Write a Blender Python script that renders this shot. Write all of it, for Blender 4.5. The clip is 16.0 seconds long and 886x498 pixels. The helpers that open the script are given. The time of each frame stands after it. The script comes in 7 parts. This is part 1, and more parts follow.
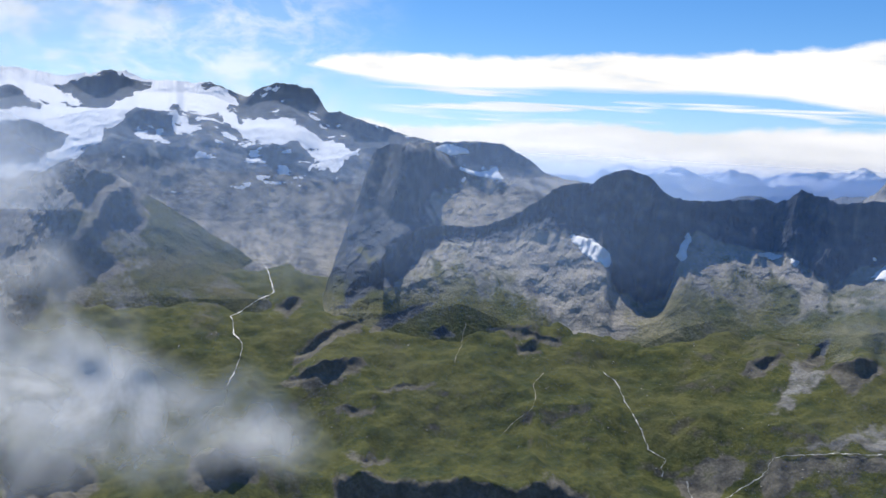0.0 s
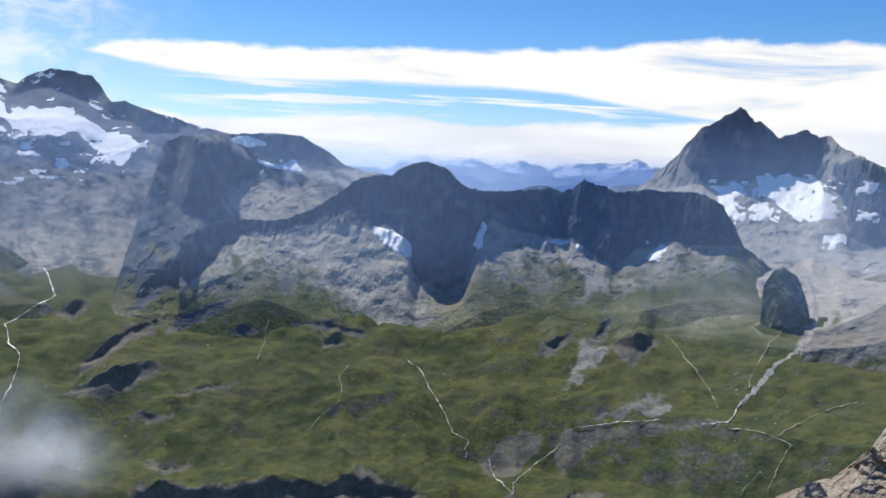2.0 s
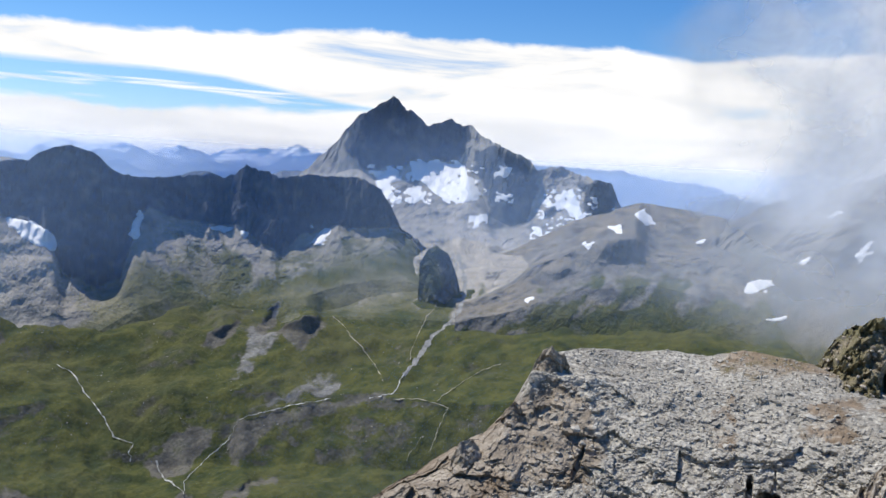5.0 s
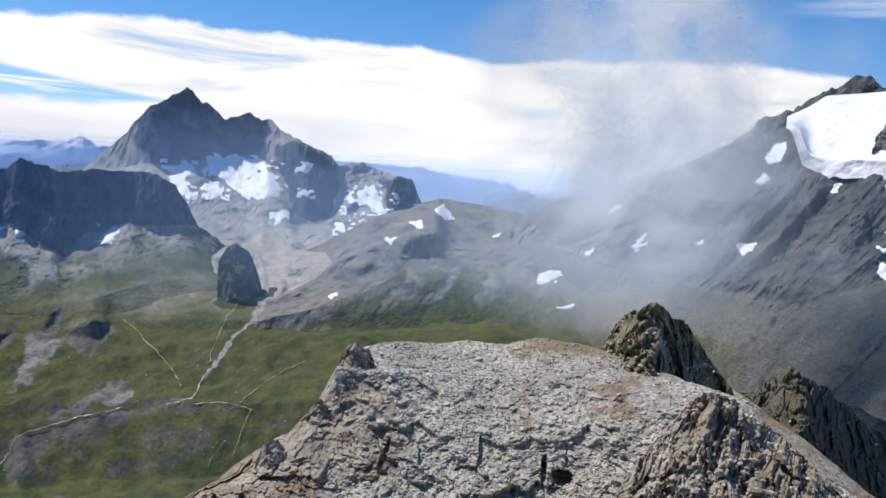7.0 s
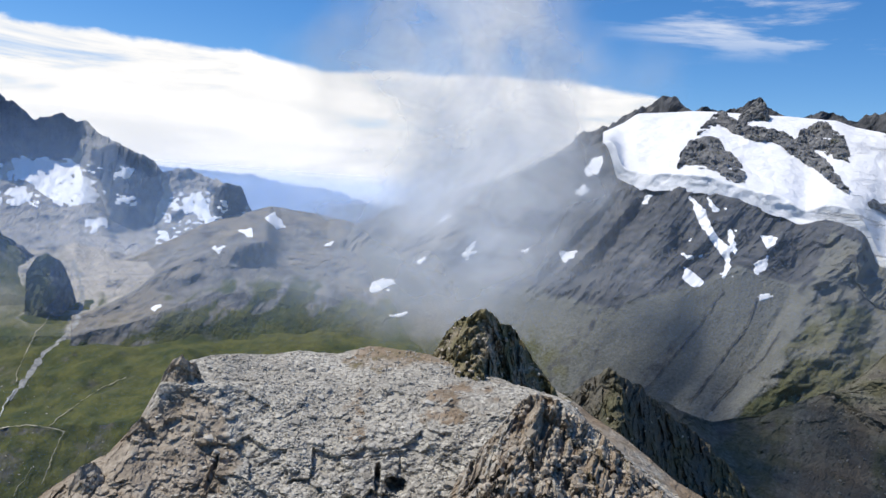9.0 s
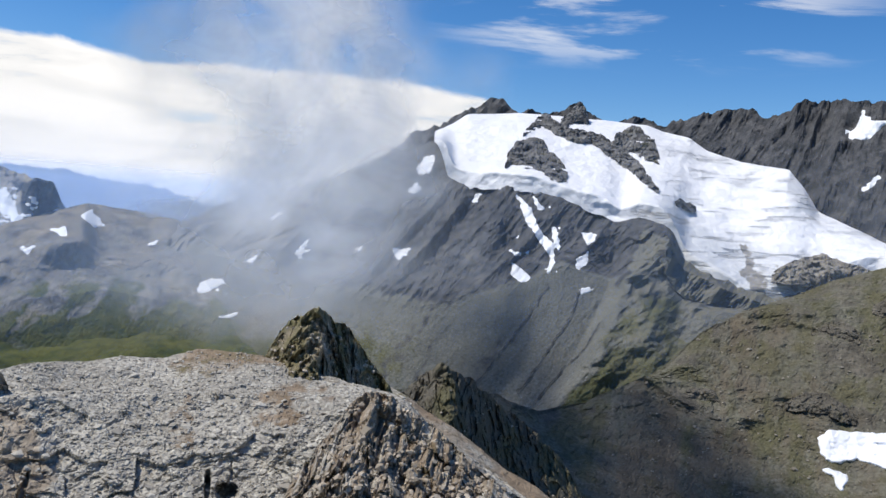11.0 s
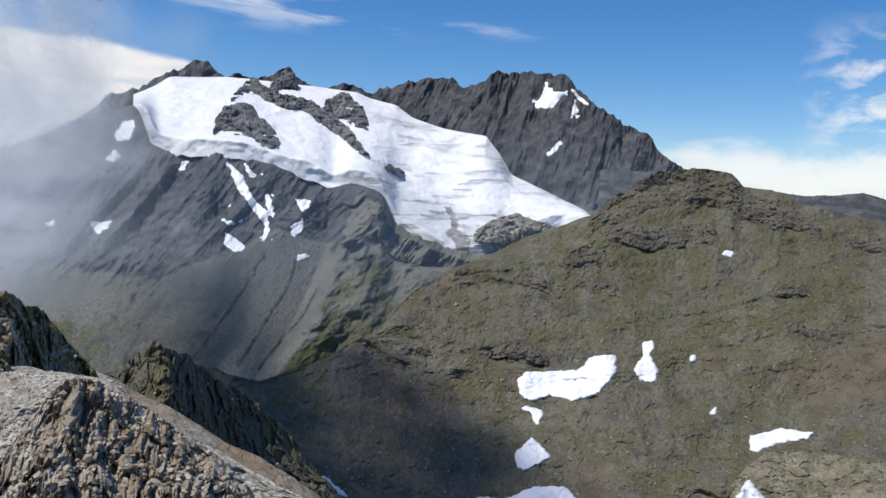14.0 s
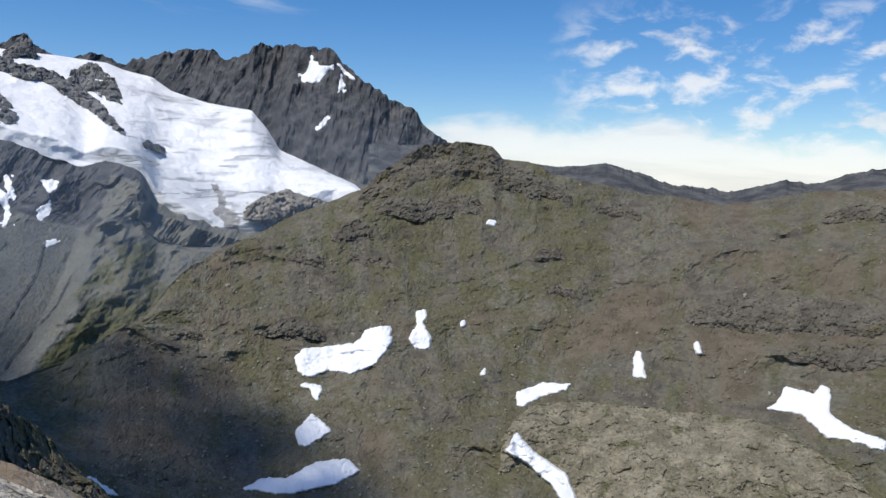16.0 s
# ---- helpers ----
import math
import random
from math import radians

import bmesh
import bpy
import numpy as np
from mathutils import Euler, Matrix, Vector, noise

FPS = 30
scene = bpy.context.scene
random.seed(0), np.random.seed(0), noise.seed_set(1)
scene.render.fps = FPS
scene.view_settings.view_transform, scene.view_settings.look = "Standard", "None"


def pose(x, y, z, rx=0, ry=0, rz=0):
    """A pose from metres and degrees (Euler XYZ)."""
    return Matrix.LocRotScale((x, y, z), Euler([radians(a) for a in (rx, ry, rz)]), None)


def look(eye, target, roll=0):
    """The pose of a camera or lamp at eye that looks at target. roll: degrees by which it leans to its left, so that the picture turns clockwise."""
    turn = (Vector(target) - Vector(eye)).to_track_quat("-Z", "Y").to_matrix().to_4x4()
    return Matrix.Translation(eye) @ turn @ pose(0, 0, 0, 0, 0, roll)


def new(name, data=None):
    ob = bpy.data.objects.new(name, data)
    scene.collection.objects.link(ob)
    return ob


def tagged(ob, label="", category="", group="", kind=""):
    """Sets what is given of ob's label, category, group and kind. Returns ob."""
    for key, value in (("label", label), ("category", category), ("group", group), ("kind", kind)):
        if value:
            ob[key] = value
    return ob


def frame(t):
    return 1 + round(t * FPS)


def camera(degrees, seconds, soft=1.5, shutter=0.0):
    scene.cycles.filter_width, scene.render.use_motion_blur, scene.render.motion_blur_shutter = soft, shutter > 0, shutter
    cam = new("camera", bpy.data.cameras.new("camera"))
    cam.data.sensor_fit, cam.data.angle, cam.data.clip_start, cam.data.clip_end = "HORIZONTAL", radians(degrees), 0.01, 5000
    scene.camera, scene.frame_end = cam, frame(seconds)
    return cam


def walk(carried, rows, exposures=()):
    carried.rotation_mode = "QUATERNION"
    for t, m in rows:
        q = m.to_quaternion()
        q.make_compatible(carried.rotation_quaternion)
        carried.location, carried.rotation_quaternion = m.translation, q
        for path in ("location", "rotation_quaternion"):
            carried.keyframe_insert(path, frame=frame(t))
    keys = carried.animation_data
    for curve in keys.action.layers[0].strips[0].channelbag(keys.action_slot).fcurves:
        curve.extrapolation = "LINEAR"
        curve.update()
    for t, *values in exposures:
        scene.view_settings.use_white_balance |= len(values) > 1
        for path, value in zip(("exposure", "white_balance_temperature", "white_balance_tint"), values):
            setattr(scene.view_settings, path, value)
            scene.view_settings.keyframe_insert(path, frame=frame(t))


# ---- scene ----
EYE = 1.6
cam = camera(56.64, 16.0, soft=1.5)
# seconds, yaw, pitch, roll
ROWS = [
    (0.0, 0.35, -5.39, -3.67),
    (0.5, -3.02, -5.33, -3.61),
    (1.0, -6.40, -5.27, -3.46),
    (1.5, -9.86, -5.18, -3.35),
    (2.0, -13.50, -5.09, -3.29),
    (2.5, -17.28, -4.99, -3.26),
    (3.0, -21.14, -4.92, -3.19),
    (3.5, -25.03, -4.88, -3.11),
    (4.0, -28.93, -4.85, -3.13),
    (6.5, -47.22, -4.55, -3.14),
    (7.0, -50.34, -4.33, -3.26),
    (7.5, -53.31, -4.04, -3.38),
    (8.0, -56.17, -3.73, -3.55),
    (8.5, -59.08, -3.37, -3.64),
    (9.0, -61.97, -3.02, -3.78),
    (11.5, -76.54, -2.49, -3.76),
    (12.0, -79.61, -2.68, -3.59),
    (12.5, -82.82, -2.87, -3.43),
    (13.0, -86.16, -3.11, -3.17),
    (13.5, -89.67, -3.34, -2.93),
    (14.0, -93.32, -3.58, -2.63),
    (14.5, -97.11, -3.83, -2.27),
    (15.0, -101.01, -4.12, -1.99),
    (15.5, -105.00, -4.43, -1.69),
    (16.0, -109.19, -4.75, -1.46),
]
walk(cam, [(t, pose(0, 0, EYE, 90 + pitch, roll, yaw)) for t, yaw, pitch, roll in ROWS], [(0.0, 0.0), (9.0, 0.0), (11.5, -0.12), (16.0, -0.15)])

# ---- world, sun ----
SUN_AZ, SUN_EL = -22.0, 60.0        # degrees, clockwise from the y axis


def node(nt, kind, **sets):
    n = nt.nodes.new(kind)
    for k, v in sets.items():
        if k == "inp":
            for i, x in v.items():
                n.inputs[i].default_value = x
        else:
            setattr(n, k, v)
    return n


def math_node(nt, op, a, b=None, c=None, clamp=False):
    n = nt.nodes.new("ShaderNodeMath")
    n.operation, n.use_clamp = op, clamp
    for i, v in enumerate((a, b, c)):
        if v is None:
            continue
        if isinstance(v, (int, float)):
            n.inputs[i].default_value = v
        else:
            nt.links.new(v, n.inputs[i])
    return n.outputs[0]


def remap(nt, v, a, b, c=0.0, d=1.0, smooth=True):
    n = node(nt, "ShaderNodeMapRange", interpolation_type="SMOOTHSTEP" if smooth else "LINEAR")
    nt.links.new(v, n.inputs[0])
    for i, x in enumerate((a, b, c, d)):
        if isinstance(x, (int, float)):
            n.inputs[1 + i].default_value = x
        else:
            nt.links.new(x, n.inputs[1 + i])
    return n.outputs[0]


def mix_colour(nt, f, a, b, mode="MIX"):
    n = node(nt, "ShaderNodeMix", data_type="RGBA", blend_type=mode)
    for i, v in ((0, f), (6, a), (7, b)):
        if isinstance(v, (int, float)):
            n.inputs[i].default_value = v
        elif isinstance(v, tuple):
            n.inputs[i].default_value = (*v, 1)
        else:
            nt.links.new(v, n.inputs[i])
    return n.outputs[2]


def fractal(nt, vec, scale, detail=4.0, rough=0.55, lac=2.0, warp=0.0):
    n = node(nt, "ShaderNodeTexNoise", inp={"Scale": scale, "Detail": detail, "Roughness": rough, "Lacunarity": lac, "Distortion": warp})
    nt.links.new(vec, n.inputs["Vector"])
    return n.outputs[0]


world = bpy.data.worlds.new("sky")
scene.world = world
world.use_nodes = True
nt = world.node_tree
nt.nodes.clear()
sky = node(nt, "ShaderNodeTexSky", sky_type="NISHITA", sun_disc=False, sun_elevation=radians(SUN_EL), sun_rotation=radians(SUN_AZ),
           altitude=1500, air_density=1.0, dust_density=0.7, ozone_density=3.5)
coord = node(nt, "ShaderNodeTexCoord")
split = node(nt, "ShaderNodeSeparateXYZ")
nt.links.new(coord.outputs["Generated"], split.inputs[0])
X, Y, Z = split.outputs
azim = math_node(nt, "MULTIPLY", math_node(nt, "ARCTAN2", X, Y), 57.2958)
elev = math_node(nt, "MULTIPLY", math_node(nt, "ARCSINE", Z), 57.2958)
# cloud plane: streaks seen at a grazing angle
flat = node(nt, "ShaderNodeCombineXYZ")
nt.links.new(math_node(nt, "MULTIPLY", azim, 0.07), flat.inputs[0])
nt.links.new(math_node(nt, "ADD", math_node(nt, "MULTIPLY", elev, 0.42), math_node(nt, "MULTIPLY", azim, 0.004)), flat.inputs[1])
puff = node(nt, "ShaderNodeCombineXYZ")
nt.links.new(math_node(nt, "MULTIPLY", azim, 0.3), puff.inputs[0])
nt.links.new(math_node(nt, "MULTIPLY", elev, 0.55), puff.inputs[1])
streak = fractal(nt, flat.outputs[0], 1.0, 6.0, 0.6, warp=0.4)
curl = fractal(nt, puff.outputs[0], 1.0, 6.0, 0.58, warp=0.3)


def bearing_line(*pairs):
    """Elevation, in degrees, over the bearing."""
    n = node(nt, "ShaderNodeValToRGB")
    ramp = n.color_ramp
    for p, v in zip(pairs[::2], pairs[1::2]):
        e = ramp.elements.new((p + 40) / 200)
        e.color = (v / 20, v / 20, v / 20, 1)
    ramp.elements.remove(ramp.elements[0])
    ramp.elements.remove(ramp.elements[-1])
    nt.links.new(remap(nt, azim, -40, 160, smooth=False), n.inputs[0])
    return math_node(nt, "MULTIPLY", n.outputs[0], 20)


def waver(v, wave, size):
    return math_node(nt, "ADD", v, math_node(nt, "MULTIPLY", math_node(nt, "SUBTRACT", wave, 0.5), size))


# high sheet: top and bottom edges rise and fall with the bearing
edge = waver(bearing_line(-14, 6.4, -11, 6.6, -8, 7.5, -4, 8.0, 4, 8.1, 14, 8.7, 22, 9.0, 27, 9.6, 31, 9.8, 37, 9.6, 48, 9.5, 53, 8.6, 58, 9.0, 64, 9.2, 72, 9.0, 76, 8.2, 82, 5.5), curl, 1.3)
under = remap(nt, math_node(nt, "SUBTRACT", edge, elev), -0.1, 0.45)
low = waver(bearing_line(-14, 6.5, -11, 6.4, -8, 6.0, -4, 5.6, 0, 5.4, 8, 5.9, 15, 6.0, 22, 5.7, 25, 5.2, 29, 4.7, 35, 3.6, 45, 3.0), streak, 1.3)
over = remap(nt, math_node(nt, "SUBTRACT", elev, low), 0.0, 0.5)
ends = math_node(nt, "MULTIPLY", remap(nt, azim, -13, -9), remap(nt, azim, 92, 74))
sheet_mask = math_node(nt, "MULTIPLY", math_node(nt, "MULTIPLY", under, over), ends)
sheet_mask = math_node(nt, "MULTIPLY", sheet_mask, remap(nt, streak, 0.24, 0.44, 0.25, 1.0))
# thin streaks between the sheet and the low bank
thin = node(nt, "ShaderNodeCombineXYZ")
nt.links.new(math_node(nt, "MULTIPLY", azim, 0.09), thin.inputs[0])
nt.links.new(math_node(nt, "MULTIPLY", elev, 1.7), thin.inputs[1])
threads = math_node(nt, "MULTIPLY", remap(nt, fractal(nt, thin.outputs[0], 1.0, 4.0, 0.5, warp=0.3), 0.5, 0.62, 0.0, 0.85), math_node(nt, "MULTIPLY", remap(nt, elev, 6.4, 5.6), remap(nt, azim, -8, 0)))
threads = math_node(nt, "MULTIPLY", threads, remap(nt, azim, 60, 40))
# low bank over the horizon
bank_top = waver(bearing_line(-11, 1.8, -8, 2.6, -6.5, 3.5, -3.8, 3.15, 0, 3.2, 4, 3.8, 10, 4.0, 15.5, 3.65, 22, 4.1, 28, 4.2, 34, 5.2), curl, 1.2)
bank = remap(nt, math_node(nt, "SUBTRACT", bank_top, elev), -0.1, 0.4)
bank = math_node(nt, "MULTIPLY", bank, math_node(nt, "MULTIPLY", remap(nt, azim, -11, -6), remap(nt, azim, 95, 70)))
bank = math_node(nt, "MAXIMUM", bank, threads)
# heaped bank and thin veils on the far right
heap_top = waver(bearing_line(100, 3.0, 106, 3.0, 108.5, 4.2, 111, 5.0, 113.6, 4.9, 116, 4.2, 118.3, 3.3, 120, 4.7, 125, 5.0, 128, 3.8, 131, 3.4, 145, 3.2), curl, 4.0)
heap = remap(nt, math_node(nt, "SUBTRACT", heap_top, elev), -0.3, 1.6, 0.0, 0.72)
heap = math_node(nt, "MULTIPLY", heap, remap(nt, azim, 100, 106))
veil = math_node(nt, "MULTIPLY", remap(nt, curl, 0.46, 0.66), remap(nt, azim, 115, 121, 0.0, 0.7))
veil = math_node(nt, "MULTIPLY", veil, remap(nt, elev, 13, 9))
high = math_node(nt, "MULTIPLY", remap(nt, streak, 0.5, 0.66, 0.0, 0.5), math_node(nt, "MULTIPLY", remap(nt, azim, 70, 80), remap(nt, azim, 104, 94)))
high = math_node(nt, "MULTIPLY", high, remap(nt, elev, 10.0, 12.5))
wisps = math_node(nt, "MULTIPLY", remap(nt, curl, 0.38, 0.66, 0.12, 0.6), math_node(nt, "MULTIPLY", math_node(nt, "MULTIPLY", remap(nt, azim, -2, -14), remap(nt, azim, -55, -40)), remap(nt, elev, 18, 10)))
veil = math_node(nt, "MAXIMUM", veil, math_node(nt, "MAXIMUM", high, wisps))
cloud = math_node(nt, "MAXIMUM", math_node(nt, "MAXIMUM", sheet_mask, bank), math_node(nt, "MAXIMUM", heap, veil), clamp=True)
white = mix_colour(nt, remap(nt, streak, 0.35, 0.6), (9.4, 9.4, 9.4), (11.4, 11.2, 11.0))
azure = node(nt, "ShaderNodeHueSaturation", inp={"Hue": 0.505, "Saturation": 1.32, "Value": 1.36})
nt.links.new(sky.outputs[0], azure.inputs["Color"])
sky_colour = mix_colour(nt, cloud, azure.outputs[0], white)
bg = node(nt, "ShaderNodeBackground", inp={"Strength": 0.1})
nt.links.new(sky_colour, bg.inputs[0])
nt.links.new(bg.outputs[0], node(nt, "ShaderNodeOutputWorld").inputs[0])

a, e = radians(SUN_AZ), radians(SUN_EL)
sun = new("sun", bpy.data.lights.new("sun", "SUN"))
sun.data.energy, sun.data.angle, sun.data.color = 4.5, radians(0.53), (1.0, 0.95, 0.86)
sun.matrix_world = look((2000 * math.sin(a) * math.cos(e), 2000 * math.cos(a) * math.cos(e), 2000 * math.sin(e)), (0, 0, 0))


# ---- materials ----
def land(name, unit, rock=(0.13, 0.13, 0.13), rock2=(0.27, 0.265, 0.255), scree=(0.43, 0.42, 0.395), scree2=(0.29, 0.282, 0.262),
         grass=(0.045, 0.066, 0.018), grass2=(0.112, 0.113, 0.034), soil=(0.2, 0.155, 0.11), bump=1.0, rubble=0.45, blend=0.3, snow=(0.85, 0.87, 0.9)):
    """Mountain ground: bare rock with grass, scree, bare soil and snow laid on by the cover attribute. unit: metres of the finest grain."""
    m = bpy.data.materials.new(name)
    m.use_nodes = True
    nt = m.node_tree
    bsdf = nt.nodes["Principled BSDF"]
    pos = node(nt, "ShaderNodeTexCoord").outputs["Object"]
    cover = node(nt, "ShaderNodeAttribute", attribute_name="cover")
    parts = node(nt, "ShaderNodeSeparateColor")
    nt.links.new(cover.outputs["Color"], parts.inputs[0])
    soil_w = cover.outputs["Alpha"]
    fine = fractal(nt, pos, 0.35 / unit, 5.0, 0.65)
    mid = fractal(nt, pos, 0.06 / unit, 6.0, 0.62)
    big = fractal(nt, pos, 0.011 / unit, 5.0, 0.6)
    cell = node(nt, "ShaderNodeTexVoronoi", inp={"Scale": 0.5 / unit, "Randomness": 1.0})
    nt.links.new(pos, cell.inputs["Vector"])
    tone = node(nt, "ShaderNodeSeparateColor")
    nt.links.new(cell.outputs["Color"], tone.inputs[0])
    rk = mix_colour(nt, remap(nt, mid, 0.32, 0.68), rock, rock2)
    rk = mix_colour(nt, remap(nt, fine, 0.3, 0.75, 0.0, 0.55), rk, tuple(c * 0.5 for c in rock))
    sc = mix_colour(nt, remap(nt, big, 0.35, 0.65), scree, scree2)
    sc = mix_colour(nt, remap(nt, tone.outputs[0], 0.45, 1.0, 0.0, 0.75 * rubble), sc, tuple(c * 0.4 for c in scree2))
    sc = mix_colour(nt, remap(nt, tone.outputs[1], 0.8, 1.0, 0.0, 0.6 * rubble), sc, tuple(min(0.8, c * 1.5) for c in scree))
    sc = mix_colour(nt, remap(nt, fine, 0.35, 0.7, 0.0, 0.45), sc, tuple(c * 0.5 for c in scree2))
    gr = mix_colour(nt, remap(nt, mid, 0.34, 0.66), grass, grass2)
    gr = mix_colour(nt, remap(nt, big, 0.42, 0.7, 0.0, 0.6), gr, tuple(0.5 * (x + y) for x, y in zip(grass2, soil)))
    gr = mix_colour(nt, remap(nt, fine, 0.35, 0.7, 0.0, 0.45), gr, tuple(c * 0.45 for c in grass))
    so = mix_colour(nt, remap(nt, mid, 0.3, 0.7), soil, tuple(c * 0.62 for c in soil))
    speck = math_node(nt, "ADD", math_node(nt, "MULTIPLY", math_node(nt, "SUBTRACT", mid, 0.5), 1.5), math_node(nt, "MULTIPLY", math_node(nt, "SUBTRACT", fine, 0.5), 0.7))

    def weight(v, a=0.5 - blend, b=0.5 + blend):
        return remap(nt, math_node(nt, "ADD", v, speck), a, b)
    col = mix_colour(nt, weight(parts.outputs[1]), rk, sc)
    col = mix_colour(nt, weight(soil_w), col, so)
    col = mix_colour(nt, weight(parts.outputs[0]), col, gr)
    snow_w = weight(parts.outputs[2], 0.47, 0.53)
    col = mix_colour(nt, snow_w, col, snow)
    nt.links.new(col, bsdf.inputs["Base Color"])
    bsdf.inputs["Roughness"].default_value = 0.92
    bsdf.inputs["Specular IOR Level"].default_value = 0.25
    height = math_node(nt, "ADD", math_node(nt, "MULTIPLY", mid, 3.0 * unit), math_node(nt, "MULTIPLY", fine, 1.3 * unit))
    height = math_node(nt, "ADD", height, math_node(nt, "MULTIPLY", cell.outputs["Distance"], -0.25 * unit))
    bp = node(nt, "ShaderNodeBump", inp={"Strength": 0.8, "Distance": 1.6 * bump})
    nt.links.new(height, bp.inputs["Height"])
    nt.links.new(bp.outputs[0], bsdf.inputs["Normal"])
    return m


def simple(name, c1, c2, scale, rough=0.7, bump=0.0, bdist=1.0):
    m = bpy.data.materials.new(name)
    m.use_nodes = True
    nt = m.node_tree
    bsdf = nt.nodes["Principled BSDF"]
    pos = node(nt, "ShaderNodeTexCoord").outputs["Object"]
    n = fractal(nt, pos, scale, 6.0, 0.6)
    nt.links.new(mix_colour(nt, remap(nt, n, 0.3, 0.7), c1, c2), bsdf.inputs["Base Color"])
    bsdf.inputs["Roughness"].default_value = rough
    if bump:
        bp = node(nt, "ShaderNodeBump", inp={"Strength": bump, "Distance": bdist})
        nt.links.new(fractal(nt, pos, scale * 2.5, 5.0, 0.6), bp.inputs["Height"])
        nt.links.new(bp.outputs[0], bsdf.inputs["Normal"])
    return m


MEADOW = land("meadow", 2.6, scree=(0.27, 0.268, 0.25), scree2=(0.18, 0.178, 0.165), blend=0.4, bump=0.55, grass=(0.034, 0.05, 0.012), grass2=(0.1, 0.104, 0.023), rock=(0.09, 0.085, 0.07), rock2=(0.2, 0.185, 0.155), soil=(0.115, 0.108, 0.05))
# Blue of shade and haze is put into the rock colours.
SHADE_BLUE_ROCK = land("slate_rock", 3.0, blend=0.45, rock=(0.058, 0.072, 0.096), rock2=(0.112, 0.13, 0.16), scree=(0.49, 0.46, 0.4), scree2=(0.345, 0.325, 0.283), soil=(0.58, 0.53, 0.45))
GREY_ROCK = land("grey_rock", 3.0, grass=(0.035, 0.05, 0.015), grass2=(0.085, 0.09, 0.03))
PALE_ROCK = land("pale_rock", 3.0, rock=(0.11, 0.108, 0.105), rock2=(0.26, 0.25, 0.23), scree=(0.31, 0.3, 0.28), scree2=(0.2, 0.197, 0.183), soil=(0.28, 0.25, 0.2))
TAN_ROCK = land("tan_rock", 2.0, rock=(0.2, 0.18, 0.145), rock2=(0.4, 0.37, 0.31), scree=(0.4, 0.37, 0.31), scree2=(0.3, 0.28, 0.235))
DARK_ROCK = land("dark_rock", 2.2, rock=(0.05, 0.053, 0.058), rock2=(0.13, 0.13, 0.132), scree=(0.18, 0.182, 0.162), scree2=(0.142, 0.145, 0.128), soil=(0.3, 0.275, 0.225), grass=(0.068, 0.075, 0.032), grass2=(0.115, 0.115, 0.055), rubble=0.35)
RIDGE = land("ridge_ground", 0.7, rock=(0.10, 0.09, 0.07), rock2=(0.2, 0.18, 0.145), scree=(0.205, 0.2, 0.152), scree2=(0.15, 0.147, 0.11),
             grass=(0.086, 0.082, 0.044), grass2=(0.13, 0.122, 0.068), soil=(0.165, 0.137, 0.098), rubble=0.7)
SUMMIT = land("summit_rock", 0.12, rock=(0.27, 0.222, 0.165), rock2=(0.5, 0.435, 0.35), scree=(0.54, 0.507, 0.437), scree2=(0.38, 0.353, 0.3),
              soil=(0.31, 0.235, 0.16), grass=(0.14, 0.13, 0.06), grass2=(0.2, 0.18, 0.09), rubble=1.0)
SNOW = simple("old_snow", (0.86, 0.87, 0.89), (0.74, 0.76, 0.78), 0.05, 0.6, 0.5, 1.0)


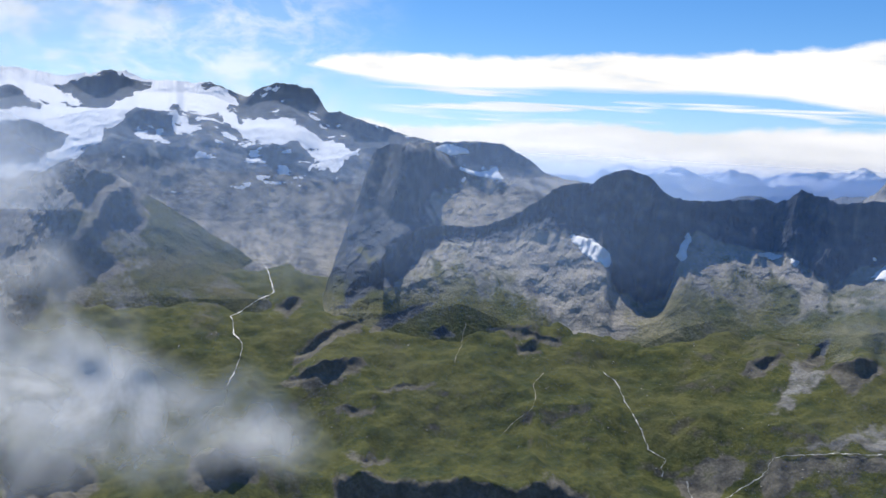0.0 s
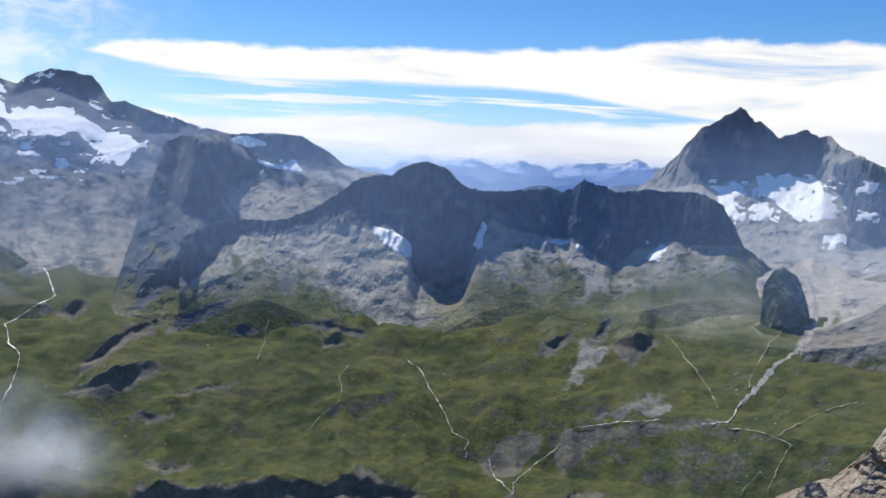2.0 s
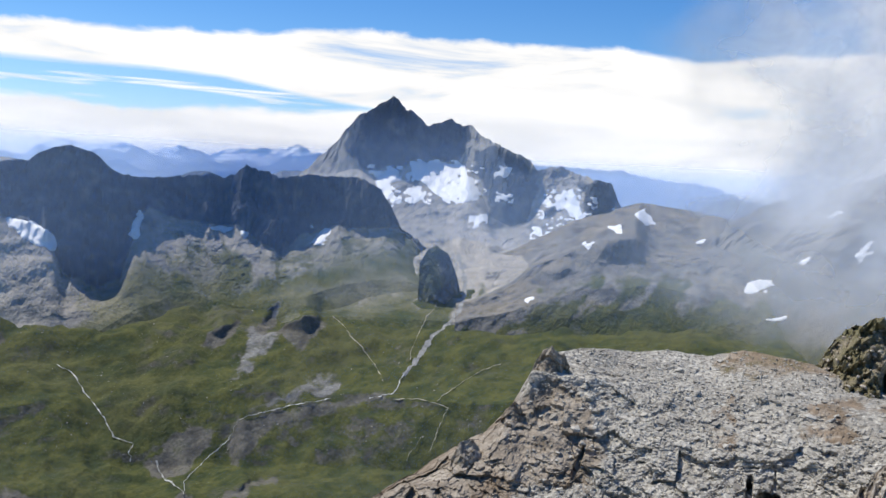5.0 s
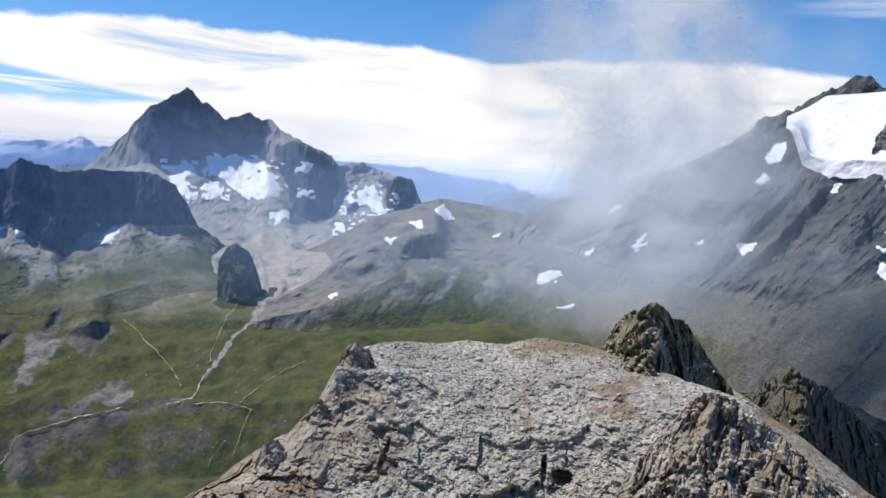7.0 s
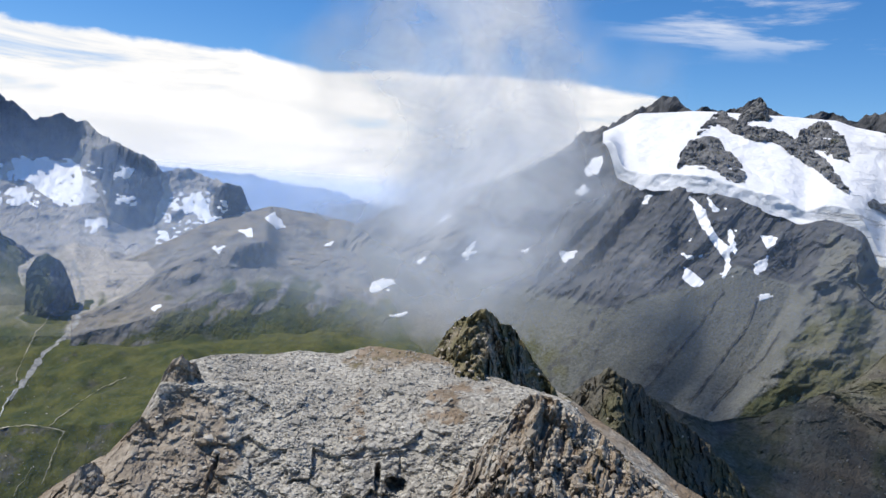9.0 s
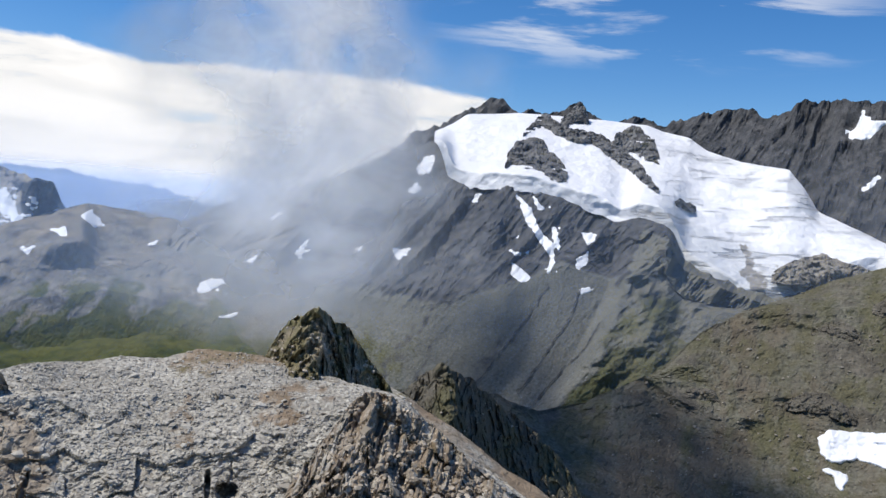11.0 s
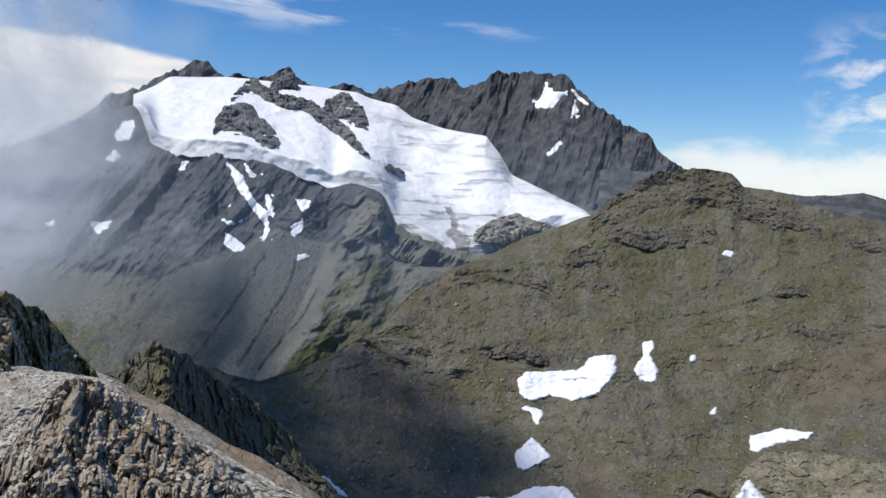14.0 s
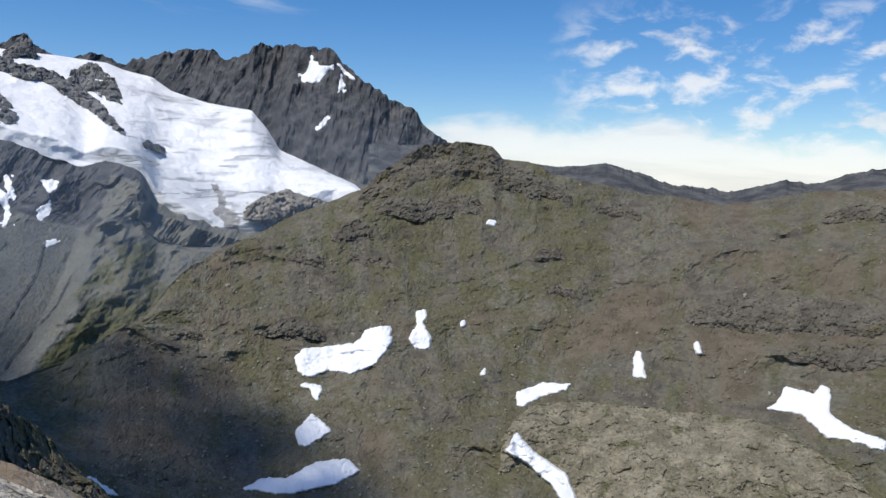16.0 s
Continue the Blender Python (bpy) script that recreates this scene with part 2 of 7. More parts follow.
def glacier_ice():
    """Snow above, bare grey-blue ice broken by crevasses where the cover attribute says so."""
    m = bpy.data.materials.new("glacier_ice")
    m.use_nodes = True
    nt = m.node_tree
    bsdf = nt.nodes["Principled BSDF"]
    pos = node(nt, "ShaderNodeTexCoord").outputs["Object"]
    cover = node(nt, "ShaderNodeAttribute", attribute_name="cover")
    parts = node(nt, "ShaderNodeSeparateColor")
    nt.links.new(cover.outputs["Color"], parts.inputs[0])
    big = fractal(nt, pos, 0.008, 6.0, 0.6)
    fine = fractal(nt, pos, 0.05, 5.0, 0.65)
    squash = node(nt, "ShaderNodeMapping", inp={"Rotation": (0.0, 0.22, 0.1), "Scale": (0.004, 0.004, 0.06)})
    nt.links.new(pos, squash.inputs["Vector"])
    layer = fractal(nt, squash.outputs[0], 1.0, 7.0, 0.65, warp=0.6)
    icy = remap(nt, math_node(nt, "ADD", parts.outputs[0], math_node(nt, "MULTIPLY", math_node(nt, "SUBTRACT", big, 0.5), 1.4)), 0.3, 0.8)
    gap = math_node(nt, "MULTIPLY", remap(nt, layer, 0.52, 0.62), remap(nt, big, 0.44, 0.56))
    gap = math_node(nt, "MULTIPLY", gap, remap(nt, parts.outputs[0], 0.2, 0.6))
    white = mix_colour(nt, remap(nt, fine, 0.35, 0.7), (0.85, 0.85, 0.86), (0.76, 0.77, 0.79))
    col = mix_colour(nt, math_node(nt, "MULTIPLY", icy, 0.8), white, mix_colour(nt, remap(nt, fine, 0.3, 0.7), (0.66, 0.68, 0.7), (0.5, 0.52, 0.54)))
    col = mix_colour(nt, math_node(nt, "MULTIPLY", gap, 0.55), col, (0.36, 0.38, 0.41))
    dirt = remap(nt, math_node(nt, "ADD", parts.outputs[1], math_node(nt, "MULTIPLY", math_node(nt, "SUBTRACT", fine, 0.5), 1.3)), 0.4, 0.7)
    col = mix_colour(nt, dirt, col, (0.24, 0.23, 0.21))
    nt.links.new(col, bsdf.inputs["Base Color"])
    bsdf.inputs["Roughness"].default_value = 0.6
    h = math_node(nt, "ADD", math_node(nt, "MULTIPLY", big, 9.0), math_node(nt, "MULTIPLY", fine, 1.6))
    h = math_node(nt, "SUBTRACT", h, math_node(nt, "MULTIPLY", gap, 3.0))
    bp = node(nt, "ShaderNodeBump", inp={"Strength": 0.9, "Distance": 2.4})
    nt.links.new(h, bp.inputs["Height"])
    nt.links.new(bp.outputs[0], bsdf.inputs["Normal"])
    return m


ICE = glacier_ice()
WATER = simple("white_water", (0.6, 0.61, 0.59), (0.2, 0.2, 0.17), 0.09, 0.4)
TRACK = simple("trodden_path", (0.4, 0.37, 0.28), (0.24, 0.22, 0.15), 0.06, 0.9)
GRAVEL = simple("pale_gravel", (0.32, 0.32, 0.305), (0.17, 0.17, 0.16), 0.1, 0.9, 0.6, 2.0)


# ---- noise on arrays ----
TABLE = np.random.RandomState(7).uniform(-1, 1, 64 ** 3).astype(np.float32)


def grain(p, seed=0):
    """Smooth random field, -1 to 1, at the points p (n, 3)."""
    p = p.astype(np.float32) + np.float32(seed * 5.37 % 61)
    i = np.floor(p).astype(np.int32)
    f = p - i
    u = f * f * (3 - 2 * f)
    x0, y0, z0 = (i & 63).T
    x1, y1, z1 = ((i + 1) & 63).T
    a, b, c = u.T
    x0, x1, y0, y1 = x0 << 12, x1 << 12, y0 << 6, y1 << 6

    def row(x, y):
        lo = TABLE[x + y + z0]
        return lo + (TABLE[x + y + z1] - lo) * c
    n0 = row(x0, y0)
    n0 += (row(x0, y1) - n0) * b
    n1 = row(x1, y0)
    n1 += (row(x1, y1) - n1) * b
    return n0 + (n1 - n0) * a


def blocks(p, seed=0):
    """A random value for each cell of broken rock, and the distance from its middle."""
    p = p.astype(np.float32) + np.float32(seed * 3.71 % 53)
    i = np.floor(p).astype(np.int32)
    best = np.full(len(p), 9.0, np.float32)
    value = np.zeros(len(p), np.float32)
    for dx in (-1, 0, 1):
        for dy in (-1, 0, 1):
            for dz in (-1, 0, 1):
                c = i + np.array([dx, dy, dz], np.int32)
                h = ((c[:, 0] & 63) << 12) + ((c[:, 1] & 63) << 6) + (c[:, 2] & 63)
                jx, jy, jz = TABLE[h], TABLE[(h + 911) % 262144], TABLE[(h + 5557) % 262144]
                q = c + 0.5 - p
                d = (q[:, 0] + 0.45 * jx) ** 2 + (q[:, 1] + 0.45 * jy) ** 2 + (q[:, 2] + 0.45 * jz) ** 2
                near = d < best
                best = np.where(near, d, best)
                value = np.where(near, TABLE[(h + 20011) % 262144], value)
    return value, np.sqrt(best)


def fbm(p, octaves=4, seed=0, gain=0.5):
    total, amp = 0, 1.0
    for o in range(octaves):
        total = total + amp * grain(p * 2.03 ** o + 17.3 * o, seed + o)
        amp *= gain
    return total


def ridged(p, octaves=4, seed=0, gain=0.5):
    total, amp = 0, 1.0
    for o in range(octaves):
        total = total + amp * (0.5 - np.abs(grain(p * 2.03 ** o + 9.1 * o, seed + o)) * 1.6)
        amp *= gain
    return total


# ---- shaped to the camera's view: bearings and elevations in degrees from its eye on the summit, chosen distances in metres ----
def along(*pairs):
    """A line over the bearing: pairs of bearing and value."""
    k = np.array(pairs, float).reshape(-1, 2)
    return lambda az: np.interp(az, k[:, 0], k[:, 1])


def level(v):
    return lambda az: np.full_like(np.asarray(az, float), v)


def place(az, el, d):
    a, e = np.radians(az), np.radians(el)
    return np.stack([d * np.sin(a), d * np.cos(a), EYE + d * np.tan(e)], -1)


def sight(p):
    d = np.hypot(p[..., 0], p[..., 1])
    return np.degrees(np.arctan2(p[..., 0], p[..., 1])), np.degrees(np.arctan2(p[..., 2] - EYE, d)), d


def link_mesh(name, verts, faces, mat, parent=None, smooth=False, cover=None):
    me = bpy.data.meshes.new(name)
    me.vertices.add(len(verts))
    me.vertices.foreach_set("co", np.asarray(verts, np.float32).ravel())
    faces = np.asarray(faces, np.int32)
    n = faces.shape[1]
    me.loops.add(faces.size)
    me.loops.foreach_set("vertex_index", faces.ravel())
    me.polygons.add(len(faces))
    me.polygons.foreach_set("loop_start", np.arange(0, faces.size, n, dtype=np.int32))
    me.polygons.foreach_set("loop_total", np.full(len(faces), n, np.int32))
    me.polygons.foreach_set("use_smooth", np.full(len(faces), smooth, bool))
    if cover is not None:
        at = me.attributes.new("cover", "FLOAT_COLOR", "POINT")
        at.data.foreach_set("color", np.asarray(cover, np.float32).ravel())
    me.update(calc_edges=True)
    me.materials.append(mat)
    ob = new(name, me)
    if parent:
        ob.parent = parent
    return ob


VIEW_GRIDS = {}


def soft_line(v, sigma):
    if sigma < 0.4:
        return v
    n = int(sigma * 3) + 1
    k = np.exp(-0.5 * (np.arange(-n, n + 1) / sigma) ** 2)
    return np.convolve(np.pad(v, n, mode="edge"), k / k.sum(), mode="valid")


def reach(az, el, *on):
    """The distance at which the line of sight at this bearing and elevation first meets one of the surfaces fitted to
    the view.
    """
    best = None
    for name in on:
        azs, e, d = VIEW_GRIDS[name]
        j = int(np.searchsorted(azs, az)) - 1
        if j < 0 or j >= len(azs) - 1:
            continue
        w = (az - azs[j]) / (azs[j + 1] - azs[j])
        col, dist = e[:, j] * (1 - w) + e[:, j + 1] * w, d[:, j] * (1 - w) + d[:, j + 1] * w
        k = np.nonzero((col[:-1] <= el) & (col[1:] > el))[0]
        if len(k):
            k = k[0]
            v = dist[k] + (dist[k + 1] - dist[k]) * (el - col[k]) / (col[k + 1] - col[k])
            best = v if best is None else min(best, v)
    return best


def grid_faces(nr, na):
    i = np.arange(nr * na).reshape(nr, na)
    return np.stack([i[:-1, :-1], i[:-1, 1:], i[1:, 1:], i[1:, :-1]], -1).reshape(-1, 4)


def slope_sheet(name, az0, az1, rows, mat, rough, cover, step=0.1, fine=0.1, smooth=False, back=None, rise=0.35, seed=1, parent=None, keep=True, top_is_crest=True, cells=(), counts=None, bearings=None, soften=1.0, tall=1.6, cell_tall=0.7, split=(), ridges=2, radial=1.0, shape=None, cliffs=None, sheer=79.0, calm=0.45, teeth=0.0):
    """Ground between feature lines, from the lowest row to the crest: rows of (elevation line, distance line, roughness factor).
    rough: (wavelength, height) pairs of relief. back: metres behind and below the crest at which it ends.
    cliffs: where the ground stands up as sheer rock, with a bench above; relief is calmed elsewhere."""
    na = int((az1 - az0) / step) + 1
    az = np.linspace(az0, az1, na)
    if bearings is not None:
        az, na = bearings, len(bearings)
    E = np.stack([r[0](az) for r in rows])
    D = np.stack([r[1](az) for r in rows])
    A = np.stack([np.full(na, float(r[2])) for r in rows])
    if bearings is None:
        for k in range(len(rows)):
            crest_row = top_is_crest and k == len(rows) - 1
            E[k] = soft_line(E[k], (0.06 if crest_row else 0.3) * soften / step)
            D[k] = soft_line(D[k], 0.9 * soften / step)
    if teeth:
        q1 = np.stack([az / 0.8, 0 * az + seed, 0 * az], -1)
        E[-1] += teeth * (0.6 * fbm(q1, 5, seed, 0.65) + 0.5 * ridged(q1 * 1.7, 3, seed + 2))
    if top_is_crest:
        for k in range(len(rows) - 2, -1, -1):
            E[k] = np.minimum(E[k], E[k + 1] - 0.12)
            D[k] = np.minimum(D[k], D[k + 1] - 0.002 * D[k + 1])
    if back:
        for f1, f2 in ((0.25, 0.1), (1.0, 1.0)):
            db = D[len(rows) - 1] + back[0] * f1
            zb = D[len(rows) - 1] * np.tan(np.radians(E[len(rows) - 1])) - back[1] * f2
            E = np.vstack([E, np.degrees(np.arctan2(zb, db))])
            D = np.vstack([D, db])
            A = np.vstack([A, A[-1]])
    us, total = [], 0
    for k in range(len(E) - 1):
        span = max(0.5, np.mean(np.abs(E[k + 1] - E[k])))
        n = 6 if k >= len(rows) - 1 else counts[k] if counts else max(3, int(span / fine))
        us.append(k + np.arange(n) / n)
    u = np.append(np.concatenate(us), len(E) - 1)
    k = np.minimum(u.astype(int), len(E) - 2)
    w = (u - k)[:, None]
    e, d, amp = (M[k] * (1 - w) + M[k + 1] * w for M in (E, D, A))
    azg = np.broadcast_to(az, e.shape)
    if shape:
        d = shape(azg, e, d)
    if cliffs:
        wall = cliffs(azg, e)
        rise_t = np.diff(np.tan(np.radians(e)), axis=0)
        lost = np.zeros_like(d)
        for i in range(len(u) - 1):
            if u[i] >= len(rows) - 1:
                lost[i + 1] = lost[i]
                continue
            w_i = 0.5 * (wall[i] + wall[i + 1])
            upright = d[i] * rise_t[i] / math.tan(radians(sheer))
            gain = w_i * np.maximum(0, d[i + 1] - d[i] - upright)
            lost[i + 1] = lost[i] * np.exp(-np.maximum(0, e[i + 1] - e[i]) / 2.2 * (1 - w_i)) + gain
        spread = 0.18 / max(1e-3, float(np.median(np.diff(az))))
        d = d - np.stack([soft_line(r, spread) for r in lost])
        amp = amp * (calm + (1 - calm) * wall)
    p = place(azg, e, d).reshape(-1, 3)
    amp = amp.ravel()
    toward = p[:, :2] / np.maximum(1e-6, np.hypot(p[:, 0], p[:, 1]))[:, None]
    q = p.copy()
    for i, (lam, h) in enumerate(rough):
        s = p / np.array([lam, lam, lam * tall])
        n = ridged(s, 4, seed + 11 * i) if i < ridges else fbm(s, 4, seed + 11 * i)
        q[:, :2] -= toward * (n * h * amp * radial)[:, None]
        q[:, 2] += fbm(s + 50, 3, seed + 7 + 13 * i) * h * amp * rise
    for i, (lam, h) in enumerate(cells):
        bend = np.stack([grain(p / lam, 3), grain(p / lam, 4), grain(p / lam, 5)], -1)
        v, r = blocks(p / np.array([lam, lam, lam * cell_tall]) + 0.35 * bend, seed + i)
        q[:, :2] -= toward * ((v * 0.7 - r * 0.5) * h * amp * np.minimum(amp, 1))[:, None]
        q[:, 2] += v * h * amp * np.minimum(amp, 1) * 0.4
    nr = len(u)
    g = q.reshape(nr, na, 3)
    nrm = np.cross(np.gradient(g, axis=1), np.gradient(g, axis=0)).reshape(-1, 3)
    nrm /= np.linalg.norm(nrm, axis=1)[:, None] + 1e-9
    flatness = np.abs(nrm[:, 2])
    weights = cover(p, azg.ravel(), e.ravel(), flatness)
    faces = grid_faces(nr, na).reshape(nr - 1, na - 1, 4)
    own = np.ones(nr - 1, bool)
    for k0, k1, *rest in split:
        own &= ~((u[:-1] >= k0) & (u[:-1] < k1))
    ob = link_mesh(name, q, faces[own].reshape(-1, 4), mat, parent, smooth, weights)
    for k0, k1, part_name, part_label in split:
        sel = faces[(u[:-1] >= k0) & (u[:-1] < k1)].reshape(-1, 4)
        used, back_to = np.unique(sel, return_inverse=True)
        tagged(link_mesh(part_name, q[used], back_to.reshape(-1, 4), mat, ob, smooth, weights[used]), part_label)
    if keep:
        a, e2, d2 = sight(q)
        VIEW_GRIDS[ob.name] = (az, e2.reshape(nr, na), d2.reshape(nr, na))
    return ob


def streaks(az, el, seed, wide=0.7, long=6.0):
    """Tongues of stone or grass that run down the slope."""
    return fbm(np.stack([az / wide, el / long, np.full_like(az, seed * 1.37)], -1), 4, seed, 0.6)


def bands(grass=0.0, scree=0.0, snow=0.0, soil=0.0):
    """Cover as constants or arrays over the vertices."""
    return lambda n: np.stack([np.broadcast_to(np.asarray(v, float), (n,)) for v in (grass, scree, snow, soil)], -1)


def step_up(x, a, b):
    t = np.clip((x - a) / (b - a), 0, 1)
    return t * t * (3 - 2 * t)


def blob(az, el, a0, e0, ra, re, tilt=0.0):
    """1 inside an oval patch of ground, 0 outside."""
    c, s = math.cos(radians(tilt)), math.sin(radians(tilt))
    x, y = az - a0, el - e0
    return step_up(1.25 - np.hypot((x * c + y * s) / ra, (y * c - x * s) / re), 0.0, 0.5)


def region(az, el, outline, soft=0.16, wob=0.3, seed=0):
    """1 inside an outline of bearing, elevation pairs, 0 outside; its edge wanders."""
    o = np.array(outline, float).reshape(-1, 2)
    a, e = np.asarray(az, float).ravel(), np.asarray(el, float).ravel()
    lo, hi = o.min(0) - 1.0, o.max(0) + 1.0
    pick = np.nonzero((a > lo[0]) & (a < hi[0]) & (e > lo[1]) & (e < hi[1]))[0]
    out = np.zeros(len(a))
    if len(pick):
        q = np.stack([a[pick] / 0.9, e[pick] / 0.7, np.full(len(pick), 2.7 * seed + o[0, 0])], -1)
        x = a[pick] + wob * fbm(q, 4, 501 + seed, 0.6)
        y = e[pick] + 0.8 * wob * fbm(q + 31.0, 4, 502 + seed, 0.6)
        best, inside = np.full(len(pick), 99.0), np.zeros(len(pick), bool)
        for (x0, y0), (x1, y1) in zip(o, np.roll(o, -1, 0)):
            dx, dy = x1 - x0, y1 - y0
            t = np.clip(((x - x0) * dx + (y - y0) * dy) / max(1e-9, dx * dx + dy * dy), 0, 1)
            best = np.minimum(best, np.hypot(x - x0 - t * dx, y - y0 - t * dy))
            if dy:
                inside ^= ((y0 > y) != (y1 > y)) & (x < dx * (y - y0) / dy + x0)
        out[pick] = step_up(np.where(inside, best, -best), -soft, soft)
    return out.reshape(np.shape(az))


def regions(az, el, outlines, **how):
    """The union of several outlines."""
    out = np.zeros(np.shape(az))
    for k, o in enumerate(outlines):
        out = np.maximum(out, region(az, el, o, seed=k, **how))
    return out


def sheer_parts(az, el, outlines, share=0.4):
    """The upright upper part of each dark outline; its own shade covers the rest."""
    out = np.zeros(np.shape(az))
    for k, o in enumerate(outlines):
        tall = max(o[1::2]) - min(o[1::2])
        out = np.maximum(out, region(az, el, o, seed=k) * region(az, el - min(0.75, share * tall), o, seed=k))
    return out


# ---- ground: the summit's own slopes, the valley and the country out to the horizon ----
# dark patches of the green valley, traced in the camera's view: rock steps, hollows, the gorge and their shade
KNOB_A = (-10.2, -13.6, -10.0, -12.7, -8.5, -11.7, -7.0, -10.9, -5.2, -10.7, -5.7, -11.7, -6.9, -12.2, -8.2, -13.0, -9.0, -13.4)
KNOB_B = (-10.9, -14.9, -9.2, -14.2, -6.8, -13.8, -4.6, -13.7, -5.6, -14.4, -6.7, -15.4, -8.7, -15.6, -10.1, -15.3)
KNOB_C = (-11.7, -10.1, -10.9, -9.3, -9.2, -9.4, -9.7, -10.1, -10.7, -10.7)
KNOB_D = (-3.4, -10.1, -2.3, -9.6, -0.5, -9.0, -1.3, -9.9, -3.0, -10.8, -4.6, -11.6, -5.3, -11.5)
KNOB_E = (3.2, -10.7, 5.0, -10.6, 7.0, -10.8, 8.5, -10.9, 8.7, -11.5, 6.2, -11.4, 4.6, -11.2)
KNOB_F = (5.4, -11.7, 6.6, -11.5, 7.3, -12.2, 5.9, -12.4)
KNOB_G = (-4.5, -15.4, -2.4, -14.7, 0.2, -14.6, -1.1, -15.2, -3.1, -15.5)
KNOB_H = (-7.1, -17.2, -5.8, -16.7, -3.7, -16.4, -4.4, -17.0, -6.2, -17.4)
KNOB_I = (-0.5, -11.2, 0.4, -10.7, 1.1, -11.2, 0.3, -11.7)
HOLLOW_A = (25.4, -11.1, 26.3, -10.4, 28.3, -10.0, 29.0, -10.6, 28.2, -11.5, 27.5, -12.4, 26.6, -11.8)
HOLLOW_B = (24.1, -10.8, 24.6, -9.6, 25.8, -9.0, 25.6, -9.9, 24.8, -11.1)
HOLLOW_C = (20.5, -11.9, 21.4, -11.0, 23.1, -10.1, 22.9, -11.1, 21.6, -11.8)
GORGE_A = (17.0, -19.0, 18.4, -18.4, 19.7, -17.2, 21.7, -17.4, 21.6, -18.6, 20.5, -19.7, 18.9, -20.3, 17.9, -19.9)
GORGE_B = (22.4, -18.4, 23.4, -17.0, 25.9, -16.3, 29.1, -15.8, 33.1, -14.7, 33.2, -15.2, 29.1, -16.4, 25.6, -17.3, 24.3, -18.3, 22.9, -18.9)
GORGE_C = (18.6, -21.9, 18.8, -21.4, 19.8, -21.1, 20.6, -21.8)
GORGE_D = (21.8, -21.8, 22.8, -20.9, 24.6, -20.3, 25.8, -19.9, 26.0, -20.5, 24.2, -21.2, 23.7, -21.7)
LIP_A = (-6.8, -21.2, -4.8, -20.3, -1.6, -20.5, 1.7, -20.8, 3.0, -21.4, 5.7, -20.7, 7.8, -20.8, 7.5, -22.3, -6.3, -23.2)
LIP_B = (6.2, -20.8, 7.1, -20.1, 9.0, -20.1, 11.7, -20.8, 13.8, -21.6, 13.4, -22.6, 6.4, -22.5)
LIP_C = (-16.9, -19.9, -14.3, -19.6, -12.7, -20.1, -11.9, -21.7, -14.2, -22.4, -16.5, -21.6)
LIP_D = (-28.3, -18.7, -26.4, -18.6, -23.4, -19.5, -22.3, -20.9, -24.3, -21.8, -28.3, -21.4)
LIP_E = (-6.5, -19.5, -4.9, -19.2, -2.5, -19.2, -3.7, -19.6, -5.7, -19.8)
SHADED_STEPS = [KNOB_A, KNOB_B, KNOB_C, KNOB_D, KNOB_E, KNOB_F, KNOB_G, KNOB_H, KNOB_I, HOLLOW_A, HOLLOW_B, HOLLOW_C, GORGE_A, GORGE_B, GORGE_C, GORGE_D, LIP_A, LIP_B, LIP_C, LIP_D, LIP_E]


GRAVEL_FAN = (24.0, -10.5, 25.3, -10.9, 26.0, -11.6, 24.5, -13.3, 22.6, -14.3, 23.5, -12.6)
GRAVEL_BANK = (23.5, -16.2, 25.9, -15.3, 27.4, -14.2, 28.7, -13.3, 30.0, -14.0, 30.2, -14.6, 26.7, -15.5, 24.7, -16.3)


def gravel(az, el):
    return regions(az, el, [GRAVEL_FAN, GRAVEL_BANK], soft=0.3, wob=0.4)


def shaded_steps(az, el):
    # Outlines take in the cast shade, so cover paints shade as bare rock.
    return regions(az, el, SHADED_STEPS)


def valley_walls(az, el):
    return np.maximum(sheer_parts(az, el, SHADED_STEPS[:-9], 0.34), sheer_parts(az, el, SHADED_STEPS[-7:], 0.6))


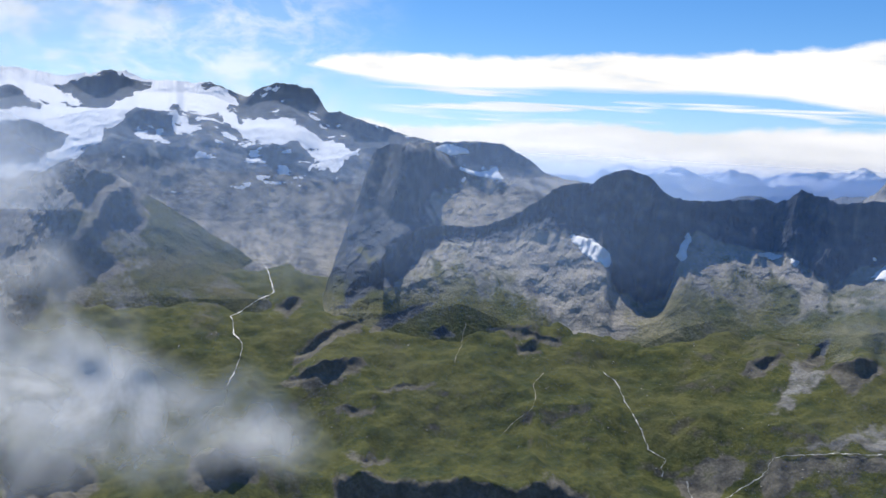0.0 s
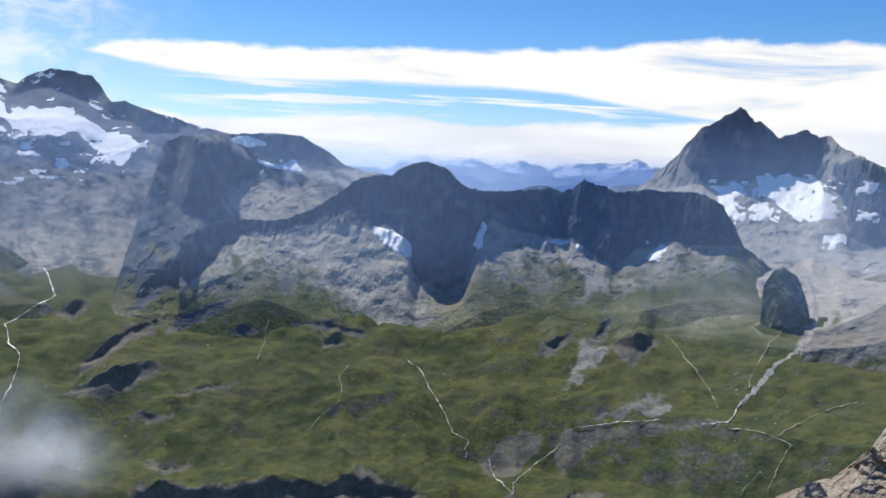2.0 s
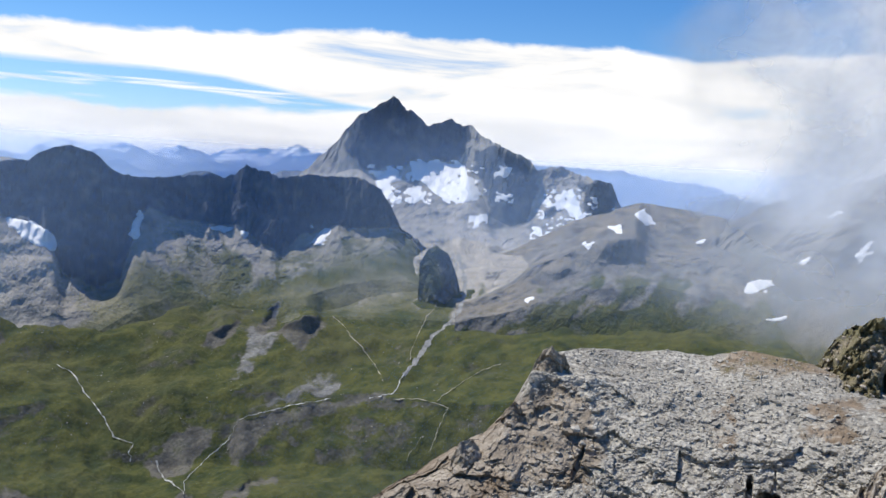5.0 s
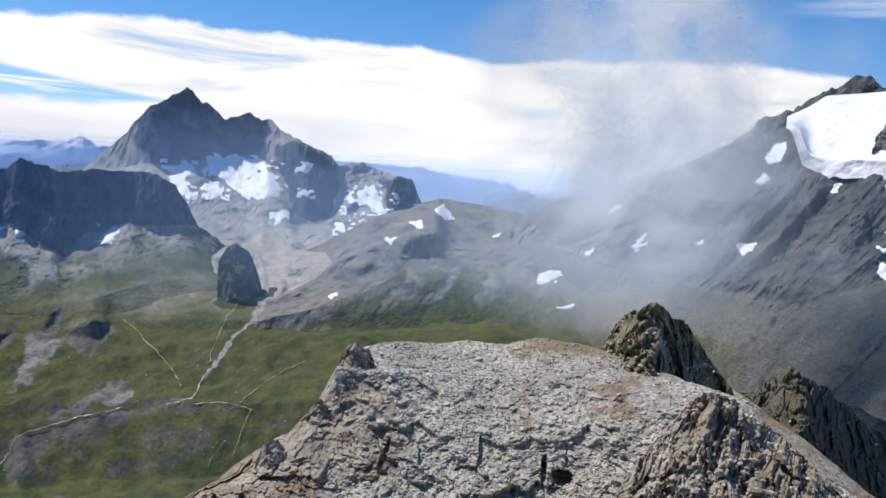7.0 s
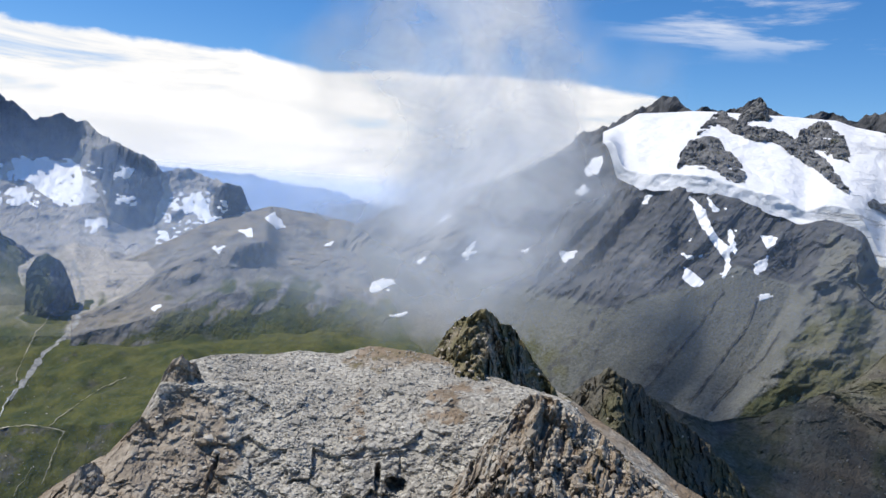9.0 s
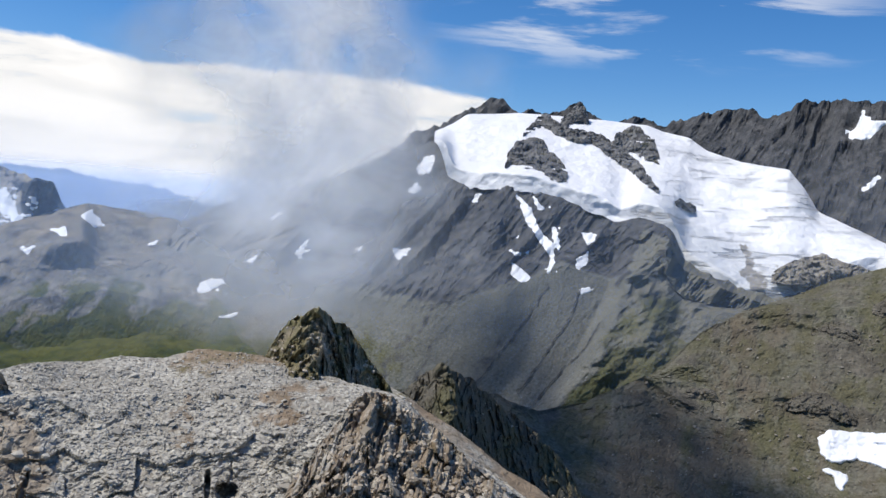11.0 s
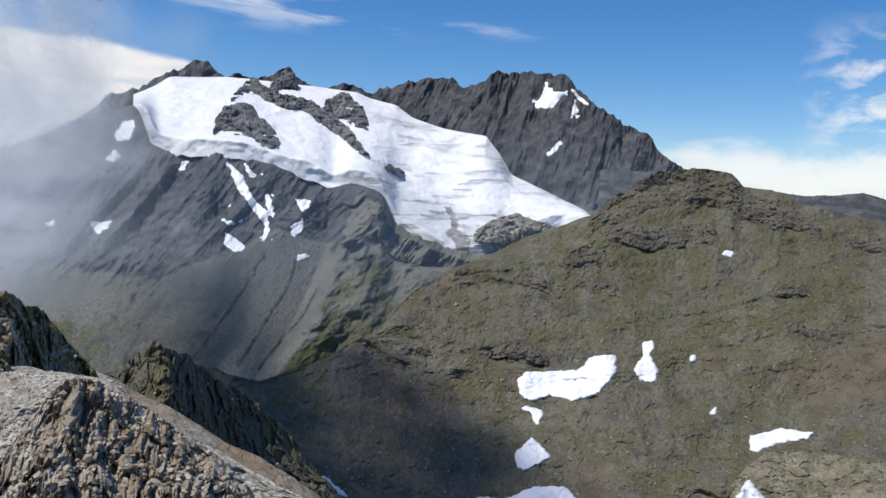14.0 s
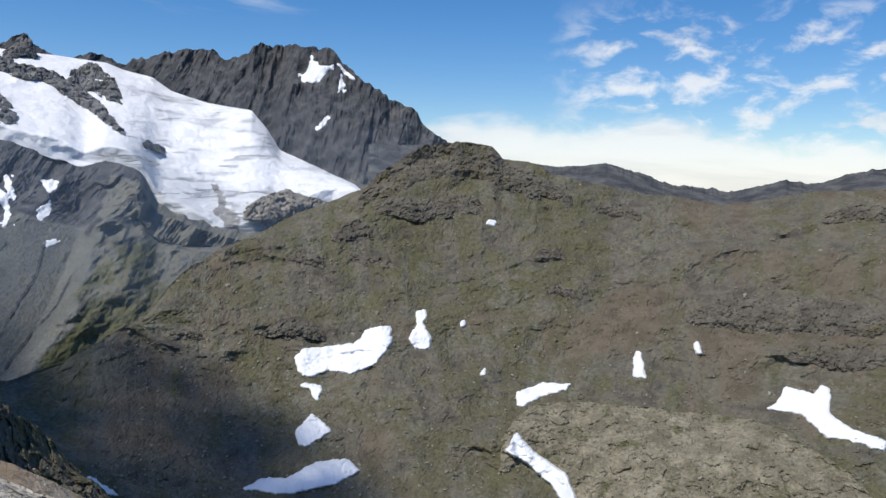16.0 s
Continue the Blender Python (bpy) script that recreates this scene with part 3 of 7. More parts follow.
def build_ground():
    def wavy(line, size, seed):
        return lambda az: line(az) + size * fbm(np.stack([np.asarray(az) / 4.5, 0 * az, 0 * az], -1), 3, seed, 0.5)
    rows = [(level(-89), level(0.0279), 0.0),
        (level(-50), level(1.4), 0.0),
        (level(-38), level(60), 0.04),
        (level(-34), level(300), 0.3),
        (level(-26), along(-180, 1350, -40, 1480, 17, 1480, 24, 1300, 60, 1300, 145, 1350, 180, 1350), 0.5),
        (wavy(along(-180, -22, -28, -21, -22, -22.2, -14, -20.6, -6, -21.9, 2, -20.5, 9, -21.9, 16, -21.4, 24, -21, 180, -22), 0.4, 301), along(-180, 1600, -40, 1640, -20, 1640, -10, 1650, 0, 1640, 8, 1650, 17, 1640, 24, 1580, 60, 1480, 145, 1500, 180, 1600), 1.2)] + \
        [(wavy(along(-180, -18.5, -28, -18.8, -22, -19.6, -15, -18, -9, -19.4, -4, -18.6, 3, -18.4, 10, -19.3, 15, -18.7, 19, -19.6, 180, -18.5), 0.45, 302), along(-180, 1800, -40, 1805, -20, 1795, -10, 1815, 0, 1800, 8, 1810, 17, 1795, 24, 1750, 45, 1660, 60, 1640, 145, 1680, 180, 1800), 1.0),
        (level(-15), along(-180, 2010, -40, 1980, 10, 1950, 30, 1880, 45, 1720, 60, 1680, 90, 1720, 145, 1800, 180, 2000), 1.0)] + \
        [(level(-11), along(-180, 2400, -40, 2300, 10, 2200, 30, 2150, 45, 2020, 60, 1980, 90, 2050, 145, 2200, 180, 2400), 1.0),
        (level(-8), along(-180, 2800, -40, 2600, 10, 2480, 30, 2460, 45, 2320, 60, 2280, 90, 2450, 145, 2600, 180, 2800), 0.9),
        (level(-5.5), along(-180, 3300, -40, 2950, 10, 2900, 45, 2700, 60, 2650, 90, 2850, 145, 3000, 180, 3300), 0.8),
        (level(-3.5), level(3700), 0.8),
        (level(-2.2), level(4300), 0.5),
        (level(-1.5), level(4960), 0.2)]

    def cover(p, az, el, flat):
        n1 = fbm(p / 260, 4, 5)
        n2 = fbm(p / 70, 3, 8)
        n3 = fbm(p / 24, 3, 9)
        rocky = step_up(0.7 * n1 + 0.6 * n2 + 0.45 * streaks(az + 1.2 * n2 + 0.5 * el, el, 4, 1.2, 3.0) + 0.6 * step_up(el, -15, -9.0), 0.6, 1.3) * 0.5 * step_up(el, -13.5, -10.5) * step_up(az, 44, 36)
        bare = shaded_steps(az, el)
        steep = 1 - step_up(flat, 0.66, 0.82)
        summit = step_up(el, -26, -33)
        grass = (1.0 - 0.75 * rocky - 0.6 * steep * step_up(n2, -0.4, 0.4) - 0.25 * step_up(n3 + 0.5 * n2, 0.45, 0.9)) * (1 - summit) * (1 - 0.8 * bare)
        scree = np.maximum(0.75 * rocky * (1 - bare), 0.8 * summit)
        soil = 0.25 + 0.3 * n1 + 0.3 * n3
        stones = gravel(az, el) * (0.75 + 0.4 * n3)
        return bands(np.clip(grass - stones, 0, 1), np.clip(scree + stones, 0, 1), 0, np.clip(soil, 0, 0.6) * (1 - bare) * (1 - stones))(len(p))

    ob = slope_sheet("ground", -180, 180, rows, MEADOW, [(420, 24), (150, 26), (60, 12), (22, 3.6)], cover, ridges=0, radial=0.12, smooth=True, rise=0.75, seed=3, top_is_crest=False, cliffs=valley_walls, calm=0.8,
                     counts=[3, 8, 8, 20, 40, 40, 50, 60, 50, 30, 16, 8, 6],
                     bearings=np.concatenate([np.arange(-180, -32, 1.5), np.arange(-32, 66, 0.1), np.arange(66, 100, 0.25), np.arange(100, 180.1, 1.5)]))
    rim = [(0.06 * math.cos(k * math.pi / 4), 0.06 * math.sin(k * math.pi / 4), -0.045) for k in range(8)]
    link_mesh("summit_cap", [(0, 0, 0.002)] + rim, [(0, 1 + k, 1 + (k + 1) % 8) for k in range(8)], MEADOW, ob, True, [(0, 0.8, 0, 0.2)] * 9)
    return tagged(ob, "green alpine valley floor with hummocky meadow and bare patches", "ground", kind="structure")


ground = build_ground()


# ---- mountains, from far to near ----
def far_range(name, label, crest, dist, mat, az0, az1, amp, snow_line=99, seed=5):
    def cover(p, az, el, flat):
        n = ridged(p / 260, 4, seed) + 0.35 * fbm(p / 60, 3, seed)
        return bands(0.0, 0.3, step_up(el + n * 0.55, snow_line, snow_line + 0.35), 0)(len(p))
    rows = [(level(-3.5), level(dist - 500), 0.3), (lambda az: crest(az) - 1.2, level(dist - 150), 1.0), (crest, level(dist), 0.8)]
    return tagged(slope_sheet(name, az0, az1, rows, mat, [(500, amp), (160, amp * 0.5), (50, amp * 0.2)], cover, back=(120, 200), seed=seed, teeth=0.14, keep=False),
                  label, "mountain")


E1 = along(2, 0.6, 9.7, 0.3, 10.4, 0.8, 11.2, 1.1, 11.9, 1.45, 12.9, 1.0, 14, 1.1, 15.3, 1.45, 16.8, 0.9, 17.5, 1.1, 19, 1.25, 20.6, 0.85, 22.1, 1.25, 24, 1.4, 25.5, 1.5, 26.7, 1.8, 27.8, 1.35, 29.9, 1.5, 34, 1.0)
# Haze is put into this rock colour, paler and bluer than the near rock.
HAZE_BLUE_ROCK = land("far_rock", 7.0, rock=(0.16, 0.19, 0.24), rock2=(0.27, 0.3, 0.34))
far_range("far_mountain", "far blue mountain range with snowfields under white cloud", E1, 4750, HAZE_BLUE_ROCK, 1, 36, 60, 0.45, 5)
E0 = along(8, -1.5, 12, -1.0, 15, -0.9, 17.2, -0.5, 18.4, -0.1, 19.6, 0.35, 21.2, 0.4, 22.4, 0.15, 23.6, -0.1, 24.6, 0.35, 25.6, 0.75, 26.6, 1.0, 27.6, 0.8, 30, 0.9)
far_range("far_mountain", "nearer blue mountain ridge below the far range", E0, 4480, HAZE_BLUE_ROCK, 8, 30, 40, 99, 8)
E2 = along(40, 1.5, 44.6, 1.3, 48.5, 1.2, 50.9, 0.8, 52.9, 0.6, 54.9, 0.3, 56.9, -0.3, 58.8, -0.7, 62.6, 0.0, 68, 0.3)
far_range("far_hill", "far haze-blue hills beyond the pass", E2, 4600, HAZE_BLUE_ROCK, 40, 70, 25, 99, 6)
E3 = along(104, 2.5, 108, 2.6, 113, 1.8, 116, 1.3, 117.6, 1.1, 120.2, 1.5, 122.1, 1.1, 124.4, 0.4, 126.5, 0.0, 128.3, -0.2, 130, 0.3, 131.7, 0.7, 133.4, 0.4, 135.3, 1.1, 137.4, 1.4, 146, 1.6)
far_range("far_ridge", "distant dark brown ridge against the sky", E3, 1700, DARK_ROCK, 104, 148, 25, 99, 7)


MASSIF_SNOW = (-26.7, 2.3, -25.5, 2.9, -23.2, 2.6, -20.9, 3.6, -17.8, 4.3, -15.2, 4.4, -14.1, 3.6, -15.2, 3.1, -14.1, 2.5, -11.5, 2.9, -9.8, 2.2, -9.1, 1.5, -7.6, 1.5, -6.5, 0.8, -7.5, -0.3, -9.8, -0.5, -9.3, 0.3, -10.3, 1.4, -12.1, 0.8, -13.7, 1.2, -14.8, 1.9, -15.7, 2.7, -18.4, 2.8, -20.3, 2.8, -21.8, 1.7, -22.5, 0.9, -23.5, 0.1, -24.1, -0.6, -25.7, -1.4, -27.3, -2.0, -29.7, -3.0, -30.3, 2.0)
MASSIF_WALL = (-29.2, 1.2, -27.3, 1.4, -25.8, 1.2, -24.5, 0.8, -25.1, -0.1, -26.7, -1.0, -29.1, -1.3)
MASSIF_TOP = (-25.5, 3.8, -23.9, 4.3, -22.3, 5.0, -20.1, 4.4, -20.9, 3.5, -22.9, 2.7, -24.2, 2.9)
MASSIF_TIP = (-29.8, 3.2, -27.4, 3.5, -26.7, 2.3, -29.8, 1.9)
MASSIF_HAT = (-14.3, 3.7, -13.1, 4.5, -11.6, 5.2, -9.4, 5.0, -8.6, 3.5, -10.0, 3.1, -12.2, 3.0, -14.3, 2.9)
MASSIF_NOSE = (-22.1, 0.7, -21.3, 2.3, -20.2, 2.8, -18.3, 3.0, -18.0, 2.2, -18.3, 1.2, -19.0, 0.6, -20.8, 0.5)
MASSIF_SHOULDER = (-10.0, 2.5, -8.1, 3.6, -5.8, 3.2, -2.8, 2.2, -4.1, 1.2, -6.0, 0.8, -7.6, 1.5)
MASSIF_BAND = (-14.4, 0.7, -12.1, 0.8, -10.4, 0.7, -9.1, -0.1, -10.6, -0.6, -12.1, -0.7, -13.6, -0.2)
MASSIF_MOTTLE = (-22.1, 0.7, -18.8, 2.7, -17.2, 2.8, -15.2, 2.0, -13.7, 1.2, -9.1, 0.7, -7.5, 0.1, -9.0, -0.6, -11.3, -1.9, -13.5, -1.5, -15.1, -0.4, -16.5, -0.5, -18.7, 0.4, -21.5, 0.2)
MASSIF_ROCK = [MASSIF_WALL, MASSIF_TOP, MASSIF_TIP, MASSIF_HAT, MASSIF_NOSE, MASSIF_SHOULDER, MASSIF_BAND]


def massif():
    crest = along(-48, 4.0, -32.9, 4.3, -28.6, 4.6, -26.8, 4.7, -25.2, 4.4, -23.4, 4.8, -21.7, 5.0, -20.4, 4.6, -18.5, 4.8, -16.2, 4.8, -14.7, 4.3, -13.8, 4.0, -13.2, 4.6,
                  -11.9, 5.0, -9.6, 4.8, -9.0, 4.0, -8.5, 3.3, -7.7, 3.5, -5.4, 2.8, -3.2, 2.2, -2, 2.1, 2, 1.0)
    foot = along(-48, -3, -32.9, -2.8, -28.5, -1.6, -26.7, -1.1, -24.4, 0, -22.1, 0.6, -17.6, 0.5, -13.2, -0.1, -9.1, -0.4, -6.6, 0.8, -5.3, 1.3, 2, 0.4)
    rows = [(level(-11), level(2400), 0.1), (level(-7.3), level(2600), 0.25), (level(-4.3), level(2850), 0.4), (foot, along(-48, 3080, -10, 3080, -5, 3250, 2, 3250), 0.7),
            (lambda az: 0.55 * foot(az) + 0.45 * crest(az), along(-48, 3330, -10, 3330, 2, 3350), 0.5), (lambda az: crest(az) - 0.8, along(-48, 3850, -16, 3850, -12, 3700, 2, 3420), 0.35), (crest, along(-48, 3960, -16, 3960, -12, 3800, 2, 3500), 0.7)]

    def cover(p, az, el, flat):
        n = fbm(p / 120, 4, 31)
        fleck = fbm(p / np.array([60, 60, 26]), 4, 35)
        rock = regions(az, el, MASSIF_ROCK)
        snow = region(az, el, MASSIF_SNOW, wob=0.35) * (1 - rock)
        mottle = region(az, el, MASSIF_MOTTLE, soft=0.4)
        snow = np.maximum(snow * (1 - 0.75 * mottle * step_up(fleck, -0.2, 0.3)), mottle * 0.75 * step_up(fleck + 0.3 * n, 0.1, 0.5))
        snow = np.maximum(snow, 0.8 * step_up(fleck + 0.4 * n, 0.75, 0.95) * step_up(el, -3.5, -2.0) * step_up(az, -26, -18))
        top = step_up(el, 2.0, 3.2) * step_up(az, -15, -18) * (1 - rock)
        snow = np.maximum(snow, 0.85 * top)
        scree = (0.42 * (1 - step_up(el + 0.8 * n, -1.5, 0.0)) + 0.15 + 0.3 * streaks(az + 0.5 * n, el, 37, 0.9, 4.0)) * (1 - rock)
        grass = 0.7 * (1 - step_up(el, -7.5, -5.5 + 0 * el)) * step_up(az, -11, -16)
        return bands(grass, np.clip(scree, 0, 1), snow, 0.1 * step_up(n, 0, 0.6) * (1 - rock))(len(p))
    return tagged(slope_sheet("snowy_mountain", -48, 2, rows, SHADE_BLUE_ROCK, [(600, 70), (190, 34), (60, 14), (24, 5)], cover, back=(350, 250), seed=20, teeth=0.12, calm=0.7, cliffs=lambda az, el: sheer_parts(az, el, MASSIF_ROCK), step=0.08, fine=0.09, split=[(0, 2, "scree_bowl", "smooth grey scree bowl")]),
                  "grey rocky massif with bright snowfields and a scree bowl", "mountain")


massif()


SPUR_DARK = (-25.8, -8.2, -25.5, -6.6, -24.3, -5.7, -22.7, -4.2, -22.2, -2.5, -21.0, -2.3, -20.4, -3.7, -20.1, -5.0, -20.8, -5.6, -22.0, -5.2, -22.7, -6.0, -21.2, -7.9, -23.6, -8.4)
SPUR_TOP = (-25.5, -1.8, -24.6, -0.5, -23.8, -1.3, -22.1, -1.5, -21.0, -2.3, -22.1, -2.9, -23.7, -3.8, -25.0, -2.8)
SPUR_GRASS = (-20.3, -3.0, -18.6, -2.3, -16.0, -3.9, -13.4, -5.7, -11.6, -7.5, -11.9, -9.4, -14.6, -11.4, -18.3, -10.7, -20.9, -9.2, -21.1, -7.8, -19.9, -7.4, -20.3, -5.5)


def spur():
    crest = along(-48, -7, -32.9, -5.2, -28.5, -3.2, -26.6, -1.9, -24.6, -0.6, -23.4, -1.2, -21.7, -1.6, -20.5, -2.5, -18.6, -3.5, -16.4, -4.7, -14.1, -6.1, -12.2, -7.5, -9, -10.5)
    rows = [(level(-14), level(2190), 0.1), (level(-9.5), level(2360), 0.4), (lambda az: crest(az) - 1.6, along(-48, 2560, -24, 2740, -16, 2620, -8, 2440), 0.8), (crest, along(-48, 2850, -24, 2930, -18, 2810, -16, 2750, -12, 2600, -8, 2500), 0.8)]

    def cover(p, az, el, flat):
        n = fbm(p / 120, 4, 41)
        off = az - spine(el) + 1.2 * n
        right = step_up(off, 0.4, 1.4)
        high = step_up(el + 1.5 * n, crest(az) - 2.6, crest(az) - 0.6)
        grass = right * (0.95 - 0.75 * high) + (1 - right) * 0.6 * step_up(el + n, -7.5, -9.5)
        scree = 0.55 * right + 0.75 * step_up(-off, 1.5, 3.0) + 0.3 * n
        # Dark crag and its shade are painted together as bare rock.
        dark, green = regions(az, el, [SPUR_DARK, SPUR_TOP]), region(az, el, SPUR_GRASS, soft=0.5, wob=0.5)
        grass = np.maximum(grass * 0.6, green * (0.85 + 0.3 * n)) * (1 - dark)
        return bands(np.clip(grass, 0, 1), np.clip(scree, 0, 1) * (1 - dark), 0, 0.3 * right)(len(p))

    spine = along(-14, -29, -9, -27.6, -6, -26.2, -3, -25.0, -0.6, -24.4)

    def shape(az, el, d):
        """A rocky backbone that comes down towards the valley."""
        off = az - spine(el)
        lumps = fbm(np.stack([az.ravel() / 1.1, el.ravel() / 1.3, 0 * az.ravel()], -1), 4, 43, 0.6).reshape(az.shape)
        return d - (70 + 60 * lumps) * step_up(off, -3.0, -0.4) * step_up(off, 2.2, 0.3)
    return tagged(slope_sheet("rocky_spur", -48, -8, rows, GREY_ROCK, [(260, 34), (90, 15), (34, 7), (14, 3)], cover, tall=2.0, back=(160, 160), seed=40, shape=shape, calm=0.7, cliffs=lambda az, el: sheer_parts(az, el, [SPUR_DARK, SPUR_TOP])),
                  "dark craggy spur with a grassy flank above the stream", "mountain")


spur()


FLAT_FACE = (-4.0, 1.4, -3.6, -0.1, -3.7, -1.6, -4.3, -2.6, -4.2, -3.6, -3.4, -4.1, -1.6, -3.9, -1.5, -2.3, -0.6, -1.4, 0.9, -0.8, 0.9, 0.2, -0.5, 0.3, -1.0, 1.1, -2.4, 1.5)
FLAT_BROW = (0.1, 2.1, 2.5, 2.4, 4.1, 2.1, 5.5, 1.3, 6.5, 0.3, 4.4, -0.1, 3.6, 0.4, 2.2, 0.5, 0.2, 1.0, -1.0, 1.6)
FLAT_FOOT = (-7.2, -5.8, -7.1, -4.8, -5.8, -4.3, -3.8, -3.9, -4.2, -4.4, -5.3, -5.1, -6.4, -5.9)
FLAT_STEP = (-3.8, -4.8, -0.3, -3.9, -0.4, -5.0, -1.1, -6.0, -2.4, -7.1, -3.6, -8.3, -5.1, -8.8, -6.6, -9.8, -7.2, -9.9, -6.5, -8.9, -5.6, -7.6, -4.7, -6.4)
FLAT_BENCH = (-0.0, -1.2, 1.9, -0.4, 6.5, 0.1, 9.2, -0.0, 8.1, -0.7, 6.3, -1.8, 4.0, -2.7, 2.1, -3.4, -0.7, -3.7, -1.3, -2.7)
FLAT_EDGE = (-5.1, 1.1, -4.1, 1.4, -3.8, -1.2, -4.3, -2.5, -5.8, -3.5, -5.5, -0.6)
FLAT_SHADED_CLIFFS = [FLAT_FACE, FLAT_BROW, FLAT_FOOT, FLAT_STEP]


def flat_shaded_rock(az, el):
    return np.maximum(regions(az, el, FLAT_SHADED_CLIFFS), shaded_steps(az, el))


def flat_walls(az, el):
    return np.maximum(sheer_parts(az, el, FLAT_SHADED_CLIFFS), valley_walls(az, el))


def flat_hill():
    crest = along(-14, -15.5, -12, -14.5, -10.8, -13.4, -9.6, -11.6, -8.4, -9.4, -7.4, -6.2, -6.6, -3.6, -5.9, -1.4, -5.2, 1.1, -4.1, 1.6, -2.4, 1.9, -1.2, 1.9, 0.5, 2.1, 2.1, 2.3, 3.7, 2.1, 5.3, 1.3, 6.7, 0.3,
                  8.1, 0, 9.8, -0.2, 14, -1.5)
    rows = [(level(-15), along(-14, 2160, -3, 2110, 14, 2120), 0.05), (level(-12.4), along(-14, 2250, -7, 2190, -3, 2170, 14, 2190), 0.4), (level(-10.2), along(-14, 2380, -7, 2270, -3, 2240, 14, 2290), 0.7),
            (level(-7), along(-14, 2500, -7, 2440, -3, 2430, 14, 2540), 0.9), (level(-4), along(-14, 2600, -7, 2590, -3, 2640, 1, 2760, 14, 2800), 0.9),
            (along(-14, -1, -5, -0.6, 0, -1.2, 6, -1.2, 14, -2), along(-14, 2650, -6.7, 2680, -3, 2820, 1, 3020, 14, 3080), 0.7),
            (crest, along(-14, 2660, -7, 2690, -5, 2800, -3, 2980, 0, 3120, 4, 3240, 14, 3260), 0.7)]

    def cover(p, az, el, flat):
        n = fbm(p / 150, 4, 51)
        n2 = fbm(p / 45, 4, 53)
        # Cliffs and their cast shade are painted together as dark rock.
        dark = flat_shaded_rock(az, el)
        # The lit bench is put into the cover as pale scree and soil.
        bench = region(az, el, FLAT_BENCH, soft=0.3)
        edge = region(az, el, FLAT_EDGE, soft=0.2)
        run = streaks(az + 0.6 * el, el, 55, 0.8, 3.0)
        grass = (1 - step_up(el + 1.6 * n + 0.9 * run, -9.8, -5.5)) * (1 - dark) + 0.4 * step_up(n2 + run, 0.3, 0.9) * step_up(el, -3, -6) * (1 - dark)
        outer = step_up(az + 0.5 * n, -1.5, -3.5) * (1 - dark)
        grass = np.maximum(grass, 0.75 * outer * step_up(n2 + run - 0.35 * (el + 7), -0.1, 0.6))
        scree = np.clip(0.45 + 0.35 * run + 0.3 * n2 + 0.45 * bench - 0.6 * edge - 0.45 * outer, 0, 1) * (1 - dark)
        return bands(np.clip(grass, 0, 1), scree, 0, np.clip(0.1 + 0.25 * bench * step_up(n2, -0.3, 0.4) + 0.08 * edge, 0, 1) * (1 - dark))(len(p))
    return tagged(slope_sheet("flat_topped_mountain", -14, 14, rows, SHADE_BLUE_ROCK, [(330, 34), (110, 22), (36, 9), (14, 3.5)], cover, back=(250, 220), seed=50, teeth=0.06, cells=[(60, 14), (26, 6)], tall=2.0, cell_tall=1.6, soften=0.5, cliffs=flat_walls, calm=0.6, step=0.08, fine=0.09),
                  "flat-topped grey mountain with shaded cliffs and snow streaks", "mountain")


flat_mountain = flat_hill()


PALE_FAN = (0.6, -4.8, 3.4, -4.6, 5.3, -4.2, 6.4, -3.0, 8.5, -2.9, 10.4, -5.0, 12.3, -6.8, 13.0, -8.4, 12.8, -10.5, 11.4, -12.4, 10.2, -12.3, 9.3, -10.9, 8.2, -9.4, 7.3, -9.5, 6.0, -8.1, 4.6, -6.2, 2.6, -5.8)


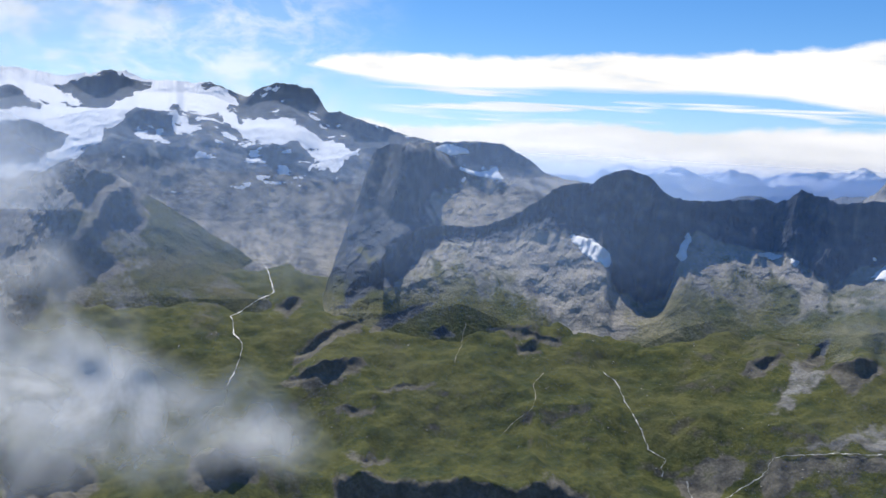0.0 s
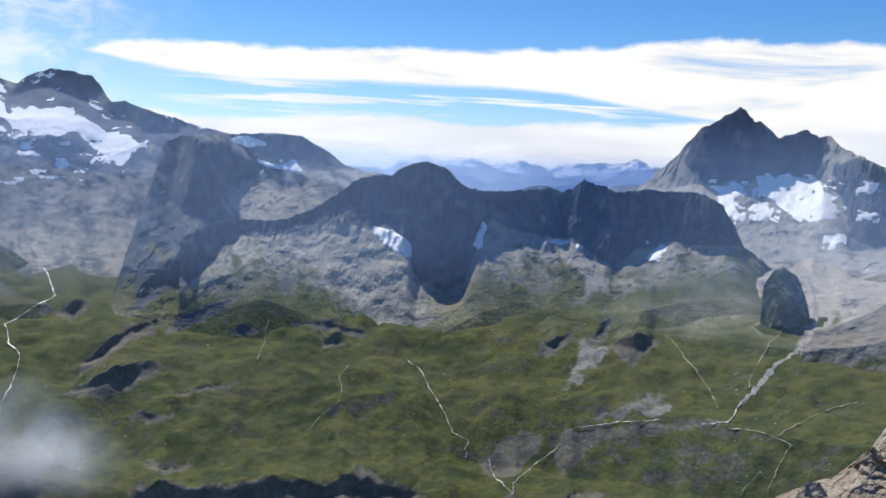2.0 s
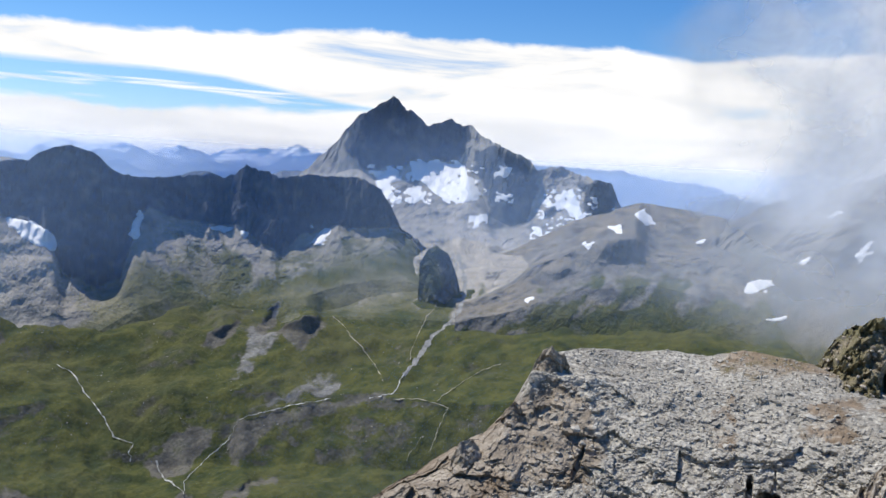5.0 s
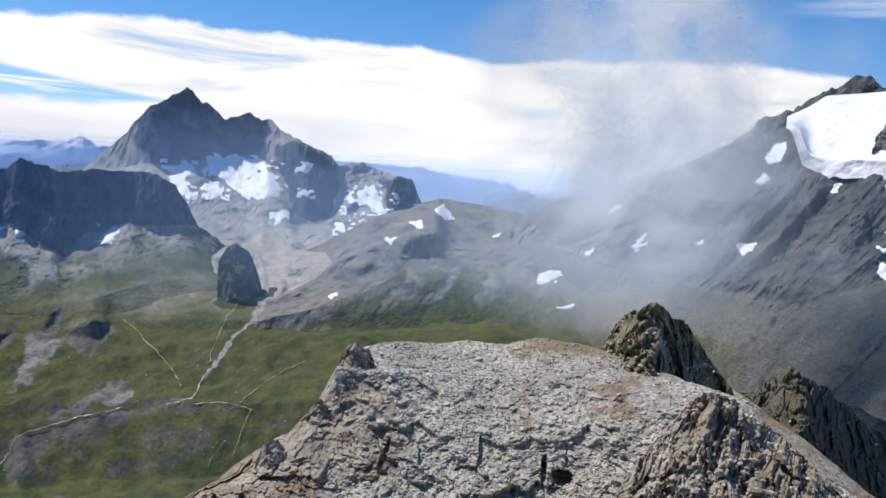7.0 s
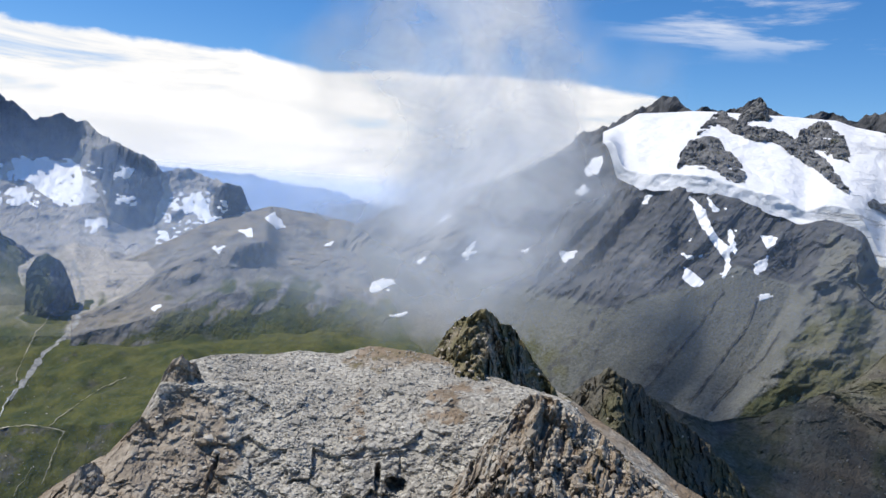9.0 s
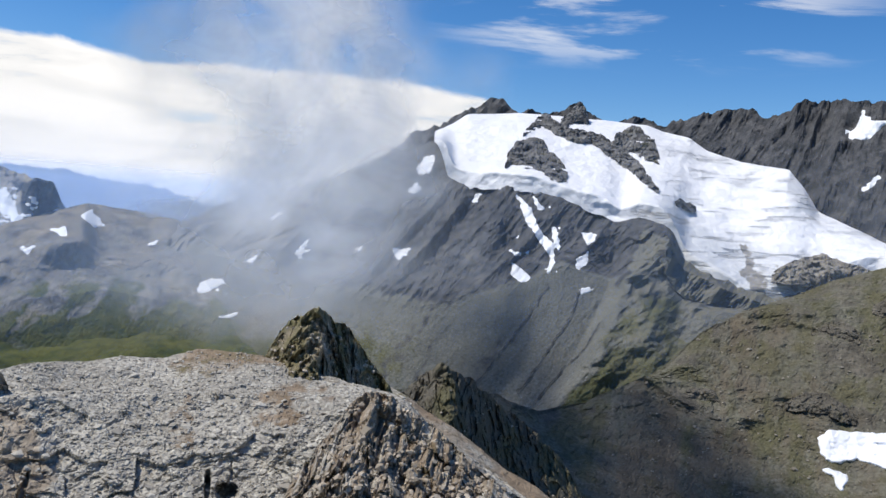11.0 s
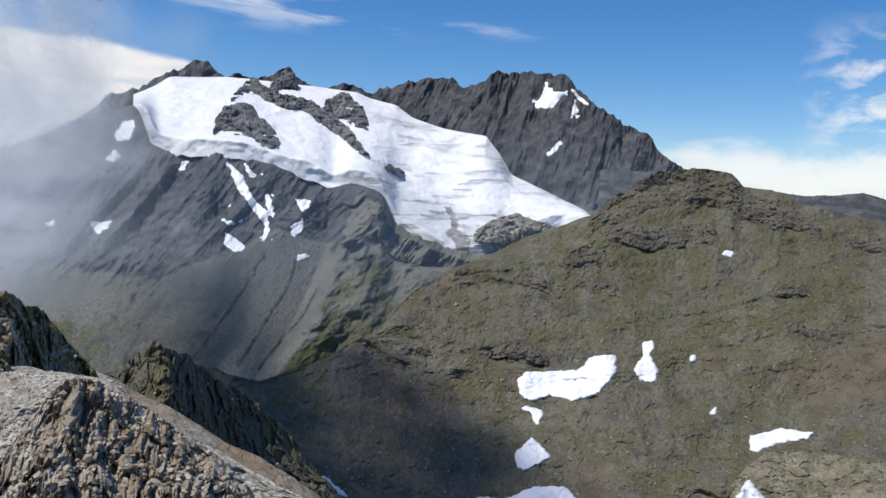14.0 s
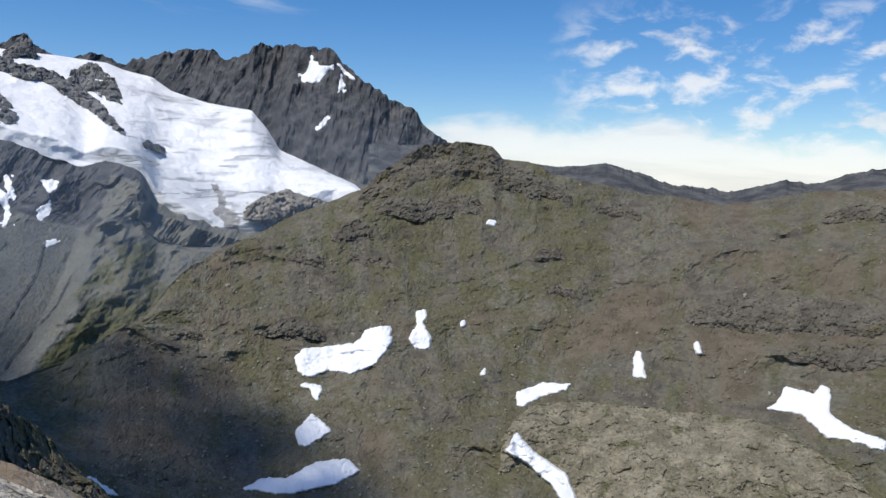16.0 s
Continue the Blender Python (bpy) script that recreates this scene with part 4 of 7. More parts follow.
def buttress():
    crest = along(-4, -5.5, -1.8, -4.1, -1.1, -3.8, 0.5, -3.6, 2.5, -3.6, 4.4, -2.9, 5.9, -2.0, 7.5, -0.6, 9.2, -0.15, 9.9, -0.24, 10.5, 0.25, 11.4, 0.61, 12.4, 1.01, 13.5, 0.54, 14.1, 0.26, 14.7, -0.40, 15.9, -0.73, 17.9, -0.78, 21.0, -0.53, 21.8, -0.68, 22.6, -0.24, 23.2, 0.38, 23.9, 0.03, 24.7, -0.12, 25.3, -0.48, 28.0, -0.13,
                  29.1, -0.2, 31.5, -0.3, 32.4, -0.9, 33.1, -2, 33.8, -3.4, 36, -5)
    base = along(-4, -6.2, -1.7, -5.5, -1, -5, 0.6, -4.9, 2.6, -4.6, 4.5, -4.4, 6.2, -3.3, 8.3, -3.7, 11.4, -5.4, 12.1, -7.4, 13.8, -8.3, 15.4, -7.7, 16.2, -4.8, 17.0, -3.0, 18.9, -3.8,
                 21.3, -4, 22.8, -3.9, 24.4, -5.1, 25.7, -5.6, 26.9, -4.5, 29.3, -3.4, 31.5, -3.9, 32.8, -3.6, 33.5, -3.7, 36, -6)
    turf = along(-7.1, -10.4, -2.6, -10.3, 1.5, -9.1, 4.7, -10.1, 8, -11.5, 11.3, -12.9, 13.6, -11.2, 16.6, -9.4, 19.3, -8.4, 22.8, -9.3, 26.5, -8.9, 30, -7.6, 33.4, -7, 36, -7.5)
    cd = along(-4, 2480, 5, 2620, 9, 2660, 12.2, 2620, 16, 2700, 20, 2760, 24, 2720, 28, 2800, 36, 2850)
    bd = along(-4, 2430, 5, 2520, 8, 2510, 11.5, 2440, 13.5, 2430, 15.5, 2480, 17, 2630, 22, 2690, 25, 2600, 28, 2710, 36, 2780)
    rows = [(level(-15), level(2090), 0.05), (turf, along(-4, 2230, 4.7, 2230, 11.3, 2160, 16.6, 2280, 19.3, 2380, 26.5, 2340, 33, 2480, 36, 2450), 0.12),
            (lambda az: 0.5 * (base(az) + turf(az)), lambda az: bd(az) - 150, 0.45), (base, bd, 0.5), (lambda az: 0.45 * base(az) + 0.55 * crest(az), lambda az: 0.5 * (bd(az) + cd(az)), 1.1), (crest, cd, 0.4)]

    def cover(p, az, el, flat):
        n = fbm(p / 140, 4, 61)
        # Cliffs and the shade below them are painted dark rock down to base.
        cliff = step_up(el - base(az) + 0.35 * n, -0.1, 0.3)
        tongue = streaks(az + 0.9 * n + 0.35 * el, el, 6, 0.9, 3.5)
        grass = (1 - step_up(el + 1.0 * n + 1.8 * tongue, turf(az) - 0.5, turf(az) + 5.0)) * (1 - cliff) + 0.75 * step_up(n + 0.4 * tongue, 0.05, 0.6) * (1 - step_up(el, -6.5, -4)) * (1 - cliff) * (0.5 + 0.5 * step_up(az, 14, 18))
        dark = np.maximum(shaded_steps(az, el), region(az, el, FLAT_STEP))
        fan = region(az, el, PALE_FAN, soft=0.5, wob=0.6)
        n2 = fbm(p / 40, 4, 64)
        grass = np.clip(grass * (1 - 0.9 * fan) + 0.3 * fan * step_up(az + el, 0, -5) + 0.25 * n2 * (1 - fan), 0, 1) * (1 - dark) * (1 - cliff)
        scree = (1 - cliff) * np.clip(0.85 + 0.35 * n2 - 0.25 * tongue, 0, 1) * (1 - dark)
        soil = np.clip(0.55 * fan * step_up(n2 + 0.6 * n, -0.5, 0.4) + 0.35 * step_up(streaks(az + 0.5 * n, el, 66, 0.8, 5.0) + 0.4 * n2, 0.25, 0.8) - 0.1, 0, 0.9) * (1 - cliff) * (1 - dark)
        stones = gravel(az, el) * (0.75 + 0.4 * n2)
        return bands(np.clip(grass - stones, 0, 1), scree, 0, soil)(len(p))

    def ribs(az, el, d):
        """Upright ribs and clefts in the cliffs."""
        bend = fbm(np.stack([az.ravel() / 3, el.ravel() / 2.5, 0 * az.ravel()], -1), 3, 67).reshape(az.shape)
        q = np.stack([(az + 0.5 * bend).ravel() / 1.7, el.ravel() / 7.0, 0 * az.ravel()], -1)
        return d - 30 * ridged(q, 4, 68, 0.55).reshape(az.shape) * step_up(el - base(az), -1.2, 0.6) * step_up(crest(az) - el, -0.1, 0.8)

    def sheer_rock(az, el):
        return np.maximum(step_up(el - 0.5 * base(az) - 0.5 * crest(az), -0.1, 0.15), np.maximum(valley_walls(az, el), sheer_parts(az, el, [FLAT_STEP])))
    return tagged(slope_sheet("rock_buttress", -4, 36, rows, SHADE_BLUE_ROCK, [(210, 34), (75, 20), (28, 9), (12, 4)], cover, back=(260, 240), seed=60, teeth=0.16, rise=0.3, cells=[(60, 12), (24, 5)], tall=2.4, cell_tall=1.8, soften=0.5, cliffs=sheer_rock, shape=ribs, calm=0.9, step=0.08, fine=0.09, split=[(0, 1, "grass_slope", "grassy lower slope"), (1, 3, "scree_slope", "pale scree slope")]),
                  "dark serrated rock ridge with shaded buttresses above pale scree", "mountain")


buttress()


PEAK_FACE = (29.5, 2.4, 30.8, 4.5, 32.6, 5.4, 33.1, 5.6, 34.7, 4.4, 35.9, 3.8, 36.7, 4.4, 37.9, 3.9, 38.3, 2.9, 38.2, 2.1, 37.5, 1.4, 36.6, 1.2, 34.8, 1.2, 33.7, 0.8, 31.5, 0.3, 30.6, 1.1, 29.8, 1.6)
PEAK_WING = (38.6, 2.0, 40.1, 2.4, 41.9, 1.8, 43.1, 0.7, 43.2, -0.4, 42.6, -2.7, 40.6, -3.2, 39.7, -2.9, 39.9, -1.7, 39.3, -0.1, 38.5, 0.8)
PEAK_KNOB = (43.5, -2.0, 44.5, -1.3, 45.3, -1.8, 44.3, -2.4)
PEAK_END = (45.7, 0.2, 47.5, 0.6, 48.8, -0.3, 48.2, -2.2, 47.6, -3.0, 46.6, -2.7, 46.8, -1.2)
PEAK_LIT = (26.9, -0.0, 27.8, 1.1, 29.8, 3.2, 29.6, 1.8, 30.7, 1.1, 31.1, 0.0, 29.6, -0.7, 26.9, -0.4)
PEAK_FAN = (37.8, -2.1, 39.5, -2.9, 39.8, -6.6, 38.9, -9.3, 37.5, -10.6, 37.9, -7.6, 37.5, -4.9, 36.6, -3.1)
PEAK_SHADED_CLIFFS = [PEAK_FACE, PEAK_WING, PEAK_KNOB, PEAK_END]


def pyramid():
    crest = along(22, -3, 25.7, -1.3, 26.8, 0, 28.3, 1.4, 29.6, 2.8, 30.7, 4.2, 31.6, 4.8, 32.9, 5.5, 33.7, 4.8, 34.3, 4.4, 34.9, 4.0, 35.3, 3.6, 36.1, 3.7, 37.1, 4.2, 37.8, 3.8, 38.3, 3.9,
                  39.3, 3.1, 40.2, 2.6, 41.4, 2.2, 42.5, 1.7, 43.1, 1.0, 44.5, 1.2, 45.9, 1.0, 47.3, 0.5, 48.3, 0.2, 48.7, -0.8, 49.1, -1.7, 53, -4)
    base = along(22, -3.4, 26.5, -0.8, 28.4, -0.1, 30.7, 0.5, 31.9, -0.1, 33.4, 1.1, 35.7, 1.2, 38.3, 1.0, 39.2, -0.5, 40.1, -2.4, 41.6, -3, 43, -2.2, 43.6, -1, 45.7, -1.2, 47.5, -1.8, 49.1, -2.2, 53, -4.5)
    rows = [(level(-14), level(2080), 0.05), (level(-9.8), along(22, 2350, 36, 2230, 42, 2160, 53, 2250), 0.18), (level(-6), along(22, 2700, 36, 2620, 53, 2480), 0.5),
            (along(22, -4, 33, -3, 38, -2.6, 41, -4, 53, -5), along(22, 3150, 36, 3150, 42, 2900, 53, 2650), 0.6),
            (base, along(22, 3700, 27, 3600, 31.7, 3390, 34, 3450, 38, 3420, 41.5, 3050, 43.5, 3080, 53, 2850), 0.4), (lambda az: 0.5 * (base(az) + crest(az)), along(22, 3800, 27, 3700, 31.0, 3410, 32, 3420, 35, 3480, 38, 3440, 41, 3080, 43.5, 3120, 53, 2880), 0.8),
            (crest, along(22, 3900, 27, 3770, 30.4, 3480, 33, 3470, 38, 3480, 41, 3120, 44, 3200, 48, 3200, 53, 2950), 0.9)]

    def cover(p, az, el, flat):
        n = fbm(p / 130, 4, 71)
        n2 = fbm(p / 42, 4, 74)
        # Lit flank is painted as pale scree, shaded cliffs as dark rock.
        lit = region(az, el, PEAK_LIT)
        cliff = regions(az, el, PEAK_SHADED_CLIFFS) * (1 - lit)
        dark = shaded_steps(az, el)
        fan = region(az, el, PEAK_FAN, soft=0.4)
        grass = (1 - step_up(el + 1.0 * n + 1.6 * streaks(az + 0.9 * n - 0.4 * el, el, 8, 0.9, 3.5), -9.6, -6.6)) * (1 - fan) * (1 - dark)
        run = streaks(az + 0.5 * n, el, 76, 0.8, 5.0)
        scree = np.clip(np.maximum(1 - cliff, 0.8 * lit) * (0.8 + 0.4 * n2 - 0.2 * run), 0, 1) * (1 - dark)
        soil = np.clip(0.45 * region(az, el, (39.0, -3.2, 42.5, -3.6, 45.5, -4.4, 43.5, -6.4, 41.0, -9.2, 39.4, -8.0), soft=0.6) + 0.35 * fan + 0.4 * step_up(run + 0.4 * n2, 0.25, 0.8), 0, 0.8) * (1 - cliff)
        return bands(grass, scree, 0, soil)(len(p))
    return tagged(slope_sheet("pyramid_peak", 22, 53, rows, SHADE_BLUE_ROCK, [(300, 24), (100, 16), (34, 9), (14, 4)], cover, back=(300, 350), seed=70, teeth=0.16, rise=0.35, cells=[(80, 18), (32, 9)], tall=1.8, cell_tall=1.2, soften=0.5, cliffs=lambda az, el: np.maximum(sheer_parts(az, el, PEAK_SHADED_CLIFFS) * (1 - region(az, el, PEAK_LIT)), valley_walls(az, el)), sheer=81.0, calm=0.8, step=0.08, fine=0.09, split=[(0, 1, "grass_slope", "grassy lower slope"), (1, 4, "scree_slope", "pale scree slope")]),
                  "dark pyramid-shaped rocky peak with a snow basin and scree fans", "mountain")


peak = pyramid()


PASS_STEP_A = (42.8, -6.9, 43.9, -6.0, 46.0, -5.5, 46.6, -6.3, 44.9, -7.1)
PASS_STEP_B = (46.8, -5.5, 48.1, -3.8, 49.8, -3.1, 51.3, -4.0, 49.9, -5.2, 48.3, -5.5)
PASS_STEP_C = (43.8, -7.8, 46.5, -6.9, 48.4, -6.7, 46.5, -7.6)
PASS_STEP_D = (54.0, -3.2, 54.7, -2.7, 55.8, -2.7, 56.2, -3.4, 54.8, -3.8)
PASS_STEPS = [PASS_STEP_A, PASS_STEP_B, PASS_STEP_C, PASS_STEP_D]


def pass_hills():
    crest = along(38, -6, 42, -4.5, 46.7, -1.9, 48.7, -1.2, 50.2, -0.7, 52.2, -1, 53.8, -1.1, 55.8, -1.5, 57, -1.7, 58.9, -1.2, 61.1, -0.6, 66, -1)
    hump = along(38, -8.5, 41.9, -7.1, 43.4, -5.6, 44.9, -5, 47.2, -3.7, 50, -3.1, 51.2, -4.2, 53.6, -4.1, 55.9, -3.6, 57.5, -3.9, 66, -4)
    foot = along(38, -9.8, 42, -8.8, 44.3, -7.8, 47.4, -6.8, 51.3, -6.2, 55.3, -7.1, 59.3, -7.6, 66, -8)
    rows = [(level(-12), along(38, 2110, 45, 2080, 60, 2050, 66, 2050), 0.1), (foot, along(38, 2150, 45, 2200, 52, 2270, 66, 2250), 0.5), (hump, along(38, 2300, 45, 2390, 50, 2500, 66, 2500), 0.9),
            (lambda az: hump(az) + 0.35, along(38, 2480, 45, 2640, 66, 2720), 0.6), (crest, along(38, 2700, 48, 3000, 66, 3000), 0.5)]

    def cover(p, az, el, flat):
        n = fbm(p / 130, 4, 81)
        grass = (1 - step_up(el + 1.2 * n + 1.5 * streaks(az + 1.2 * n - 0.5 * el, el, 9, 1.2, 3.0), foot(az) - 1.2, foot(az) + 0.9)) + 0.2 * step_up(n, 0.1, 0.6)
        n2 = fbm(p / 45, 4, 84)
        soil = np.clip(0.45 + 0.5 * n + 0.35 * n2, 0, 1)
        dark = regions(az, el, PASS_STEPS)
        soil, grass = soil * (1 - dark), grass * (1 - dark)
        return bands(np.clip(0.85 * grass + 0.25 * n2, 0, 0.8), np.clip(0.5 + 0.5 * n2 - 0.3 * n, 0, 1) * (1 - dark), step_up(ridged(p / 110, 3, 83), 1.02, 1.12) * step_up(el, -4, -2.5), soil)(len(p))
    return tagged(slope_sheet("pass_hill", 38, 66, rows, PALE_ROCK, [(260, 30), (90, 17), (36, 7), (14, 3)], cover, back=(250, 200), seed=80, rise=0.4, step=0.08, fine=0.08, calm=0.9, cliffs=lambda az, el: sheer_parts(az, el, PASS_STEPS)),
                  "tan and grey bare hills at the pass, dotted with snow", "hill")


pass_hills()

GL_UP = along(72.6, 5.7, 73.8, 6.3, 74.8, 7.0, 78.3, 7.3, 81.1, 7.25, 85, 7.05, 87, 6.9, 88.1, 6.5, 89.8, 6.15, 91, 5.35, 93.3, 4.7, 96.1, 4.35, 97.1, 3.2, 98, 1.8, 99.8, 1.05, 101.8, 0.15, 103.6, -0.6)
GL_LO = along(72.6, 5.0, 73.3, 4.7, 73.9, 2.4, 75.6, 2.15, 77, 2.3, 79.2, 2.2, 81.9, 1.6, 84.5, 1, 85.7, 0.1, 86.9, 0.7, 88.4, 0.6, 89.4, -0.6, 90, -2.2, 92.1, -3.2, 94.2, -4.5, 95.4, -4.3, 97.9, -3.2, 101.1, -1.6, 103.6, -0.6)
GL_LD = along(72.6, 2500, 77, 2340, 85, 2260, 90, 2150, 95, 2080, 103.6, 2250)
GL_UD = along(72.6, 3050, 76, 3180, 88, 3260, 93, 3000, 98, 2700, 103.6, 2400)


def glacier_mountain():
    crest = along(50, -5, 53.4, -2.9, 56.4, -1.6, 58.7, -0.2, 61, 0.7, 63.7, 1.5, 66.4, 2.3, 68.4, 3.3, 70.6, 5.1, 72.2, 5.8, 74, 6.7, 75.5, 7.6, 76.3, 8.15, 77.1, 8.15, 78.2, 7.35, 81, 7.3, 82.4, 8.1, 83.1, 7.4,
                  85, 7, 86.3, 7.4, 87.1, 7.2, 88.1, 6.6, 88.5, 6.9, 89.3, 7.2, 90.5, 7.65, 91.2, 7.7, 92, 8.05, 93.6, 8.25, 94.4, 7.7, 95.5, 7.95, 96.7, 8.8, 97.4, 8.7, 98.2, 8.95, 99.7, 8.75, 101.3, 8.7, 102.1, 8.05, 103.3, 7.05, 104.7, 6.1, 106, 5.45, 107.1, 4.9, 108.1, 3.7, 109.1, 3, 113, 0.5)
    rock = along(50, -6, 57.8, -3.6, 64.7, -5.3, 68.3, -5.9, 72.1, -6.5, 74.4, -6, 76.7, -4.8, 79.8, -4.2, 82, -2.9, 85.7, -3.8, 87.5, -3, 90, -5, 113, -6)
    mid = along(50, -5, 57.8, -1.8, 64.7, -2, 70, 1.5, 72.6, 3.4, 73.9, 2.6, 75.5, 1.7, 77.4, 2.4, 80.2, 1.8, 83.4, 1.2, 85.4, 0, 87.3, 0.4, 88.9, 0, 89.9, -2.3, 95.4, -4.4, 103.6, -0.7, 113, -2)
    up = along(50, -4, 61, 0, 70.5, 4, 72.6, 5.1, 74.8, 6.6, 78.3, 7.0, 85, 6.8, 88.1, 6.3, 90.1, 5.5, 93.3, 4.5, 95.5, 4.1, 97.1, 2.9, 98.3, 1.5, 101.3, 0.4, 103.6, -0.4, 113, -1)
    cd = along(50, 3100, 62, 2820, 70, 3000, 76, 3220, 88, 3320, 93, 3180, 98, 2950, 104, 2700, 113, 2600)
    rows = [(level(-17), along(50, 2400, 62, 1800, 68, 1560, 113, 1560), 0.1), (level(-12.6), along(50, 2600, 58, 2200, 66, 1780, 80, 1690, 113, 1750), 0.05), (rock, along(50, 2900, 58, 2400, 65, 2080, 72, 1930, 80, 1950, 88, 2000, 113, 2000), 0.14),
            (lambda az: 0.6 * rock(az) + 0.4 * mid(az), lambda az: np.interp(az, (50, 58, 65, 72, 80, 88, 113), (2950, 2450, 2180, 2110, 2080, 2110, 2100)), 1.2),
            (mid, lambda az: np.where(az < 72.6, np.interp(az, (50, 58, 64, 72.6), (3000, 2560, 2380, 2500)), GL_LD(az)), 0.75),
            (up, lambda az: np.where(az < 72.6, np.interp(az, (50, 62, 72.6), (3050, 2700, 3000)), np.where(az < 103.6, GL_UD(az), np.interp(az, (103.6, 113), (2400, 2450)))), 0.4), (crest, cd, 1.1)]

    spine = along(-17, 80.6, -12.6, 82.4, -10.6, 83.9, -8.6, 85.0, -6.2, 86.0, -4.2, 86.7, -2.0, 86.9, 0.6, 87.2, 2.0, 87.6)

    def shape(az, el, d):
        """A stony spur that runs down from the ice towards the valley."""
        off = az - spine(el)
        body = step_up(off, -1.6, 0.1) * (1 - 0.85 * step_up(off, 0.1, 11.0)) * step_up(el, 1.6, -0.6)
        lumps = fbm(np.stack([(az.ravel() - 0.4 * el.ravel()) / 1.8, el.ravel() / 2.0, 0 * az.ravel()], -1), 4, 93, 0.6).reshape(az.shape)
        fall = az - 0.55 * el * step_up(az, 100, 90) - 0.25 * el
        gully = ridged(np.stack([fall.ravel() / 2.1, el.ravel() / 4.5, 0 * az.ravel()], -1), 5, 98, 0.55).reshape(az.shape)
        scar = step_up(el - rock(az), -0.6, 1.2)
        return d - (85 + 18 * lumps) * body * step_up(el, -16, -9) - (2 + 30 * scar) * gully

    def cover(p, az, el, flat):
        n = fbm(p / 110, 4, 91)
        off = az - spine(el) + 0.9 * n
        flank = step_up(off, -0.5, 0.2) * step_up(el + 1.5 * n, 1.0, -1.0)
        below = 1 - step_up(el + 0.7 * n, rock(az) - 0.3, rock(az) + 0.8)
        grass = 0.95 * (1 - step_up(el + 1.2 * n, -10.4, -7.0)) * step_up(az, 76, 64)
        left = step_up(az, 70, 60)
        grass = np.maximum(grass, flank * (0.3 + 0.45 * step_up(el + 4.0 * n, -4.5, -8.5)))
        rib = step_up(streaks(az - 0.6 * el + 0.6 * n, el, 97, 1.3, 6.0), 0.1, 0.7) * step_up(az, 82, 76)
        stone = np.where(flank > 0.5, 0.75 + 0.4 * n, np.clip(below * 0.95 + 0.6 * left - 0.45 * rib, 0, 1))
        return bands(grass, stone, 0, 0.5 * left + 0.4 * flank + 0.25 * n * (1 - flank))(len(p))
    return tagged(slope_sheet("glacier_mountain", 50, 113, rows, DARK_ROCK, [(330, 40), (120, 22), (42, 8), (15, 3.5)], cover, shape=shape, back=(300, 300), seed=90, teeth=0.2, rise=0.25, tall=3.4, step=0.075, fine=0.085, split=[(0, 2, "scree_slope", "smooth dark grey scree slope")]),
                  "dark rocky mountain carrying a white glacier above grey scree", "mountain")


ice_mountain = glacier_mountain()


def glacier():
    def cover(p, az, el, flat):
        low = (el - GL_LO(az)) / np.maximum(0.3, GL_UP(az) - GL_LO(az))
        bare = 0.55 * step_up(el + 0.35 * (az - 94), 0.5, -2.5) * step_up(az, 86, 91) + 0.35 * step_up(az, 84, 91) + 0.12 * step_up(low, 0.5, 0.2) + 0.1
        bend = fbm(np.stack([az / 1.5, el / 1.5, 0 * az], -1), 3, 97)
        stripe = region(az + 0.25 * bend, el, (93.4, -0.4, 94.0, -0.5, 94.6, -2.2, 95.4, -3.6, 95.1, -4.3, 94.2, -3.4, 93.7, -1.8), soft=0.15) + 0.8 * region(az, el, (95.6, -1.8, 96.6, -2.6, 97.4, -3.4, 96.8, -3.6, 95.8, -2.8), soft=0.2)
        return bands(bare, stripe * 0.75, 0, 0)(len(p))
    def hem(az):
        return GL_LO(az) + (0.3 + 0.45 * step_up(az, 79, 75)) * fbm(np.stack([az * 1.9, 0 * az, 0 * az], -1), 4, 96, 0.6)
    rows = [(lambda az: hem(az) - 0.3, lambda az: GL_LD(az) + 10, 0.2), (lambda az: hem(az) + 0.25, lambda az: GL_LD(az) + 6, 0.4), (lambda az: GL_LO(az) + 0.9, lambda az: GL_LD(az) + 10, 0.6),
            (lambda az: 0.55 * GL_LO(az) + 0.45 * GL_UP(az), lambda az: 0.55 * GL_LD(az) + 0.45 * GL_UD(az) - 120, 1.0),
            (lambda az: 0.2 * GL_LO(az) + 0.8 * GL_UP(az), lambda az: 0.2 * GL_LD(az) + 0.8 * GL_UD(az) - 130, 1.0), (GL_UP, lambda az: GL_UD(az) - 60, 0.4)]
    return tagged(slope_sheet("glacier", 72.6, 103.6, rows, ICE, [(300, 16), (90, 9), (34, 4), (14, 2)], cover, seed=95, rise=0.3, tall=0.5, smooth=True, parent=ice_mountain), "white crevassed glacier")


ice = glacier()


